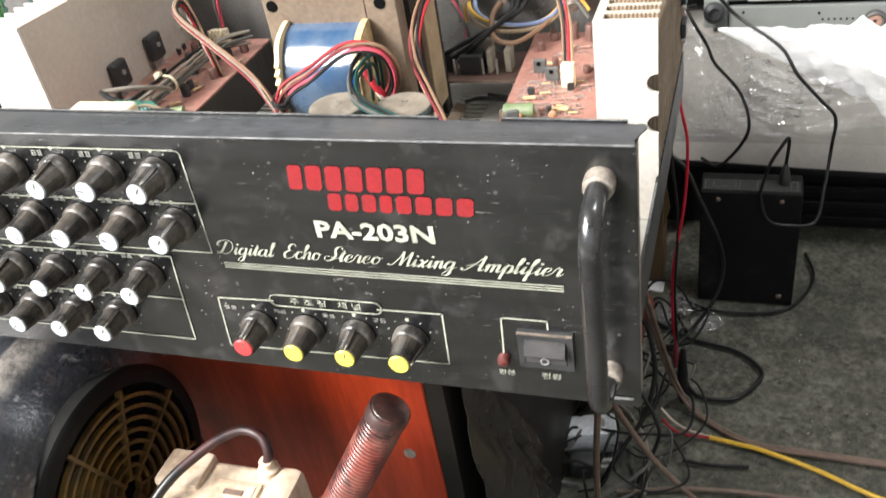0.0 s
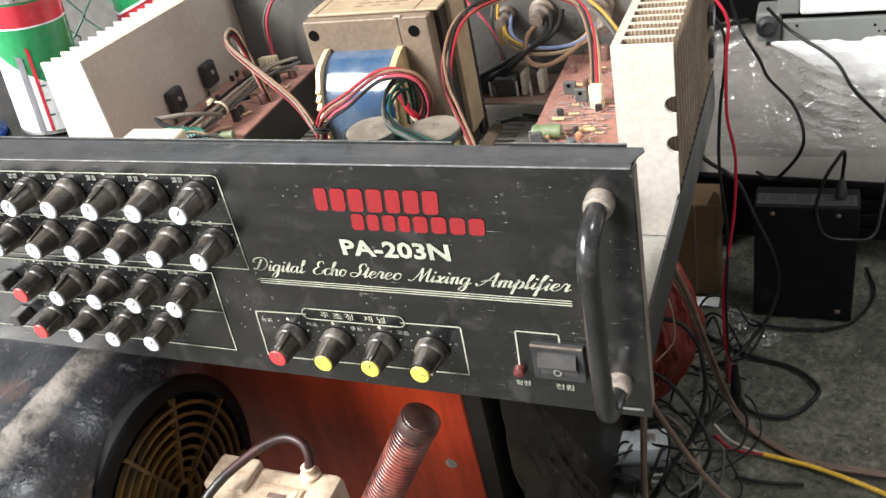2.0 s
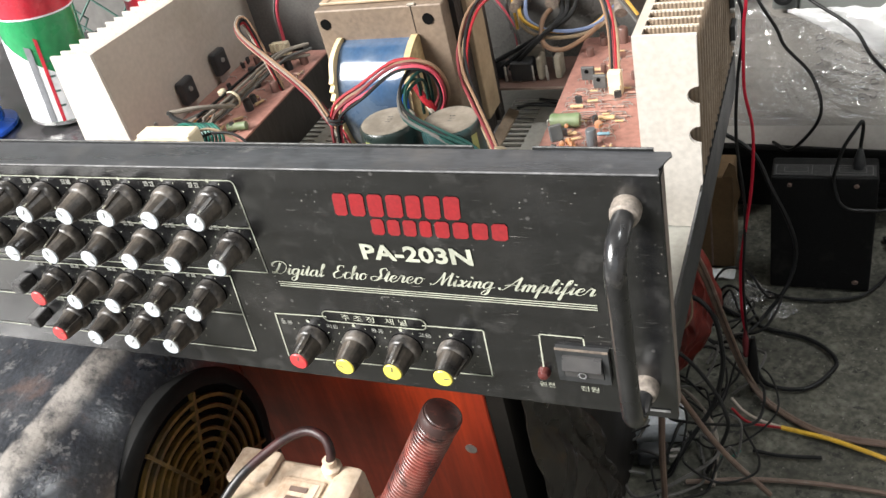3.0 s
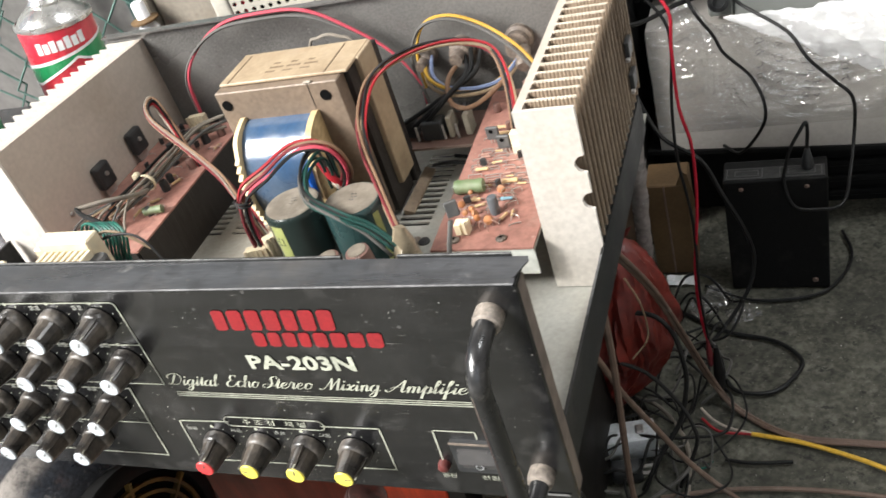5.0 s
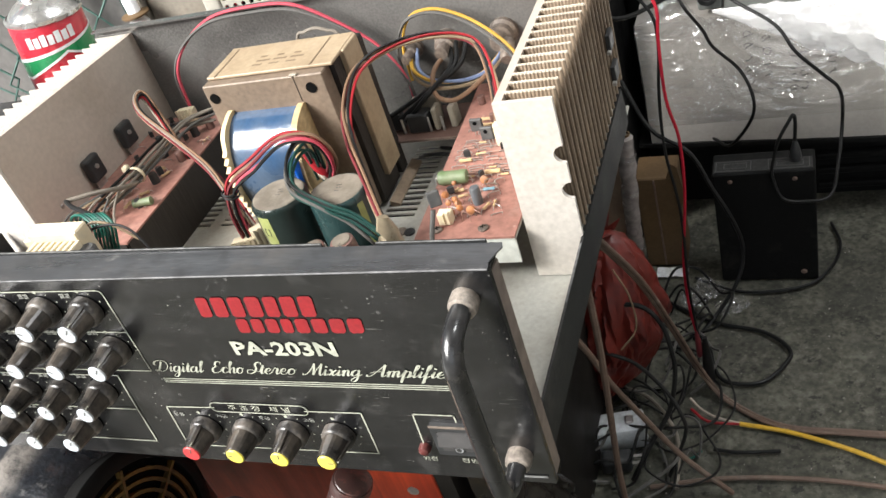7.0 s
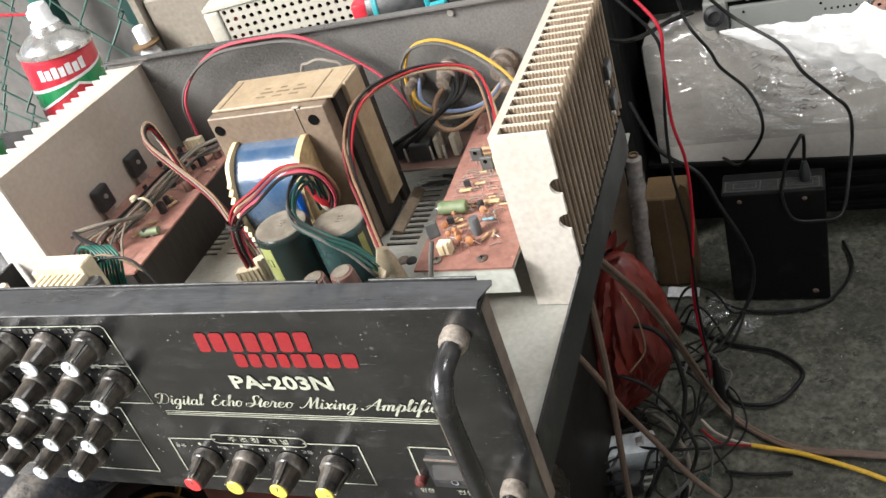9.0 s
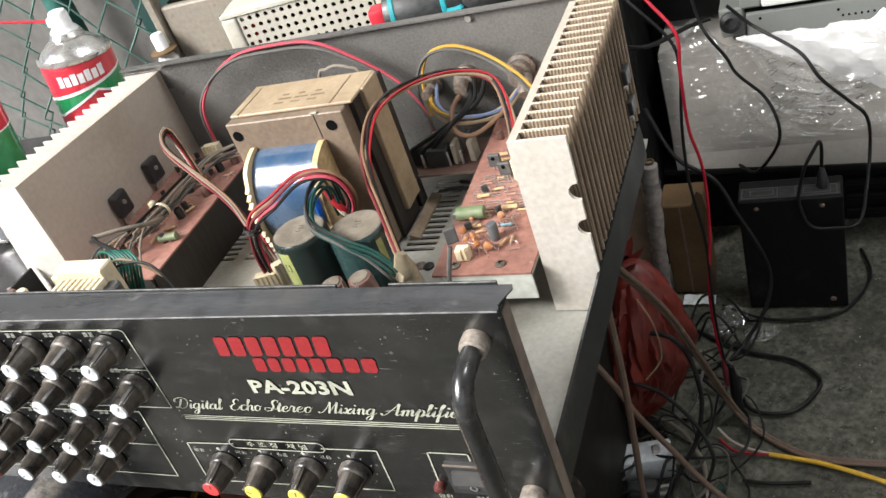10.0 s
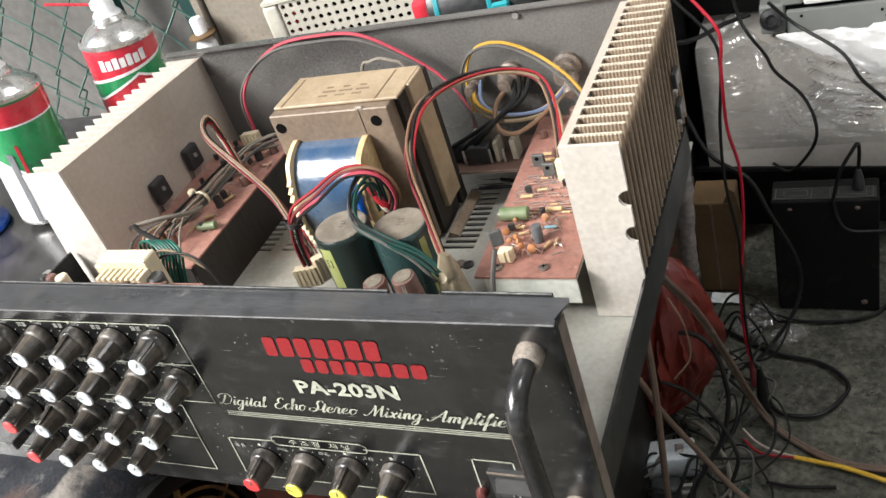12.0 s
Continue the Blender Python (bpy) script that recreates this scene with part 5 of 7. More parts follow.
cable("wire", up([(-0.165, 0.295, -0.004), (-0.150, 0.285, 0.004), (-0.130, 0.287, 0.002), (-0.125, 0.300, -0.004), (-0.150, 0.305, -0.003)]), 0.0015, WIRES["black"], amp, "black wire on the pan")
for k, (c, w) in enumerate((("red", 0.0026), ("white", 0.0022), ("maroon", 0.0018))):
    cable("solder_tail", up([(-0.198 + 0.003 * k, 0.200, 0.068 - 0.004 * k), (-0.190 + 0.002 * k, 0.194, 0.060 - 0.005 * k), (-0.184, 0.196, 0.050 - 0.004 * k)]), w, WIRES[c], amp, c + " sleeved wire end soldered to the winding")

# ---- knobs, print, handle and switch on the panel ----
KY = -0.0005


def knob_shape():
    bm = B()
    m = frame_to((0, -1, 0))
    # tapering body with flat facets
    lathe(bm, [(0.0071, 0.0050), (0.0070, 0.0062), (0.0058, 0.0168), (0.0054, 0.0177)], 24, m)
    # broad flats with narrow shoulders between them
    for v in bm.verts:
        if round(math.atan2(v.co.z, v.co.x) / (math.pi / 12)) % 3 == 0:
            v.co.x *= 0.975
            v.co.z *= 0.975
    bmesh.ops.recalc_face_normals(bm, faces=bm.faces)
    me = bpy.data.meshes.new("knob")
    bm.to_mesh(me)
    bm.free()
    me.materials.append(KNOB)
    return me


def flat_mesh(name, bm, mat):
    me = bpy.data.meshes.new(name)
    bmesh.ops.recalc_face_normals(bm, faces=bm.faces)
    bm.to_mesh(me)
    bm.free()
    me.materials.append(mat)
    return me


def smooth_mesh(name, bm, mat):
    me = flat_mesh(name, bm, mat)
    for p in me.polygons:
        p.use_smooth = True
    me.set_sharp_from_angle(angle=radians(50))
    return me


KN = knob_shape()
mcap = frame_to((0, -1, 0))
CAPS = {c: flat_mesh("knob_cap", lathe(B(), [(0.0050, 0.0172), (0.0050, 0.0181), (0.0046, 0.0186)], 24, mcap), mt) for c, mt in (("white", CAP_W), ("red", CAP_R), ("yellow", CAP_Y))}
PTR = flat_mesh("pointer", box(B(), -0.0003, 0.0003, -0.01875, -0.0181, 0.0006, 0.0040), EPOXY)
SKT = smooth_mesh("skirt", lathe(B(), [(0.0087, 0.0), (0.0087, 0.0030), (0.0084, 0.0046), (0.0076, 0.0055), (0.0066, 0.0058)], 24, mcap), SKIRT)
TICK = flat_mesh("tip_line", box(B(), -0.00025, 0.00025, -0.0178, -0.0150, 0.0058, 0.0066), PRINT)
FINP = flat_mesh("pointer_rib", prism(B(), [(-0.0052, 0.0055), (-0.0052, 0.0085), (-0.0070, 0.0084), (-0.0176, 0.0062), (-0.0176, 0.0042)], -0.0008, 0.0008), KNOB)


def knob(x, z, colour, turn):
    k = new("knob", KN)
    k.parent = amp
    k.location = (x, KY, z + AZ)
    k.rotation_euler = (0, turn, 0)
    tagged(k, f"black ribbed knob with a {colour} cap")
    for name, me in (("skirt", SKT), ("knob_cap", CAPS[colour]), ("pointer", PTR), ("pointer_rib", FINP), ("tip_line", TICK)):
        c = new(name, me)
        c.parent = k
    return k


rk = random.Random(3)
rows = [(0.1148, -0.2135, 9, -1), (0.0870, -0.2130, 9, -1), (0.0535, -0.2430, 5, 4), (0.0258, -0.2715, 4, 3)]
PITCH = 0.0277
dots, marks = B(), B()


def scale_marks(x, z, r=0.0117):
    for j in range(9):
        a = radians(-130 + 260 * j / 8)
        cx, cz = x + r * math.sin(a), z + r * math.cos(a)
        s = 0.0011 if j == 4 else 0.0004
        dots.faces.new([dots.verts.new((cx + s * math.cos(t), -0.0005, cz + s * math.sin(t))) for t in (0, 1.05, 2.09, 3.14, 4.19, 5.24)])


for z, x0, n, red in rows:
    for k in range(n):
        x = x0 - PITCH * k
        if x < XL + 0.012:
            continue
        knob(x, z, "red" if k == red else "white", rk.uniform(-2.4, 2.4) if k else 0.6)
        scale_marks(x, z)
        for j in range(2):
            u = x - 0.0125 + 0.0036 * j
            for a4 in ((u, u + 0.0028, 0.0120, 0.0125), (u, u + 0.0028, 0.0098, 0.0104), (u + 0.0020, u + 0.0026, 0.0098, 0.0128), (u + 0.0002, u + 0.0016, 0.0109, 0.0114)):
                drop = 0.0022 if z > 0.11 else 0.0
                box(marks, a4[0], a4[1], -0.0006, -0.0004, z + a4[2] - drop, z + a4[3] - drop)
for k, (x, c) in enumerate(((-0.1878, "red"), (-0.1603, "yellow"), (-0.1333, "yellow"), (-0.1060, "yellow"))):
    knob(x, 0.0262, c, (0.3, -1.3, 0.2, 1.5)[k])
    scale_marks(x, 0.0262)
tagged(apart("scale_dots", dots, PRINT, "small cream scale dots round the knobs"), kind="stuff")
tagged(apart("worn_captions", marks, PRINT_DIM, "tiny worn captions that cannot be read"), kind="stuff")
for x, z in ((-0.378, 0.0525), (-0.383, 0.0245)):
    apart("push_button", box(B(), x - 0.004, x + 0.004, -0.012, 0, z - 0.004, z + 0.004, 0.0012, 2), SWITCH, "small dark push button")

LW = 0.0008
bm = B()
for i, pts in enumerate(([(XL + 0.02, 0.1268), (-0.2010, 0.1268), (-0.1995, 0.1262), (-0.1986, 0.1248), (-0.1995, 0.0985), (-0.2005, 0.0700), (XL + 0.02, 0.0700)], [(XL + 0.02, 0.0985), (-0.1995, 0.0985)],
                         [(-0.2255, 0.0660), (-0.2285, 0.0385), (-0.2310, 0.0105), (XL + 0.02, 0.0105)], [(XL + 0.02, 0.0660), (-0.2255, 0.0660)], [(XL + 0.02, 0.0385), (-0.2285, 0.0385)])):
    line_path(bm, pts, LW * 0.8, -0.0004 - 0.0001 * i)
apart("channel_frame", bm, PRINT, "thin cream frame lines round the knob rows")
bm = B()
line_path(bm, [(-0.1755, 0.0425), (-0.2070, 0.0415), (-0.2100, 0.0090), (-0.0890, 0.0115), (-0.0880, 0.0430), (-0.1200, 0.0425)], LW, -0.0004)
n = 8
pill = [(-0.1735 + 0.0035 * math.cos(a), 0.0432 + 0.0035 * math.sin(a)) for a in [math.pi / 2 + math.pi * k / n for k in range(n + 1)]]
pill += [(-0.1215 + 0.0035 * math.cos(a), 0.0432 + 0.0035 * math.sin(a)) for a in [-math.pi / 2 + math.pi * k / n for k in range(n + 1)]]
line_path(bm, pill, LW * 0.9, -0.0006, True)
apart("master_frame", bm, PRINT, "thin cream frame with a rounded title box")
lettering("title", "주 조 정   채 널", -0.1660, -0.1285, 0.0412 + AZ, 0.0454 + AZ, -0.0006, PRINT, amp)
for x, s in ((-0.2015, "볼륨"), (-0.1735, "저음"), (-0.1470, "중음"), (-0.1205, "고음")):
    lettering("caption", s, x - 0.0035, x + 0.0035, 0.0345 + AZ, 0.0372 + AZ, -0.0005, PRINT_DIM, amp)
bm = B()
line_path(bm, [(-0.0610, 0.0205), (-0.0600, 0.0440), (-0.0390, 0.0440), (-0.0390, 0.0395)], LW, -0.0004)
apart("power_frame", bm, PRINT, "thin cream line from lamp to switch")
lettering("caption", "원전", -0.0645, -0.0570, 0.0088 + AZ, 0.0120 + AZ, -0.0005, PRINT, amp)
lettering("caption", "전원", -0.0440, -0.0350, 0.0088 + AZ, 0.0122 + AZ, -0.0005, PRINT, amp)
bm = lathe(B(), [(0.0031, 0), (0.0031, 0.002), (0.0025, 0.0038), (0.0010, 0.0047)], 18, Matrix.Translation((-0.0608, 0, 0.0192)) @ frame_to((0, -1, 0)))
apart("indicator_lamp", bm, LED, "small dull red indicator lamp, unlit", True)
# rocker switch
SX0, SX1, SZ0, SZ1 = -0.0530, -0.0278, 0.0172, 0.0382
bm = B()
for b4 in ((SX0, SX1, SZ1 - 0.0035, SZ1), (SX0, SX1, SZ0, SZ0 + 0.003), (SX0, SX0 + 0.003, SZ0 + 0.003, SZ1 - 0.0035), (SX1 - 0.003, SX1, SZ0 + 0.003, SZ1 - 0.0035)):
    box(bm, b4[0], b4[1], -0.0028, 0, b4[2], b4[3])
sw = apart("rocker_switch", bm, CHIP, "dark grey rocker power switch, off")
prof = [(-0.0012, SZ0 + 0.0032), (-0.0030, SZ0 + 0.0034), (-0.0034, SZ0 + 0.0090), (-0.0058, SZ0 + 0.0096), (-0.0061, SZ0 + 0.0102), (-0.0036, SZ1 - 0.0044), (-0.0012, SZ1 - 0.0038)]
o = apart("rocker", prism(B(), prof, SX0 + 0.0033, SX1 - 0.0033), SWITCH, "rocker marked with O and I", parent=sw)
o.location.z = AZ
bm = B()
ring = [(-0.0410 + 0.0017 * math.cos(2 * math.pi * k / 14), SZ0 + 0.0054 + 0.0017 * math.sin(2 * math.pi * k / 14)) for k in range(14)]
line_path(bm, ring, 0.0007, -0.0038, True)
apart("switch_mark", bm, TIN_WHITE, parent=sw).location.z = AZ
apart("worn_edge", box(B(), SX0, SX1, -0.0031, -0.0026, SZ1 - 0.0008, SZ1 + 0.0004), COLLAR, "worn brown upper edge", parent=sw).location.z = AZ

# big words and marks
lettering("model_word", "PA-203N", -0.1408, -0.0845, 0.0832 + AZ, 0.0928 + AZ, -0.0005, PRINT, amp, 0.0, 0.032)


SCRIPT = {}


def glyph(ch, wide, *strokes):
    """A copperplate letter: pen strokes on a grid where capitals are 10 high and small letters 5."""
    SCRIPT[ch] = (wide, strokes)


BOWL = [(3.4, 4.2), (2.2, 5), (0.6, 3.6), (0.5, 1.2), (1.6, 0.1), (3.2, 2), (3.8, 4.6)]
STEM = [(0, 3), (0.8, 4.9), (1.1, 4), (1, 0)]
glyph("a", 5.6, BOWL, [(3.9, 5), (3.7, 2), (4, 0.3), (4.8, 0.2), (6, 2)])
glyph("c", 4.0, [(3.4, 4), (2.8, 5), (1.2, 4.6), (0.4, 2.4), (1, 0.4), (2.4, 0.1), (4.2, 1.8)])
glyph("e", 4.2, [(0.4, 2), (2.4, 2.8), (3, 4.2), (2.2, 5), (0.9, 4.2), (0.4, 2), (1.2, 0.3), (2.6, 0.2), (4.4, 2)])
glyph("f", 3.2, [(0, 1.6), (2, 7.4), (2.4, 9.6), (1.8, 9.9), (1.1, 8), (0.8, 0), (0.6, -4.4)], [(0.6, -4.4), (1.4, -3.4), (1.2, -0.4), (3.2, 1.8)])
glyph("g", 5.4, BOWL, [(3.9, 5), (3.7, 1), (3.4, -2.8), (2, -4.4), (0.6, -3.6), (1.6, -1.6), (5.8, 1.6)])
glyph("h", 5.2, [(0.2, 1.6), (1.9, 7.5), (2.2, 9.6), (1.5, 9.8), (0.9, 8), (0.8, 0)], [(0.9, 2.2), (2.4, 4.7), (3.5, 4.8), (3.6, 3), (3.5, 0.8), (4.2, 0.1), (5.6, 1.8)])
glyph("i", 2.6, [(0, 2), (0.9, 5), (0.8, 1.4), (1.3, 0.1), (2.8, 1.8)], [(1, 7.7), (1.1, 7.2), (1.1, 6.7)])
glyph("l", 2.7, [(0, 1.6), (1.8, 7), (2, 9.4), (1.4, 9.8), (0.9, 8.2), (0.8, 1.4), (1.3, 0.1), (2.8, 1.8)])
glyph("m", 7.1, STEM, [(1.1, 2.4), (2.2, 4.7), (3, 4.9), (3.3, 4), (3.2, 0)], [(3.3, 2.4), (4.4, 4.7), (5.2, 4.9), (5.5, 3.8), (5.4, 1.2), (5.9, 0.1), (7.3, 1.8)])
glyph("n", 5.0, STEM, [(1.1, 2.4), (2.2, 4.7), (3, 4.9), (3.4, 3.8), (3.3, 1.2), (3.8, 0.1), (5.2, 1.8)])
glyph("o", 4.4, [(2.2, 5), (0.8, 4), (0.5, 1.6), (1.6, 0), (3.2, 1), (3.6, 3.4), (2.4, 5)], [(2.4, 5), (3.2, 4.1), (4.6, 4.2)])
glyph("p", 4.9, [(0, 2), (1.2, 6), (1, 2), (0.8, -4.2)], [(1.1, 2.6), (2.3, 4.8), (3.6, 4.4), (3.7, 2), (2.9, 0.1), (1.4, 0.6)], [(2.9, 0.1), (4, 0.6), (5, 1.8)])
glyph("r", 4.1, [(0, 2.4), (1, 5.7), (1.4, 4.8), (2.6, 4.7), (2.4, 1.4), (2.9, 0.1), (4.3, 1.8)])
glyph("t", 2.9, [(0, 1.8), (1.4, 7.8), (1.1, 1.4), (1.6, 0.1), (3, 1.8)], [(0.2, 5.2), (2.6, 5.5)])
glyph("x", 4.5, [(0.3, 4.2), (1.2, 5), (2, 2.6), (2.8, 0.1), (4.6, 1.8)], [(4, 4.8), (2, 2.4), (0.4, 0.2)])
glyph("A", 6.7, [(-2.6, 1.6), (-2, 0.1), (-0.4, 0.6), (2.4, 5), (5, 9.8)], [(5, 9.8), (4.9, 5), (4.8, 1.2), (5.4, 0.1), (6.8, 1.6)], [(-1, 3), (2.4, 4.1), (5.8, 3.6)])
glyph("D", 8.6, [(3.4, 8.6), (2.8, 5), (1.8, 1.4), (0.2, 0.2), (-0.4, 1.4), (1.6, 1.2), (4, 0.1), (6.8, 2), (7.4, 6), (5.4, 9.2), (2, 9.8), (-0.8, 8.4), (-1.2, 6.2), (0.4, 5.6)])
glyph("E", 6.5, [(5.4, 8.2), (4.8, 9.8), (2.8, 9.4), (2, 7.4), (3, 5.6), (4.2, 5.5), (2.2, 5.2), (0.4, 3.2), (1, 0.6), (3.2, 0), (5.6, 1.6), (5.8, 3.4)])
glyph("M", 8.7, [(-2.4, 1.2), (-1.6, 0.1), (0, 1.2), (1.8, 5), (3, 9.6)], [(3, 9.6), (3.4, 5), (3.4, 0.2)], [(3.4, 0.2), (5, 5), (7, 9.6)], [(7, 9.6), (6.8, 5), (6.8, 1.2), (7.4, 0.1), (8.8, 1.6)])
glyph("S", 6.0, [(6.4, 7.8), (5.6, 9.8), (3.6, 9.2), (3.2, 7), (4, 4.4), (3.2, 1.4), (1.2, 0.1), (-0.6, 1), (-0.6, 2.8), (1.4, 3.2), (5.6, 1.8)])


def script_word(text, x0, x1, z0, unit, lean=0.42):
    """One word in joined copperplate, its downstrokes thick and its upstrokes thin."""
    total, left = 0.0, min(min(p[0] + lean * p[1] for p in st) for st in SCRIPT[text[0]][1])
    for ch in text:
        total += SCRIPT[ch][0]
    k = (x1 - x0) / (total + 0.8 - left)
    bm, at, lift = B(), -left, 0.0
    for ch in text:
        wide, strokes = SCRIPT[ch]
        for st in strokes:
            ps = spline([(at + a, b, 0) for a, b in st], 5)
            sides = []
            for i, p in enumerate(ps):
                d = (ps[min(i + 1, len(ps) - 1)] - ps[max(i - 1, 0)]).normalized()
                w = 0.17 + 0.36 * max(0.0, -d.y) ** 1.4 + 0.06 * abs(d.y)
                q = Vector((p.x + lean * p.y, p.y, 0))
                s = Vector((d.x + lean * d.y, d.y, 0)).normalized()
                s = Vector((-s.y, s.x, 0)) * w
                sides.append([bm.verts.new((x0 + (q + o).x * k, -0.0004 - lift, z0 + (q + o).y * unit)) for o in (s, -s)])
            for a, b in zip(sides, sides[1:]):
                bm.faces.new((a[0], a[1], b[1], b[0]))
            lift += 0.000004
        at += wide
    apart("script_word", bm, PRINT, "cream script word " + text)


for w, a, b in (("Digital", -0.1970, -0.1665), ("Echo", -0.1610, -0.1425), ("Stereo", -0.1405, -0.1125), ("Mixing", -0.1090, -0.0770), ("Amplifier", -0.0745, -0.0300)):
    script_word(w, a, b, 0.0700, 0.00085)
bm = B()
for k, z in enumerate((0.0647, 0.0634, 0.0621)):
    line_path(bm, [(-0.1955, z), (-0.0305, z)], 0.0006, -0.0004 - 0.00005 * k)
apart("underline", bm, PRINT, "three thin cream underlines")
# the maker's two-line mark as plain slanted red blocks with clipped corners
for x0, x1, z0, z1, widths, sh in ((-0.1480, -0.0855, 0.1088, 0.1212, (8, 9, 9, 9.5, 8.5, 9, 9), 0.0016), (-0.1315, -0.0655, 0.0985, 0.1075, (8, 7.5, 8, 7, 8.5, 9, 9, 9), 0.0010)):
    at, k = x0, (x1 - x0) / (sum(widths) + 2.2 * (len(widths) - 1))
    for w in widths:
        a, b, q, c = at, at + w * k, z1 - z0, 0.0012
        ends = ((a + c, z0), (b - c, z0), (b, z0 + c), (b, z1 - c), (b - c, z1), (a + c, z1), (a, z1 - c), (a, z0 + c))
        bm = B()
        bm.faces.new([bm.verts.new((u + sh * (v - z0) / q, -0.0004, v)) for u, v in ends])
        apart("maker_mark", bm, PRINT_RED, "plain red block of the maker's mark")
        at = b + 2.2 * k
# carrying handle
HX = -0.0125
hp = [(HX, 0.0, 0.1185), (HX, -0.014, 0.1185), (HX, -0.022, 0.1165), (HX, -0.0275, 0.110), (HX, -0.029, 0.100), (HX, -0.029, 0.068), (HX, -0.029, 0.036), (HX, -0.0275, 0.026), (HX, -0.022, 0.0195), (HX, -0.014, 0.0175), (HX, 0, 0.0175)]
handle = apart("handle", tube(B(), hp, 0.0045, 16, 5), HANDLE, "black glossy bent tube handle", True)
for z in (0.1185, 0.0175):
    bm = lathe(B(), [(0.0062, 0), (0.0063, 0.0045), (0.0058, 0.0070), (0.0046, 0.0078)], 20, Matrix.Translation((HX, 0, z)) @ frame_to((0, -1, 0)))
    apart("handle_collar", bm, HANDLE_COLLAR, "worn grey-brown collar", True, parent=handle).location.z = AZ
bm = B()
line_path(bm, [(-0.016, 0.0008), (-0.003, 0.0012)], 0.0016, -0.0005)
apart("scraped_corner", bm, BARE, "scraped pale lower corner")


# ---- bench under the amplifier ----
bench = thing("workbench", (-0.75, 0.55, FLOOR_Z), "workbench with a dark scuffed top, orange veneer front and black side", "workbench")


def under(name, ob, bm, mat, label="", smooth=False):
    """A part given in world places, under a thing that stands unturned."""
    loc = ob.matrix_basis.translation if ob.parent is None else Vector((0, 0, 0))
    bmesh.ops.translate(bm, verts=bm.verts, vec=-loc)
    return part(name, bm, mat, ob, label, smooth)


under("top", bench, prism(B(), [(-1.5, 0.165), (-0.185, 0.165), (-0.185, 0.68), (-0.60, 0.68), (-0.60, 0.42), (-1.5, 0.42)], BENCH_Z - 0.02, BENCH_Z, "z"), BENCH, "dark scuffed bench top")
under("front_panel", bench, box(B(), -1.45, -0.195, 0.175, 0.193, FLOOR_Z + 0.02, BENCH_Z - 0.0205, 0.0012, 1), WOOD, "glossy orange-brown veneer panel")
under("side_panel", bench, box(B(), -0.194, -0.178, 0.176, 0.66, FLOOR_Z, BENCH_Z - 0.0205), SIDE_BOARD, "grimy black side board")
under("side_panel", bench, box(B(), -1.466, -1.451, 0.176, 0.40, FLOOR_Z, BENCH_Z - 0.0205), BLACK_BOARD, "black side board")
under("back_panel", bench, box(B(), -0.595, -0.195, 0.64, 0.66, FLOOR_Z, BENCH_Z - 0.0205), BLACK_BOARD)
under("back_panel", bench, box(B(), -1.45, -0.595, 0.38, 0.40, FLOOR_Z, BENCH_Z - 0.0205), BLACK_BOARD)
for x, z in ((-0.2205, -0.2815), (-0.2205, -0.52)):
    under("screw", bench, lathe(B(), [(0.0055, 0), (0.0055, 0.001), (0.003, 0.0022)], 14, Matrix.Translation((x, 0.175, z)) @ frame_to((0, -1, 0))), TIN, "bright countersunk screw", True)

# ---- low stool and the things on it ----
stool = thing("low_stool", (-0.44, -0.06, FLOOR_Z), "low dark wooden stool beneath the loudspeaker", "stool")
under("seat", stool, box(B(), -0.72, -0.20, -0.22, 0.10, -0.335, -0.31, 0.004, 2), BLACK_BOARD)
for x in (-0.69, -0.23):
    for y in (-0.19, 0.07):
        under("leg", stool, box(B(), x - 0.018, x + 0.018, y - 0.018, y + 0.018, FLOOR_Z, -0.335, 0.002, 1), BLACK_BOARD)

spk = thing("loudspeaker", (-0.366, 0.02, -0.31), "scuffed black plastic loudspeaker with a round yellow grille", "loudspeaker", (0, 0, 90))
# local: the grille looks along -y
# a worn crease along the top, from which the flank rounds down into the front
bm = box(B(), -0.125, 0.115, 0.0, 0.36, 0.0, 0.258, 0.05, 6)
for v in bm.verts:
    a, b = 0.05 - v.co.y, v.co.z - 0.208
    if a > 0.001 and b > 0.001:
        turn = math.atan2(a, b) / (math.pi / 2)
        pull = 0.75 * (1 - turn) * (1 - 0.05 / (a + b))
        v.co.y += pull * a
        v.co.z -= pull * b
part("housing", bm, ridge_wear_glint(SPEAKER.copy()), spk, "rounded black housing, dusty and scraped", True)
mg = Matrix.Translation((0.0, -0.001, 0.140)) @ frame_to((0, -1, 0))
part("ring", lathe(B(), [(0.0900, -0.02), (0.0900, 0.0008), (0.0880, 0.0030), (0.0810, 0.0048), (0.0775, 0.0040), (0.0765, -0.002), (0.076, -0.02)], 56, mg, close=False), BLACK_BOARD, spk, "broad soft black ring", True)
part("cone", lathe(B(), [(0.0768, 0.0007), (0.04, 0.0005), (0.001, 0.0004)], 32, mg), VOID, spk, "dark cone behind the grille")
for k in range(8):
    r = 0.010 + 0.0085 * k
    part("grille_hoop", lathe(B(), [(r - 0.0015, 0.001), (r - 0.0014, 0.005), (r + 0.0014, 0.005), (r + 0.0015, 0.001), (r - 0.0015, 0.001)], 48, mg, close=False), GRILLE_Y, spk, "dirty yellow hoop")
for k in range(8):
    a = math.pi / 8 + math.pi / 4 * k
    bm = box(B(), 0.008, 0.077, -0.0013, 0.0013, 0.0005, 0.0056, m=mg @ Matrix.Rotation(a, 4, "Z"))
    part("grille_spoke", bm, GRILLE_DARK, spk, "grime-blackened yellow spoke")

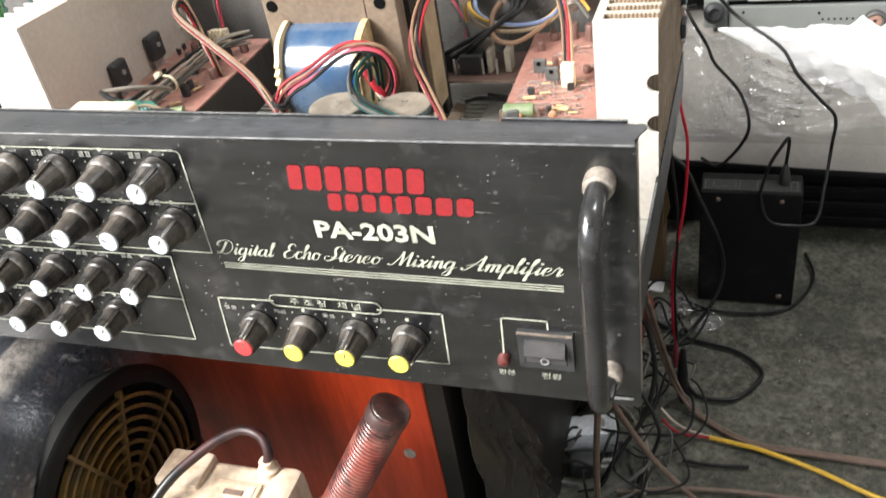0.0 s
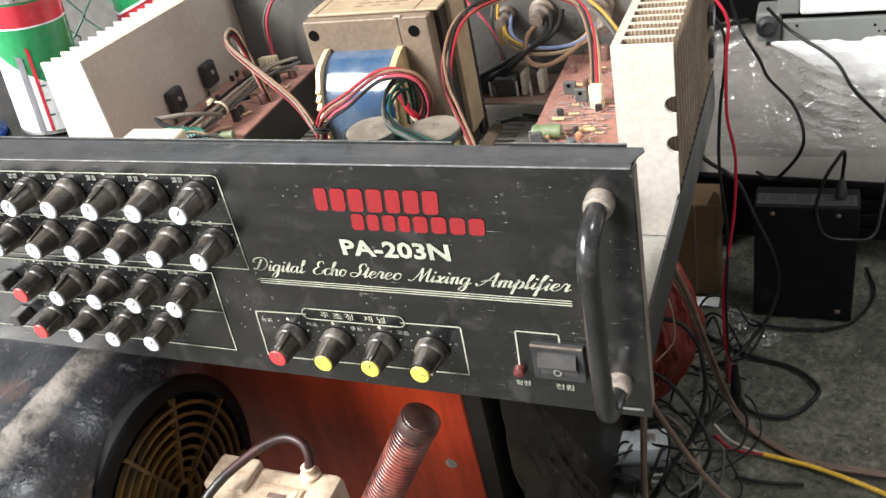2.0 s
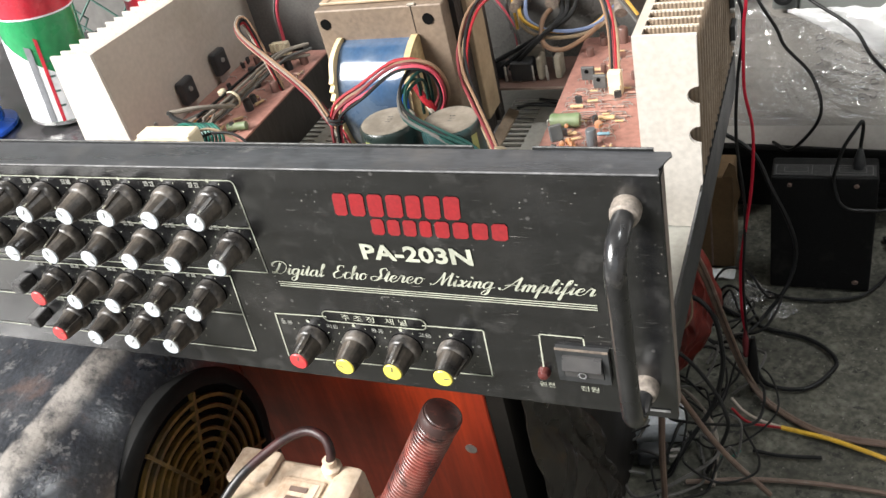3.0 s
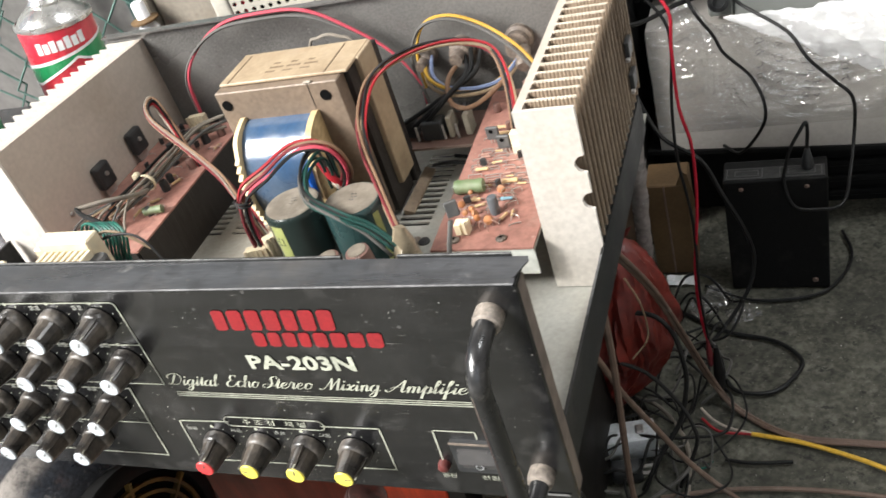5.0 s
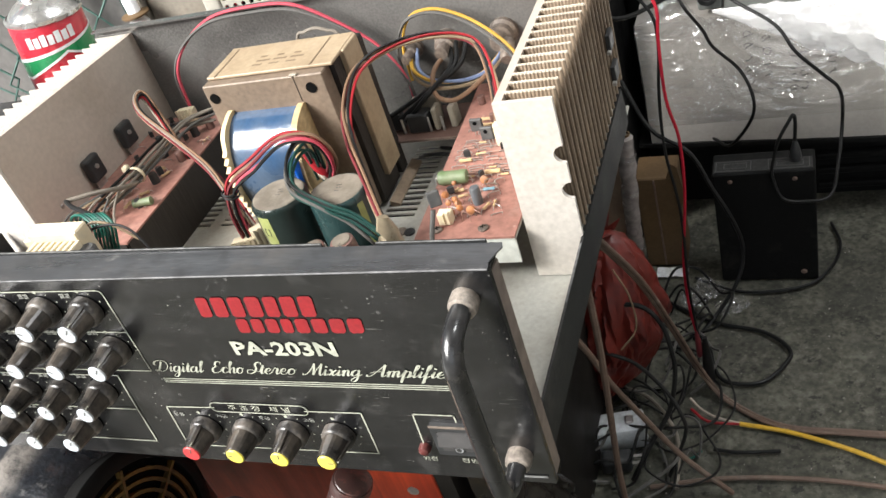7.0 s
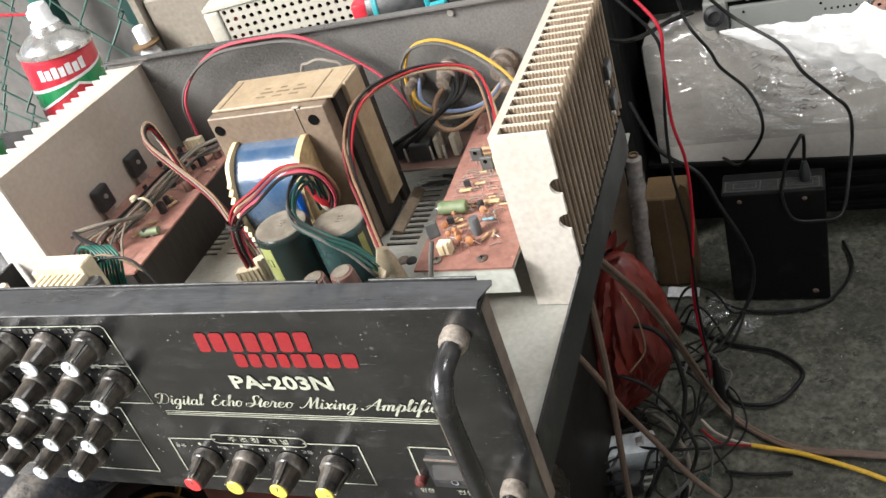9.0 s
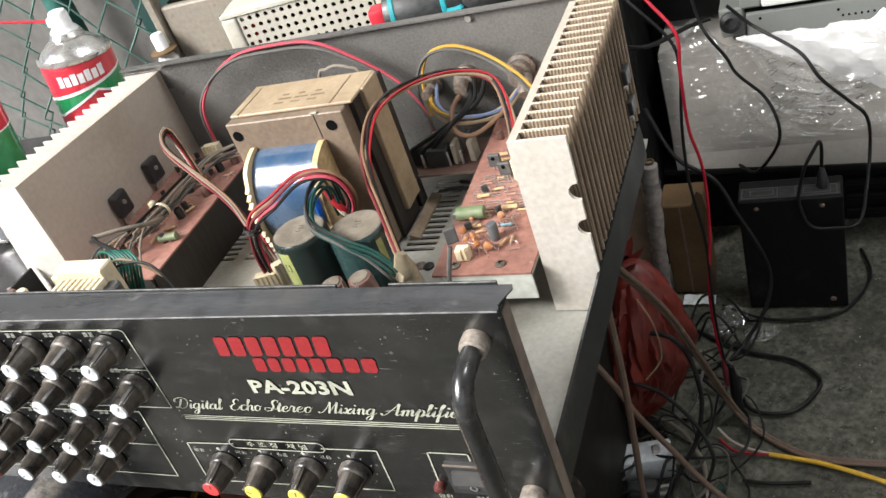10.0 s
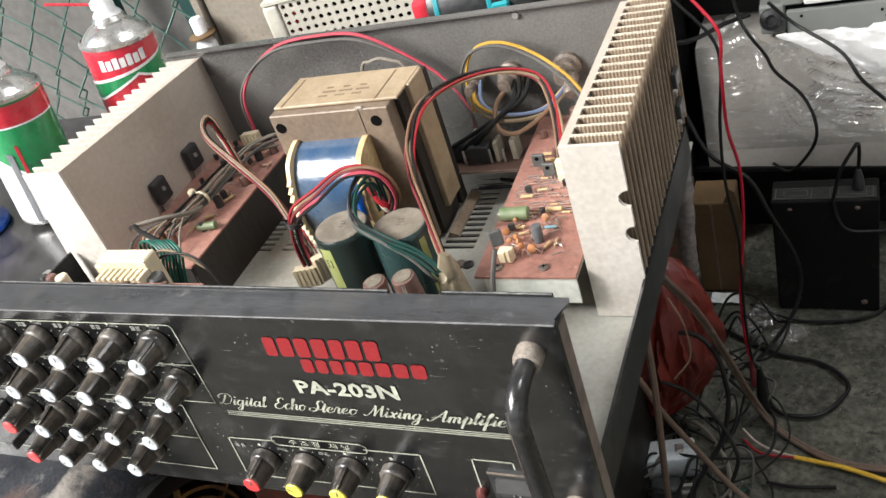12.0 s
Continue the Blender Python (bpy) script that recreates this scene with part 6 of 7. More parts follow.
# ribbed grip
top, low = Vector((-0.1475, 0.0355, -0.067)), Vector((-0.2120, 0.0120, -0.182))
d = (low - top).normalized()
tool = thing("hand_tool", (-0.232, 0.0, -0.31), "hand tool with a ribbed red-brown rubber grip standing upright", "hand tool")
prof = [(0.006, -0.001), (0.0128, 0.0), (0.0128, 0.002), (0.0128, 0.009), (0.0119, 0.0095)]
z = 0.0095
while z < 0.098:
    prof += [(0.0113, z), (0.0124, z + 0.0005), (0.0127, z + 0.0011), (0.0124, z + 0.0017), (0.0113, z + 0.0022)]
    z += 0.0029
prof += [(0.0150, z), (0.0156, z + 0.002), (0.0156, z + 0.016), (0.013, z + 0.018)]
under("end_cap", tool, lathe(B(), [(0.001, -0.0026), (0.008, -0.0021), (0.0115, -0.0008), (0.0131, 0.0018), (0.0131, 0.0085)], 28, Matrix.Translation(top) @ frame_to(d), close=False), RUBBER_RED, "smooth grip end", True)
under("grip", tool, lathe(B(), prof, 28, Matrix.Translation(top) @ frame_to(d)), RUBBER_RED, "ribbed red-brown grip", True)
under("shaft", tool, tube(B(), [low - d * 0.006, (-0.224, 0.008, -0.25), (-0.226, 0.004, -0.31)], 0.007, 12), COLLAR, "steel shaft", True)

LEAD_DARK = material("red_black_lead", (0.007, 0.006, 0.006), 0.45, 0.0, (0.085, 0.014, 0.014), 22, 0.95)
# beige unit with a lead
unit = thing("power_adapter", (-0.278, -0.005, -0.31), "dirty beige plastic adapter with a moulded plate and black lead", "adapter")
part("body", box(B(), -0.042, 0.047, -0.055, 0.046, 0.0, 0.163, 0.005, 3), BEIGE, unit, "grimy beige housing", True)
part("step", box(B(), -0.0505, -0.016, 0.018, 0.0475, 0.120, 0.168, 0.003, 2), BEIGE, unit, "raised corner", True)
part("end_lug", box(B(), 0.030, 0.052, -0.030, 0.0475, 0.110, 0.167, 0.006, 2), BEIGE, unit, "rounded end of the housing", True)
part("plate", box(B(), -0.006, 0.028, -0.030, 0.030, 0.1625, 0.1650, 0.0010, 2), BEIGE, unit, "moulded rating plate", True)
part("plate_field", box(B(), -0.003, 0.025, -0.027, 0.027, 0.1648, 0.1656, 0.0004, 1), BEIGE, unit)
for k in range(3):
    part("plate_mark", box(B(), 0.004, 0.018, 0.002 + 0.008 * k, 0.006 + 0.008 * k, 0.1655, 0.1662), RUST, unit)
part("lead_boot", lathe(B(), [(0.0075, 0), (0.0075, 0.006), (0.0050, 0.008), (0.0050, 0.013)], 12, Matrix.Translation((0.028, 0.041, 0.163))), BEIGE, unit, "beige lead boot", True)
part("lead", tube(B(), [(0.028, 0.041, 0.172), (0.030, 0.044, 0.182), (0.024, 0.049, 0.1905), (0.008, 0.049, 0.1925), (-0.013, 0.032, 0.187), (-0.036, 0.0, 0.171), (-0.062, -0.05, 0.12), (-0.07, -0.08, 0.004)], 0.0035, 10), LEAD_DARK, unit, "thick red and black lead", True)


# ---- spray cans and tape on the bench ----
def spray_can(loc, rot, label, bands, nozzle=True, straw=False):
    can = thing("spray_can", loc, label, "spray can", (0, 0, rot), "cans on the bench")
    r = 0.0335
    part("shell", lathe(B(), [(r * 0.95, 0.0415), (r, 0.0445), (r, 0.161), (r * 0.97, 0.164)], 40), bands[0], can, "printed tin shell", True)
    for z0, z1, mt, lab in bands[1]:
        part("printed_band", lathe(B(), [(r + 0.0003, z0), (r + 0.0003, z1)], 40, close=False), mt, can, lab, True)
    part("foot_ring", lathe(B(), [(r * 0.95, 0.0415), (r * 1.02, 0.0425), (r * 1.02, 0.0450), (r, 0.0455)], 40, close=False), TIN_METAL, can, "dull rolled foot ring", True)
    part("seam", lathe(B(), [(r * 0.97, 0.162), (r * 1.03, 0.1635), (r * 1.03, 0.1665), (r * 0.96, 0.168)], 40, close=False), TIN_METAL, can, "rolled seam", True)
    part("dome", lathe(B(), [(r * 0.97, 0.166), (r * 0.85, 0.171), (r * 0.62, 0.177), (r * 0.45, 0.180), (r * 0.45, 0.183), (r * 0.36, 0.184)], 32), TIN_METAL if nozzle else TIN_WHITE, can, "bare metal dome", True)
    part("valve_ring", lathe(B(), [(r * 0.46, 0.179), (r * 0.48, 0.182), (r * 0.40, 0.186)], 24), TIN_METAL, can, smooth=True)
    bm = lathe(B(), [(0.0130, 0.180), (0.0130, 0.187), (0.0095, 0.191), (0.0085, 0.203), (0.0070, 0.205)], 20)
    box(bm, -0.004, 0.004, -0.0115, -0.006, 0.192, 0.200, 0.001, 1)
    noz = part("nozzle", bm, TIN_WHITE, can, "white plastic nozzle", True)
    if straw:
        part("straw", cyl(B(), (0, -0.008, 0.1965), (0, -0.050, 0.2060), 0.0014, None, 8), TIN_RED, noz, "thin red straw")
    # leaning a little against its neighbour
    can.matrix_world = Matrix.Translation((*loc[:2], loc[2] + 0.004)) @ Matrix.Rotation(radians(7), 4, Vector((-0.52, 0.85, 0))) @ Matrix.Rotation(radians(rot), 4, "Z")
    return can


c1 = spray_can((-0.534, 0.354, BENCH_Z), 300, "red, green and white spray can with a red straw", (TIN_RED, [(0.0465, 0.07, TIN_GREEN, "green lower band")]), True, True)
# a green sweep between two white lines, climbing round the shell
rise = lambda u: 0.130 + 0.019 * u
dip = lambda u: 0.116 + 0.020 * max(0.0, 1 - abs(u - 0.55) / 0.42)
for name, lo_, hi_, mt, rr in (("green_sweep", dip, rise, TIN_GREEN, 0.0339), ("white_line", lambda u: rise(u) - 0.0012, lambda u: rise(u) + 0.0022 - 0.0012 * u, TIN_WHITE, 0.0341), ("white_line", lambda u: dip(u) - 0.0014, lambda u: dip(u) + 0.0010, TIN_WHITE, 0.0341)):
    bm = B()
    rows_ = []
    for k in range(41):
        u = k / 40
        a = radians(-73 + 180 * u)
        rows_.append([bm.verts.new((rr * math.cos(a), rr * math.sin(a), z)) for z in (lo_(u), hi_(u))])
    for p, q_ in zip(rows_, rows_[1:]):
        bm.faces.new((p[0], q_[0], q_[1], p[1]))
    part(name, bm, mt, c1, name.replace("_", " ") + " printed on the shell", True)
# plain white shapes for the brand word and the slanting fields
for k in range(7):
    a = radians(-28 + 11 * k)
    r = 0.0341
    bm = B()
    h = 0.009 if k % 2 else 0.0105
    vs = [bm.verts.new((r * math.cos(t), r * math.sin(t), z)) for t, z in ((a, 0.1440 + 0.0004 * k), (a + 0.15, 0.1444 + 0.0004 * k), (a + 0.15, 0.1444 + h + 0.0004 * k), (a, 0.1440 + h + 0.0004 * k))]
    bm.faces.new(vs)
    part("brand_shape", bm, TIN_WHITE, c1, "plain white shape of the brand mark")
for k in range(3):
    a = radians(-14 + 20 * k)
    bm = B()
    vs = [bm.verts.new((0.0342 * math.cos(t), 0.0342 * math.sin(t), z)) for t, z in ((a, 0.085), (a + 0.22, 0.085), (a + 0.22, 0.110), (a, 0.110))]
    bm.faces.new(vs)
    part("brand_shape", bm, TIN_WHITE, c1, "plain white shape of the brand mark")
c2 = spray_can((-0.602, 0.266, BENCH_Z), 40, "green spray can with a red shoulder band", (TIN_GREEN, [(0.142, 0.161, TIN_RED, "red shoulder band"), (0.1405, 0.142, TIN_WHITE, "white line")]))
for k in range(4):
    bm = B()
    for j in range(3):
        a = radians(-95 + 14 * j)
        zz = 0.060 + 0.014 * k
        bm.faces.new([bm.verts.new((0.0341 * math.cos(t), 0.0341 * math.sin(t), z)) for t, z in ((a, zz), (a + 0.17, zz), (a + 0.17, zz + 0.002), (a, zz + 0.002))])
    part("small_print", bm, FENCE, c2, "lines of print too small to read")
# pale field down the shell with a red and a grey stripe
for name, a0, a1, top0, top1, out, mt in (("pale_field", -180, -78, 0.130, 0.090, 0.00045, TIN_WHITE), ("red_stripe", -98, -93, 0.125, 0.123, 0.0007, TIN_RED), ("grey_stripe", -116, -106, 0.118, 0.116, 0.0007, STRIPE_GREY)):
    bm, n = B(), 16
    for k in range(n):
        u, w = k / n, (k + 1) / n
        a, b = radians(a0 + (a1 - a0) * u), radians(a0 + (a1 - a0) * w)
        rr = 0.0335 + out
        bm.faces.new([bm.verts.new((rr * math.cos(q), rr * math.sin(q), z)) for q, z in ((a, 0.046), (b, 0.046), (b, top0 + (top1 - top0) * w), (a, top0 + (top1 - top0) * u))])
    part(name, bm, mt, c2, name.replace("_", " ") + " down the shell", True)
deck = thing("flat_case", (-0.64, 0.31, BENCH_Z), "low flat case with a glossy black top, lying on the bench", "case")
under("body", deck, box(B(), -0.86, -0.4795, 0.10, 0.46, BENCH_Z, 0.0115, 0.004, 2), GLOSS_BLACK)
for k, (x, y, mt) in enumerate(((-0.521, 0.168, TIN), (-0.512, 0.169, COLLAR), (-0.503, 0.168, TIN_WHITE), (-0.497, 0.169, TIN_WHITE), (-0.486, 0.168, CHIP))):
    nut = thing("loose_screw", (x, y, 0.0115), "small loose screw head lying on the flat case", "screw", (0, 0, 40 * k), "loose screws")
    part("head", lathe(B(), [(0.0045, 0), (0.0052, 0.002), (0.0040, 0.0045), (0.0015, 0.005)], 10), mt, nut, smooth=True)
tape = thing("tape_roll", (-0.684, 0.230, 0.0115), "roll of bright blue plastic tape on the flat case", "tape roll")
part("reel", lathe(B(), [(0.038, 0), (0.040, 0.002), (0.040, 0.005), (0.030, 0.009), (0.030, 0.022), (0.034, 0.026), (0.033, 0.030), (0.016, 0.030), (0.016, 0)], 36, close=False), BLUE_PL, tape, "blue plastic reel", True)


# ---- old supply unit, beige case and drill behind the amplifier ----
def perforated(bm, x0, z0, nx, nz, p, r, y):
    """A plate of square cells with round holes through it."""
    seg = 8
    for i in range(nx):
        for j in range(nz):
            cx, cz = x0 + p * (i + 0.5), z0 + p * (j + 0.5)
            sq = [(-1, -1), (0, -1), (1, -1), (1, 0), (1, 1), (0, 1), (-1, 1), (-1, 0)]
            o = [bm.verts.new((cx + a * p / 2, y, cz + b * p / 2)) for a, b in sq]
            q = [bm.verts.new((cx + r * a / math.hypot(a, b), y, cz + r * b / math.hypot(a, b))) for a, b in sq]
            w = [bm.verts.new((v.co.x, y + 0.002, v.co.z)) for v in q]
            for k in range(seg):
                bm.faces.new((o[k], o[(k + 1) % seg], q[(k + 1) % seg], q[k]))
                bm.faces.new((q[k], q[(k + 1) % seg], w[(k + 1) % seg], w[k]))
    bmesh.ops.remove_doubles(bm, verts=bm.verts, dist=0.00002)
    return bm


psu = thing("power_supply", (-0.345, 0.485, BENCH_Z), "old pale metal power supply with a perforated rounded end", "power supply", (0, 0, 12))
# local: width 0.17, face looks along -y
part("mesh_plate", perforated(B(), -0.066, 0.030, 16, 12, 0.00868, 0.0024, 0.0), CASE_BEIGE, psu, "pale perforated plate")
bm = B()
for b6 in ((-0.084, -0.0661, -0.002, 0.012, 0.0, 0.1343), (0.0730, 0.084, 0.0, 0.012, 0.0, 0.1343), (-0.066, 0.0729, 0.0, 0.012, 0.0, 0.030), (-0.084, 0.084, -0.002, 0.012, 0.1345, 0.139)):
    box(bm, *b6, 0.004, 3)
part("rim", bm, CASE_BEIGE, psu, "rounded cream rim with chipped paint", True)
part("inside", box(B(), -0.080, 0.080, 0.013, 0.058, 0.0, 0.130), VOID, psu, "dark inside")
part("lid", box(B(), -0.084, 0.084, 0.0125, 0.062, 0.1305, 0.1385, 0.002, 1), CASE_BEIGE, psu, "pale lid")
part("red_part", box(B(), -0.062, -0.048, 0.004, 0.009, 0.095, 0.126), TIN_RED, psu, "red wiring showing through the holes")
CASE_H = 0.133
old = thing("metal_case", (-0.33, 0.665, BENCH_Z), "large stained beige metal case", "metal case", (0, 0, 4))
part("body", box(B(), -0.238, 0.085, -0.10, 0.012, 0.0, CASE_H, 0.003, 2), CASE_STAINED, old, "grey-brown stained sheet metal with rusty edges")
# a black sheet laid on top paints the shaded inside
part("open_top", box(B(), -0.230, 0.078, -0.093, 0.006, CASE_H + 0.0005, CASE_H + 0.0025), VOID, old, "black sheet for the shade in the case's open top")
part("edge_strip", box(B(), -0.2515, -0.2395, -0.106, -0.09, 0.0, 0.26, 0.002, 1), CASE_STAINED, old, "tall bent edge strip")
jar = thing("small_pot", (-0.566, 0.530, BENCH_Z), "small white plastic pot with a brown collar", "pot")
part("pot", lathe(B(), [(0.010, 0), (0.012, 0.004), (0.012, 0.080), (0.0075, 0.090), (0.0075, 0.110), (0.006, 0.112)], 24), TIN_WHITE, jar, smooth=True)
part("card_collar", lathe(B(), [(0.0078, 0.0915), (0.016, 0.090), (0.016, 0.092), (0.0078, 0.094)], 20, close=False), CARD, jar, "brown cardboard collar")

drill = thing("cordless_drill", (-0.190, 0.457, BENCH_Z), "dark grey and teal cordless drill with a red button", "drill", (0, 0, 12))
part("battery", box(B(), -0.055, 0.030, -0.030, 0.030, 0.0, 0.040, 0.006, 2), CHIP, drill, "black battery block", True)
part("grip", box(B(), -0.032, 0.002, -0.014, 0.014, 0.038, 0.095, 0.008, 3), CHIP, drill, "black rubber grip", True)
mdx = Matrix.Translation((-0.045, 0, 0.118)) @ frame_to((1, 0, 0))
part("motor_body", lathe(B(), [(0.012, -0.004), (0.024, 0.0), (0.0265, 0.01), (0.0265, 0.065), (0.022, 0.072)], 24, mdx), CHIP, drill, "dark grey motor housing", True)
part("gear_case", lathe(B(), [(0.023, 0.070), (0.025, 0.074), (0.025, 0.10), (0.020, 0.108), (0.018, 0.110), (0.018, 0.145), (0.011, 0.155), (0.004, 0.158)], 24, mdx), CHIP, drill, "black gear case and chuck", True)
for z0 in (0.006, 0.052):
    part("housing_band", lathe(B(), [(0.0267, z0), (0.0275, z0 + 0.001), (0.0275, z0 + 0.004), (0.0267, z0 + 0.005)], 24, mdx, close=False), DRILL_TEAL, drill, "bright teal trim", True)
part("trim_plate", box(B(), -0.030, -0.012, -0.0285, -0.022, 0.098, 0.104, 0.001, 1), DRILL_TEAL, drill, "bright teal trim")
part("selector", box(B(), 0.010, 0.026, -0.029, -0.018, 0.100, 0.120, 0.002, 1), DRILL_TEAL, drill, "teal selector lug")
part("button", box(B(), -0.062, -0.046, -0.014, 0.006, 0.108, 0.130, 0.004, 2), TIN_RED, drill, "red button", True)

# ---- chain-link fence ----
fence = thing("chain_link_fence", (-1.1, 0.72, FLOOR_Z), "green chain-link fence on teal posts in front of the grey wall", "fence")
bm = B()
FX0, FX1, FZ0, FZ1, q = -1.95, -0.50, -0.72, 0.75, 0.035
rf = random.Random(5)
nw = int((FX1 - FX0) / q)
nz = int((FZ1 - FZ0) / (q * 1.05))
for k in range(nw):
    pts = []
    for j in range(nz + 1):
        s = (j + k) % 2
        sag = 0.022 * noise.noise(Vector((k * 0.35, j * 0.3, 2.0)))
        pts.append((FX0 + q * k + s * q * 0.97 + sag + rf.uniform(-0.003, 0.003), 0.72 + (0.004 if s else -0.004), FZ0 + (FZ1 - FZ0) * j / nz + 0.4 * sag))
    tube(bm, pts, 0.0019, 5, 2)
under("wire_mesh", fence, bm, FENCE, "woven green wire")
for x in (-1.90, -0.905, -0.66):
    under("post", fence, cyl(B(), (x, 0.742, FLOOR_Z), (x + 0.02, 0.742, 0.8), 0.019, None, 16), TEAL, "teal painted post", True)
under("rail", fence, cyl(B(), (-1.95, 0.742, 0.74), (-0.6, 0.742, 0.74), 0.015, None, 12), TEAL, "teal painted rail", True)
tagged(part("wall_partition", box(B(), -2.29, -0.60, 0.80, 0.86, FLOOR_Z, 1.1), PARTITION), "low grey rendered partition behind the fence", "wall", kind="structure")
sheet = thing("teal_sheet", (-0.70, 0.77, FLOOR_Z), "teal painted sheet standing behind the fence", "sheet")
under("sheet", sheet, box(B(), -0.80, -0.60, 0.775, 0.79, FLOOR_Z, 0.55, 0.002, 1), TEAL_DARK)

# ---- right side: black box, rack, wrapped foam and white appliance ----
bb = thing("black_power_box", (0.055, 1.01, FLOOR_Z), "black box with a small printed plate and a plug on top", "power box")
under("body", bb, box(B(), -0.022, 0.130, 0.934, 0.992, FLOOR_Z, -0.4975, 0.003, 2), BLACK_BOARD, "plain black casing")
under("plate", bb, box(B(), -0.019, 0.126, 0.938, 0.969, -0.4975, -0.4960), EPOXY_DARK, "dark printed plate")
bm = B()
for a, b in ((-0.016, 0.036), (-0.004, 0.030), (0.062, 0.121), (0.074, 0.112)):
    inset = 0.006 if b - a < 0.05 else 0.0
    for y in (0.9405 + inset, 0.9655 - inset):
        box(bm, a, b, y, y + 0.0012, -0.4960, -0.4954)
    for x in (a, b):
        box(bm, x, x + 0.0012, 0.9407 + inset, 0.9667 - inset, -0.4960, -0.4952)
under("plate_frame", bb, bm, EPOXY, "thin pale frame lines")
for x in (0.005, 0.100):
    under("screw", bb, lathe(B(), [(0.004, 0), (0.002, 0.0015)], 10, Matrix.Translation((x, 0.934, -0.512)) @ frame_to((0, -1, 0))), RUST)
under("screw", bb, lathe(B(), [(0.005, 0), (0.003, 0.002)], 10, Matrix.Translation((0.108, 0.934, -0.702)) @ frame_to((0, -1, 0))), RUST, "brown screw")
plug = thing("power_plug", (0.102, 0.962, -0.4960), "black plug in the top of the black box", "plug")
part("body", lathe(B(), [(0.008, 0), (0.009, 0.008), (0.007, 0.020), (0.0035, 0.034)], 14), CHIP, plug, smooth=True)

rack = thing("black_rack", (0.45, 1.36, FLOOR_Z), "low black equipment rack beneath the foam block", "rack")
# the rack sags along its length
sag = lambda x: 0.003 + 0.054 * (x + 0.138)
for name, b6 in (("body", (-0.155, 1.20, 1.17, 1.62, FLOOR_Z, -0.545)), ("top_board", (-0.16, 1.21, 1.10, 1.63, -0.5445, -0.537))):
    bm = box(B(), *b6)
    for v in bm.verts:
        if v.co.z > -0.6:
            v.co.z -= sag(v.co.x)
    under(name, rack, bm, BLACK_BOARD)
for z in (-0.70, -0.668, -0.636):
    under("bar", rack, box(B(), 0.135, 1.19, 1.155, 1.168, z, z + 0.012, 0.002, 1), BLACK_BOARD, "dark horizontal bar")


def foam_block():
    bm = B()
    bmesh.ops.create_cube(bm, size=1)
    bmesh.ops.subdivide_edges(bm, edges=bm.edges, cuts=14, use_grid_fill=True)
    for v in bm.verts:
        p = Vector((-0.136 + (v.co.x + 0.5) * 1.19, 1.105 + (v.co.y + 0.5) * 0.42, -0.5365 + (v.co.z + 0.5) * 0.225))
        n = noise.noise(p * 9)
        p += Vector((0.3, 1, 0.6 if v.co.z > -0.49 else 0)) * 0.004 * n
        # its foot follows the sagging rack
        p.z -= sag(p.x) * (0.5 - v.co.z)
        v.co = p
    return bm


foam = thing("foam_block", (0.45, 1.3, -0.537), "long white polystyrene block wrapped in crinkled clear plastic", "foam block")
under("block", foam, foam_block(), FOAM, "white polystyrene with faint writing", True)


def wrap():
    """The crinkled film over the block's front, slack and leaning back along its upper edge."""
    bm = B()
    nx, nt = 300, 90
    grid = []
    for i in range(nx + 1):
        col = []
        for j in range(nt + 1):
            x = -0.135 + 1.15 * i / nx
            t = min(max(x / 0.25, 0), 1)
            top = -0.306 + 0.010 * t * t * (3 - 2 * t) + 0.010 * noise.noise(Vector((x * 20, 0, 4.0))) + 0.06 * math.exp(-(((x + 0.07) / 0.03) ** 2))
            s = j / nt * (top + 0.500)
            u = j / nt
            # slack grows to the far end and leans back near the top
            slack = min(max((x - 0.02) / 0.3, 0), 1)
            lean = 0.050 * slack * (math.sin(math.pi * 0.5 * min(u / 0.72, 1.0)) if u < 0.72 else math.cos(math.pi * 0.5 * (u - 0.72) / 0.28) ** 0.8)
            big = noise.noise(Vector((x * 14, s * 26, 3.0)))
            # creases fall steeply from the near upper corner and sweep up along the block
            v_ = s - 0.40 * x - 0.15 * math.exp(-max(x, -0.05) / 0.06)
            fold = abs(noise.noise(Vector((x * 9, v_ * 62, 8.0))))
            fine = abs(noise.noise(Vector((x * 34, v_ * 150, 5.0))))
            edge = min(1.0, 4 * u) * min(1.0, max(0.06, (x + 0.085 + 0.10 * (u - 0.4)) / 0.05))
            p = Vector((x, 1.096 - (0.004 + lean + edge * (0.005 * big + 0.024 * fold + 0.0045 * fine)), -0.500 + s))
            col.append(bm.verts.new(p))
        grid.append(col)
    for i in range(nx):
        for j in range(nt):
            bm.faces.new((grid[i][j], grid[i + 1][j], grid[i + 1][j + 1], grid[i][j + 1]))
    return bm


under("plastic_wrap", foam, wrap(), FILM, "crinkled clear plastic film", True).visible_shadow = False


def bunch():
    """Film gathered into a thick soft ridge under the appliance's edge."""
    bm = B()
    nx, nk = 220, 26
    rings = []
    for i in range(nx + 1):
        x = -0.01 + 1.02 * i / nx
        grow = min(max((x + 0.01) / 0.36, 0.0), 1.2)
        ring = []
        for k in range(nk):
            a = 2 * math.pi * k / nk
            c = Vector((x * 34 + 2 * math.sin(a), 3 * math.sin(a) + x * 20, 3 * math.cos(a)))
            r = (0.001 + 0.066 * grow) * (1 + 0.35 * noise.noise(c)) + (0.001 + 0.006 * grow) * abs(noise.noise(c * 2.7))
            ring.append(bm.verts.new((x, 1.080 - 0.020 * grow + 0.62 * r * math.cos(a), -0.290 - 0.088 * grow + 1.40 * r * math.sin(a))))
        rings.append(ring)
    for a, b in zip(rings, rings[1:]):
        for k in range(nk):
            bm.faces.new((a[k], a[(k + 1) % nk], b[(k + 1) % nk], b[k]))
    return bm


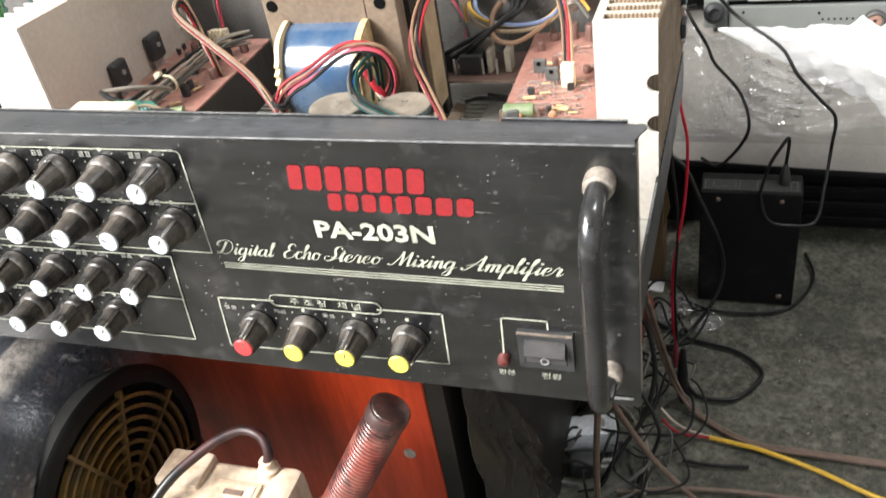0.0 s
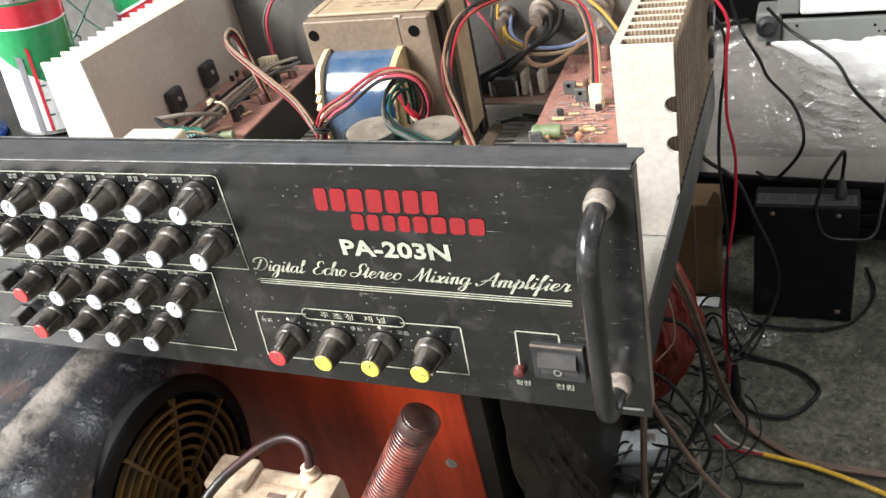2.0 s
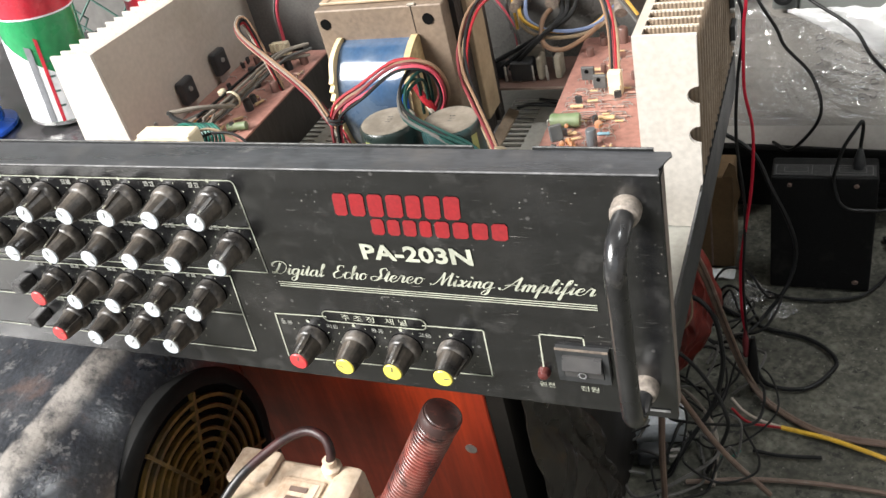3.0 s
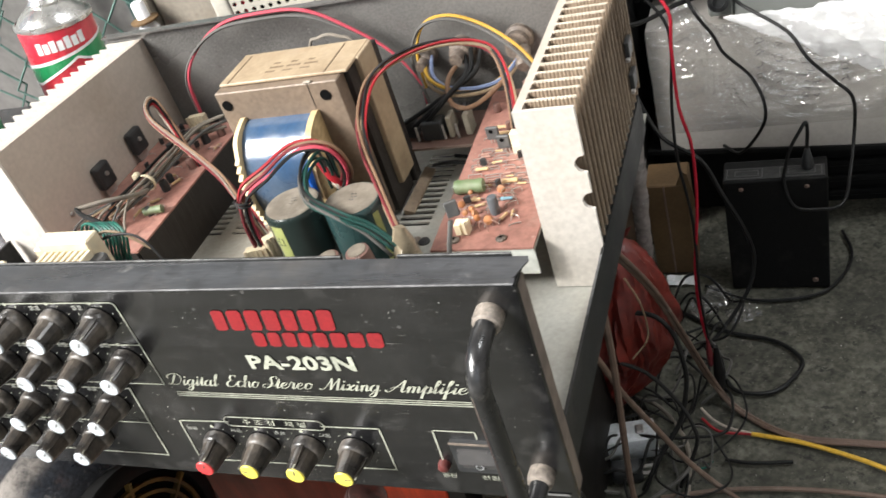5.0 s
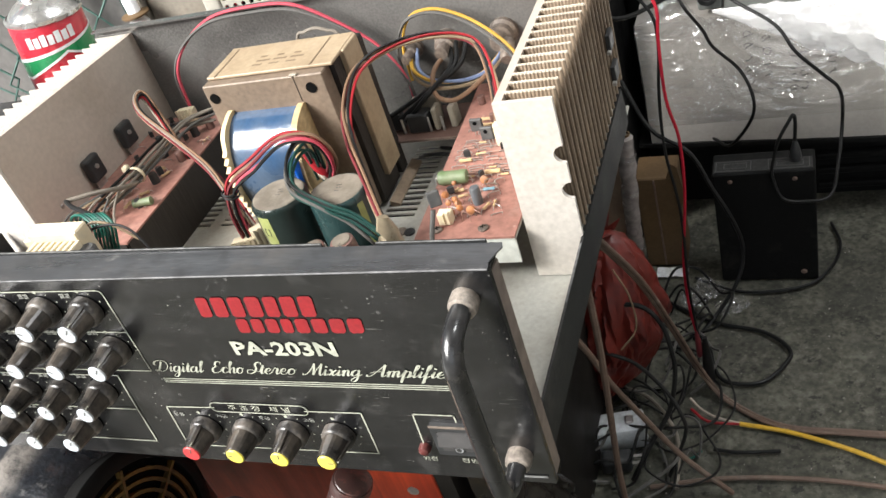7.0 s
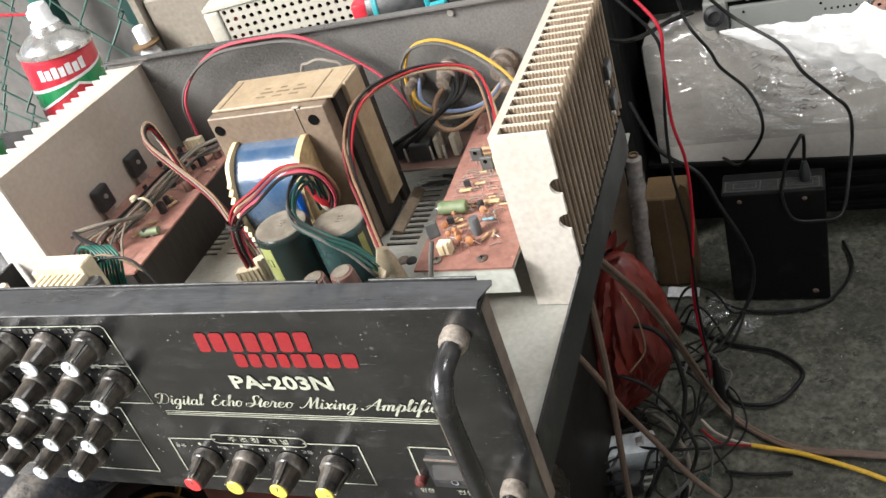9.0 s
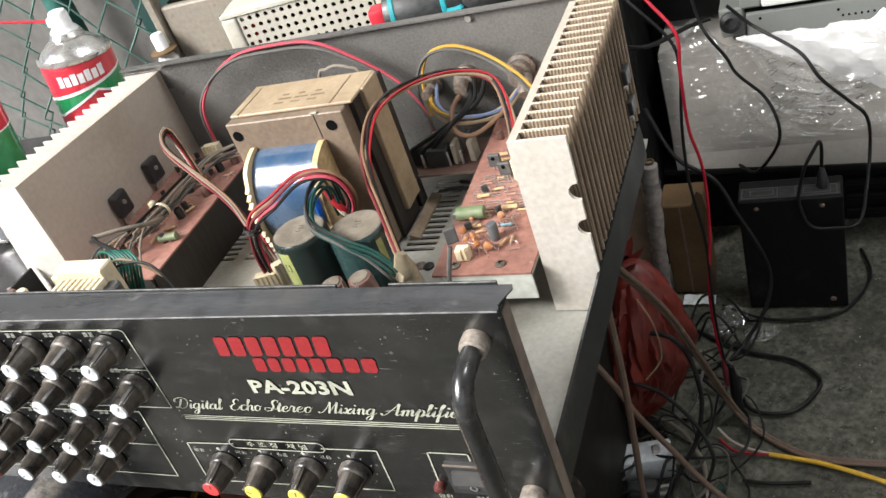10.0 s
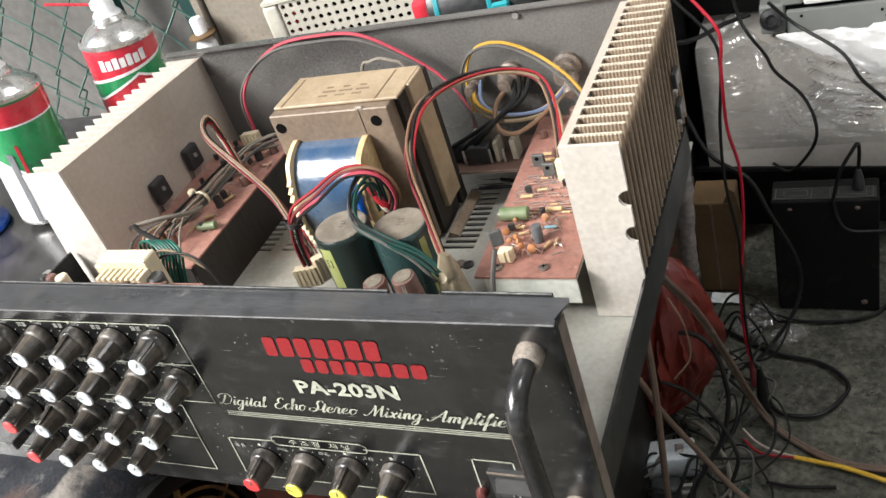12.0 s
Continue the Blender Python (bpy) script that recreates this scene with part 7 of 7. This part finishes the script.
# gathered film, whitened and enlarged to paint the overexposed glare
under("bunched_film", foam, bunch(), FILM_BUNCH, "bunched plastic film, whitened for the glare on it", True).visible_shadow = False
# handwritten marks on the block that cannot be read
GREY_INK = material("faded_ink", (0.17, 0.16, 0.155), 0.7)
rm = random.Random(11)
bm = B()
for x0, z0, n in ((0.032, -0.455, 6), (0.060, -0.445, 6), (0.098, -0.455, 6), (0.114, -0.45, 6), (0.155, -0.43, 4)):
    for k in range(n):
        z = z0 + 0.021 * k
        L = rm.uniform(0.008, 0.016)
        ring = [(x0 + 0.005 + 0.006 * math.cos(t), 1.0982, z + 0.006 + 0.004 * math.sin(t)) for t in (0, 1.2, 2.4, 3.6, 4.8, 6.0)]
        tube(bm, ring[: rm.randint(2, 4)], 0.0009, 4, 2)
        tube(bm, [(x0, 1.0985, z), (x0 + L * 0.6, 1.098, z + rm.uniform(-0.004, 0.006)), (x0 + L, 1.0985, z + rm.uniform(-0.003, 0.008))], 0.0011, 4, 2)
under("marker_strokes", foam, bm, GREY_INK, "faded handwritten strokes that cannot be read")

app = thing("white_appliance", (0.45, 1.33, -0.311), "off-white sheet-metal appliance standing on the foam block", "appliance")
under("lower_case", app, box(B(), 0.005, 0.95, 1.106, 1.5, -0.309, -0.264, 0.003, 2), APPLIANCE_LOW, "lower case, greyed for the shade on it")
under("gap", app, box(B(), 0.000, 0.94, 1.112, 1.49, -0.264, -0.254), VOID, "dark gap")
under("upper_case", app, box(B(), 0.030, 0.96, 1.098, 1.5, -0.254, -0.09, 0.004, 2), APPLIANCE, "off-white upper case with rounded edge")
under("side_post", app, box(B(), -0.002, 0.0295, 1.102, 1.5, -0.254, -0.09, 0.003, 1), APPLIANCE_LOW, "grey folded side")
for k in range(9):
    under("vent_hole", app, cyl(B(), (0.142 + 0.0085 * k, 1.1072, -0.288), (0.142 + 0.0085 * k, 1.1052, -0.288), 0.0018, None, 10), VOID)
for x, z in ((0.026, -0.274), (0.136, -0.278)):
    under("screw_hole", app, cyl(B(), (x, 1.1072, z), (x, 1.1051, z), 0.0022, None, 10), VOID)
under("dimple", app, lathe(B(), [(0.0085, 0), (0.0075, 0.0012), (0.0055, 0.0004), (0.001, 0.0002)], 20, Matrix.Translation((0.0795, 1.0979, -0.2165)) @ frame_to((0, -1, 0))), APPLIANCE_LOW, "pressed round dimple", True)
under("groove", app, box(B(), 0.096, 0.90, 1.0966, 1.0985, -0.2215, -0.2185, 0.0006, 1), APPLIANCE, "pressed line")
under("red_mark", app, tube(B(), [(0.112, 1.0974, -0.190), (0.1165, 1.0974, -0.199), (0.124, 1.0974, -0.206), (0.133, 1.0974, -0.2085)], 0.0009, 5), TIN_RED, "thin red painted arc")
under("foot", app, lathe(B(), [(0.016, 0), (0.016, 0.010), (0.009, 0.013), (0.009, 0.008)], 20, Matrix.Translation((-0.018, 1.105, -0.272)) @ frame_to((0.1, -1, 0.15))), CHIP, "round black rubber foot", True)
c = (0.2145, 1.1055, -0.2895)
under("socket_ring", app, lathe(B(), [(0.0155, 0), (0.0155, 0.009), (0.0125, 0.011), (0.0105, 0.007)], 22, Matrix.Translation(c) @ frame_to((0, -1, 0))), EPOXY, "round grey rubber ring", True)
under("socket_disc", app, lathe(B(), [(0.0105, 0.003), (0.0100, 0.0085), (0.0030, 0.0088), (0.0026, 0.0070)], 20, Matrix.Translation(c) @ frame_to((0, -1, 0))), RES_DULL, "dusty pink disc with a screw hole", True)
under("foot_bracket", app, box(B(), -0.034, 0.0035, 1.107, 1.16, -0.300, -0.252, 0.003, 1), APPLIANCE_LOW, "grey bracket")

cab = thing("black_cabinet", (-0.33, 1.25, FLOOR_Z), "tall black cabinet behind the bench", "cabinet")
under("body", cab, box(B(), -0.60, -0.165, 1.06, 1.50, FLOOR_Z, 0.25, 0.004, 2), BLACK_BOARD)
under("side_wing", cab, box(B(), -0.164, 0.25, 1.53, 1.56, -0.53, 0.25), BLACK_BOARD, "black board behind the foam block")
under("side_wing", cab, box(B(), -0.164, -0.006, 1.20, 1.215, -0.30, 0.25), BLACK_BOARD, "narrow black board")

# ---- floor clutter ----
card = thing("cardboard_box", (-0.118, 1.01, FLOOR_Z), "brown cardboard box with a torn flap, standing on the floor", "cardboard box")
under("carton", card, box(B(), -0.152, -0.084, 0.977, 1.045, FLOOR_Z, -0.527, 0.002, 1), CARD)
under("flap_seam", card, box(B(), -0.122, -0.119, 0.9755, 0.9768, FLOOR_Z + 0.002, -0.530), RUST, "torn seam")
under("flap", card, prism(B(), [(-0.100, -0.526), (-0.088, -0.498), (-0.080, -0.505), (-0.072, -0.560), (-0.083, -0.600), (-0.083, -0.526)], 0.9745, 0.9765, "y"), CARD, "torn flap standing up")
tagged(part("cardboard_sheet", box(B(), -0.212, -0.168, 0.952, 0.955, FLOOR_Z, -0.430, 0.0008, 1), BUFF), "buff cardboard sheet standing behind the roll", "cardboard")
paper = thing("paper_scrap", (-0.108, 0.955, FLOOR_Z), "torn white paper scrap on the floor", "paper")
bm = B()
bmesh.ops.create_grid(bm, x_segments=8, y_segments=4, size=0.5)
for v in bm.verts:
    v.co = Vector((v.co.x * 0.055, v.co.y * 0.026, 0.004 + 0.004 * noise.noise(Vector((v.co.x * 4, v.co.y * 4, 2)))))
part("sheet", bm, TIN_WHITE, paper)
roll = thing("wrapped_roll", (-0.1640, 0.93, FLOOR_Z), "white roll wrapped in plastic, standing tilted on end", "roll", (0, 3.7, 0))
bm = lathe(B(), [(0.0125 + 0.0006 * (k % 2), 0.310 * k / 40) for k in range(41)] + [(0.008, 0.314)], 32)
for v in bm.verts:
    v.co += Vector((v.co.x, v.co.y, 0)).normalized() * (0.003 * noise.noise(v.co * 50) + 0.002 * abs(noise.noise(v.co * 110))) if v.co.xy.length > 0.010 else Vector((0, 0, 0))
part("roll", bm, ROLL, roll, "crumpled white wrapping", True)
part("core_tube", lathe(B(), [(0.008, 0.311), (0.008, 0.318), (0.006, 0.318), (0.006, 0.311)], 16, close=False), CARD, roll, "brown cardboard core")
for z in (0.08, 0.2, 0.27):
    part("wrap_band", lathe(B(), [(0.0145, z), (0.0155, z + 0.006), (0.0145, z + 0.012)], 24, close=False), FILM, roll, "clear film band", True)


def plastic_sack():
    """A tall slumped sack with long flat folds that gather at its neck."""
    bm = B()
    bmesh.ops.create_icosphere(bm, subdivisions=5, radius=1)
    for v in bm.verts:
        a, h = math.atan2(v.co.y, v.co.x), v.co.z
        fold = abs(noise.noise(Vector((a * 1.6, h * 0.9, 3.0)))) + 0.9 * abs(noise.noise(Vector((a * 4.5, h * 2.2 + a, 6.0))))
        v.co *= 0.86 + 0.34 * fold
        w = 1.0 - 0.30 * max(0.0, -h) - 0.15 * max(0.0, h)
        z = max(h, -0.93)
        v.co = Vector((v.co.x * 0.066 * w - 0.052 * max(0.0, -z) + 0.008 * z, v.co.y * 0.070 * w, (z + 0.93) * 0.168))
    return bm


sack = part("plastic_sack", plastic_sack(), BAG, None, smooth=True)
sack.location = (-0.142, 0.675, FLOOR_Z)
tagged(sack, "tall slumped red plastic sack standing on the floor", "sack")
bm = lathe(B(), [(0.034, -0.012), (0.026, 0.0), (0.018, 0.010), (0.022, 0.018), (0.030, 0.026)], 28, close=False)
for v in bm.verts:
    a = math.atan2(v.co.y, v.co.x)
    v.co *= 1 + 0.22 * math.sin(7 * a) * max(0.0, v.co.z + 0.012) / 0.03
    v.co.z += 0.006 * noise.noise(v.co * 60)
part("gathered_top", bm, BAG, sack, "crumpled top of the sack", True).location = (-0.012, 0.010, 0.300)


def leaning_sheet():
    """A dirty crumpled sheet of clear plastic that leans on the bench's side board, with its own thickness."""
    bm = B()
    grid = []
    for side in (0, 1):
        g = []
        for i in range(31):
            row = []
            for j in range(41):
                u, w = i / 30, j / 40
                y, z = 0.175 + 0.20 * u + 0.02 * noise.noise(Vector((w * 3, 1.0, u))), FLOOR_Z + 0.001 + 0.585 * w * (1 - 0.55 * u)
                crush = abs(noise.noise(Vector((u * 4 + w * 2, w * 5, 2.0)))) + 0.35 * abs(noise.noise(Vector((u * 11, w * 15, 7.0))))
                row.append(bm.verts.new((-0.174 + 0.030 * (1 - w) + 0.020 * crush + 0.0012 * side, y, z)))
            g.append(row)
        grid.append(g)
    for g in grid:
        for i in range(30):
            for j in range(40):
                bm.faces.new((g[i][j], g[i + 1][j], g[i + 1][j + 1], g[i][j + 1]))
    a, b = grid
    rim = [(i, 0) for i in range(31)] + [(30, j) for j in range(1, 41)] + [(i, 40) for i in range(29, -1, -1)] + [(0, j) for j in range(39, 0, -1)]
    for (i, j), (i2, j2) in zip(rim, rim[1:] + rim[:1]):
        bm.faces.new((a[i][j], a[i2][j2], b[i2][j2], b[i][j]))
    return bm


tagged(part("plastic_sheet", leaning_sheet(), material("dirty_brown_plastic", (0.020, 0.016, 0.013), 0.28, 0.0, (0.006, 0.005, 0.005), 14, 0.8, 80, 0.2, 0.1, 80), smooth=True), "dirty crumpled plastic sheet leaning on the bench side", "plastic sheet")
gbox = thing("pale_adapter", (-0.158, 0.582, FLOOR_Z), "pale grey adapter box lying among the cables", "adapter", (0, 0, 14))
part("body", box(B(), -0.046, 0.046, -0.020, 0.020, 0.0, 0.042, 0.004, 2), GREY_PL, gbox, smooth=True)
part("latch", box(B(), 0.018, 0.030, -0.008, 0.008, 0.0415, 0.046, 0.002, 1), TIN, gbox, "bright metal latch")
blk = thing("yellow_block", (-0.135, 0.808, FLOOR_Z), "small dirty yellow foam block on the floor", "foam block", (0, 0, 30))
part("block", box(B(), -0.016, 0.016, -0.011, 0.011, 0.0, 0.020, 0.005, 2), material("dirty_yellow_foam", (0.42, 0.28, 0.08), 0.8, 0, (0.25, 0.16, 0.05), 60, 0.7), blk, smooth=True)
for loc, sc in (((-0.057, 0.893, FLOOR_Z), 1.0), ((-0.002, 0.862, FLOOR_Z), 0.7)):
    bag = thing("plastic_scrap", loc, "crumpled scrap of clear plastic on the floor", "plastic scrap", (0, 0, 40 * sc), "plastic scraps")
    bm = B()
    bmesh.ops.create_grid(bm, x_segments=22, y_segments=14, size=0.5)
    for v in bm.verts:
        q = Vector((v.co.x * 5, v.co.y * 5, 7 * sc))
        v.co = Vector((v.co.x * 0.075 * sc, v.co.y * 0.045 * sc, 0.004 + 0.016 * abs(noise.noise(q)) + 0.006 * abs(noise.noise(q * 3))))
    part("film", bm, FILM, bag, smooth=True)
for loc, rot in (((-0.196, 0.548, FLOOR_Z), 110), ((-0.150, 0.535, FLOOR_Z), 12)):
    pg = thing("black_mains_plug", loc, "black moulded mains plug with metal pins on the floor", "plug", (0, 0, rot), "plugs on the floor")
    part("body", box(B(), -0.022, 0.022, -0.014, 0.014, 0.0, 0.026, 0.006, 3), CHIP, pg, smooth=True)
    for y in (-0.006, 0.006):
        part("pin", box(B(), 0.022, 0.040, y - 0.0025, y + 0.0025, 0.011, 0.0135), TIN, pg, "metal pin")

# leads that hang in front of the foam block
cable("test_lead", [(-0.103, 0.8, -0.036), (-0.073, 0.76, -0.066), (-0.039, 0.73, -0.102), (-0.039, 0.72, -0.147), (-0.038, 0.71, -0.219), (-0.028, 0.705, -0.276), (-0.03, 0.7, -0.36), (-0.043, 0.695, -0.472), (-0.043, 0.693, -0.556), (-0.038, 0.69, -0.60)], 0.0021, WIRES["crimson"], None, "red test lead hanging down to the floor", "lead")
cable("test_lead", [(-0.13, 0.8, -0.03), (-0.096, 0.76, -0.062), (-0.049, 0.74, -0.113), (-0.041, 0.73, -0.152), (-0.047, 0.72, -0.217), (-0.048, 0.71, -0.294), (-0.038, 0.7, -0.387), (-0.040, 0.69, -0.51), (-0.036, 0.69, -0.61)], 0.0021, WIRES["black"], None, "black test lead hanging down to the floor", "lead")
clipt = thing("crocodile_clip", (-0.034, 0.69, FLOOR_Z), "red and black crocodile clips at the leads' ends", "clip")
part("red_sleeve", lathe(B(), [(0.0025, 0.07), (0.0042, 0.075), (0.0046, 0.10), (0.0025, 0.125)], 12, Matrix.Translation((-0.004, 0, 0))), WIRES["maroon"], clipt, "red sleeve", True)
part("black_sleeve", lathe(B(), [(0.004, 0.0), (0.008, 0.02), (0.008, 0.06), (0.0035, 0.11)], 12, Matrix.Translation((0.006, 0, 0))), WIRES["black"], clipt, "black sleeve", True)
cable("power_cable", [(-0.079, 1.15, -0.234), (-0.052, 1.045, -0.249), (-0.024, 1.045, -0.301), (-0.011, 1.045, -0.332), (0.026, 1.045, -0.378), (0.044, 1.02, -0.416), (0.037, 1.02, -0.457), (0.001, 1.05, -0.52), (-0.03, 1.1, -0.537)], 0.0027, WIRES["black"], None, "thick black cable over the wrapped foam")
cable("power_cable", [(-0.014, 1.045, -0.218), (0.02, 1.045, -0.256), (0.081, 1.0, -0.284), (0.108, 0.975, -0.318), (0.144, 0.975, -0.36), (0.165, 0.975, -0.387), (0.172, 1.05, -0.478), (0.164, 1.0, -0.528), (0.15, 0.93, -0.544), (0.113, 0.92, -0.546), (0.081, 0.92, -0.538), (0.068, 0.931, -0.501), (0.072, 0.934, -0.470), (0.080, 0.937, -0.441), (0.093, 0.942, -0.417), (0.101, 0.950, -0.408), (0.1035, 0.958, -0.425), (0.102, 0.962, -0.460)], 0.0027, WIRES["black"], None, "thick black cable looping down to the plug")
cable("power_cable", [(-0.15, 1.0, -0.35), (-0.107, 0.95, -0.412), (-0.049, 0.92, -0.441), (-0.02, 0.9, -0.493), (0.008, 0.89, -0.554), (0.019, 0.89, -0.612), (0.009, 0.87, -0.66), (-0.021, 0.84, -0.70), (-0.05, 0.80, -0.714)], 0.0034, WIRES["black"], None, "thick black cable running down to the floor")
cable("power_cable", [(-0.20, 0.90, -0.16), (-0.13, 0.95, -0.22), (-0.075, 1.05, -0.245), (-0.045, 1.08, -0.25)], 0.0036, WIRES["black"], None, "black cable stretched behind the amplifier")
FZ = FLOOR_Z + 0.005
cable("floor_cable", [(-0.105, 0.874, FZ), (-0.029, 0.827, FZ), (0.045, 0.806, FZ), (0.083, 0.769, FZ), (0.078, 0.738, FZ), (0.045, 0.7, FZ), (-0.003, 0.698, FZ), (-0.024, 0.724, FZ), (-0.037, 0.775, FZ + 0.006), (-0.064, 0.802, FZ)], 0.0034, WIRES["black"], None, "black cable looped on the floor")
cable("floor_cable", [(-0.068, 0.937, FZ), (0.011, 0.9, FZ), (0.106, 0.911, FZ), (0.148, 0.955, FZ), (0.166, 1.014, FZ), (0.154, 1.075, FZ)], 0.0028, WIRES["black"], None, "black cable round the black box")
yc = thing("yellow_cable", (0.1, 0.6, FLOOR_Z), "yellow sheathed cable with bared red and white ends", "cable")
under("sheath", yc, tube(B(), [(0.016, 0.619, FZ), (0.055, 0.613, FZ), (0.09, 0.606, FZ), (0.159, 0.583, FZ), (0.241, 0.547, FZ), (0.40, 0.50, FZ)], 0.0034, 10), material("yellow_sheath", (0.66, 0.40, 0.03), 0.4), "yellow sheath", True)
under("red_core", yc, tube(B(), [(-0.053, 0.637, FZ + 0.008), (-0.028, 0.618, FZ + 0.004), (0.017, 0.6185, FZ)], 0.0021, 8), WIRES["red"], "red core", True)
under("white_core", yc, tube(B(), [(-0.055, 0.652, FZ + 0.014), (-0.036, 0.634, FZ + 0.009), (-0.013, 0.624, FZ + 0.005), (0.016, 0.62, FZ)], 0.0019, 8), WIRES["white"], "white core", True)
tw = thing("brown_twin_flex", (0.0, 0.6, FLOOR_Z), "brown twin flex falling from the bench to the floor", "cable")
for o in (-0.0028, 0.0028):
    under("core", tw, tube(B(), [(-0.085 + o, 0.37, -0.12), (-0.087 + o, 0.45, -0.218), (-0.072 + o, 0.55, -0.371), (-0.06 + o, 0.63, -0.528), (-0.038 + o, 0.68, -0.672), (-0.002, 0.662 + o, FZ), (0.072, 0.618 + o, FZ), (0.16, 0.612 + o, FZ), (0.248, 0.609 + o, FZ), (0.42, 0.60 + o, FZ)], 0.0030, 8), FLEX_BROWN, "", True)
cable("brown_cable", [(-0.086, 0.36, -0.02), (-0.086, 0.39, -0.12), (-0.093, 0.41, -0.236), (-0.095, 0.41, -0.337), (-0.1, 0.41, -0.427), (-0.107, 0.41, -0.541), (-0.113, 0.41, -0.68), (-0.14, 0.40, FZ)], 0.0040, FLEX_BROWN, None, "thick brown cable hanging from the amplifier's back")
cable("brown_cable", [(-0.140, 0.42, -0.30), (-0.123, 0.45, -0.391), (-0.111, 0.47, -0.466), (-0.088, 0.5, -0.565), (-0.048, 0.5, -0.64), (0.01, 0.50, FZ)], 0.0038, FLEX_BROWN, None, "brown cable slanting to the floor")
cable("floor_cable", [(-0.018, 0.572, FZ - 0.001), (0.019, 0.569, FZ - 0.001), (0.071, 0.575, FZ - 0.001)], 0.0028, WIRES["black"], None, "short black cable end on the floor")
cable("floor_wire", [(-0.034, 0.566, FZ + 0.002), (-0.045, 0.555, FZ), (-0.06, 0.552, FZ)], 0.0016, WIRES["green"], None, "short bared green wire on the floor", "wire")
cable("floor_cable", [(-0.10, 0.50, FZ), (0.0, 0.523, FZ), (0.12, 0.53, FZ), (0.25, 0.52, FZ)], 0.0034, FLEX_BROWN, None, "dusty dark cable across the floor")
DULL_BLACK = material("dull_black_cable", (0.009, 0.009, 0.009), 0.6, 0.0, (0.022, 0.021, 0.019), 40, 0.7, spec=0.18)
rt = random.Random(21)
for k in range(30):
    cx, cy = rt.uniform(-0.20, -0.05), rt.uniform(0.50, 0.86)
    a0, rad = rt.uniform(0, 6.28), rt.uniform(0.03, 0.085)
    n = rt.randint(6, 10)
    pts = []
    for j in range(n):
        a = a0 + j * 0.75
        rr = rad * rt.uniform(0.75, 1.2)
        pts.append((cx + rr * math.cos(a), cy + rr * math.sin(a) * 1.2, FZ + rt.uniform(0.0, 0.05) * (1 if 0 < j < n - 1 else 0)))
    cable("tangled_cable", pts, rt.uniform(0.0014, 0.0025), DULL_BLACK if k % 4 else WIRES["grey"], None, "black cable in a tangle on the floor" if k % 4 else "grey cable in a tangle on the floor", group="cable tangle on the floor")
cable("tangled_cable", [(-0.161, 0.64, -0.51), (-0.126, 0.63, -0.486), (-0.091, 0.62, -0.482), (-0.069, 0.61, -0.504), (-0.06, 0.6, -0.541), (-0.058, 0.59, -0.579), (-0.07, 0.57, -0.632), (-0.097, 0.54, -0.67), (-0.125, 0.51, FZ)], 0.0034, DULL_BLACK, None, "black cable arching over the red sack", group="cable tangle on the floor")
cable("tangled_cable", [(-0.15, 0.6, -0.549), (-0.108, 0.59, -0.561), (-0.071, 0.58, -0.606), (-0.052, 0.56, -0.632), (-0.05, 0.55, -0.659), (-0.075, 0.52, FZ)], 0.0028, DULL_BLACK, None, "black cable arching over the red sack", group="cable tangle on the floor")
cable("floor_cable", [(-0.165, 0.684, FZ), (-0.12, 0.661, FZ + 0.004), (-0.084, 0.616, FZ + 0.006), (-0.067, 0.572, FZ + 0.004), (-0.064, 0.50, FZ)], 0.0034, WIRES["taupe"], None, "grey-brown cable curving over the floor")
cable("white_wire", [(-0.105, 0.56, -0.36), (-0.09, 0.555, -0.40), (-0.088, 0.55, -0.45), (-0.11, 0.54, -0.48)], 0.0012, WIRES["tan"], None, "thin tan wire over the red sack", "wire")
rb = random.Random(9)
bm = B()
for k in range(55):
    x, y = rb.uniform(-0.15, 0.5), rb.uniform(0.42, 1.05)
    s = rb.uniform(0.0004, 0.0011)
    box(bm, -s, s, -s * rb.uniform(0.4, 1), s * rb.uniform(0.4, 1), 0, s, m=Matrix.Translation((x, y, FLOOR_Z - 0.001)) @ Matrix.Rotation(rb.uniform(0, 6), 4, "Z"))
tagged(part("floor_grit", bm, FOAM), "pale crumbs and grit scattered on the concrete", "grit", kind="stuff")
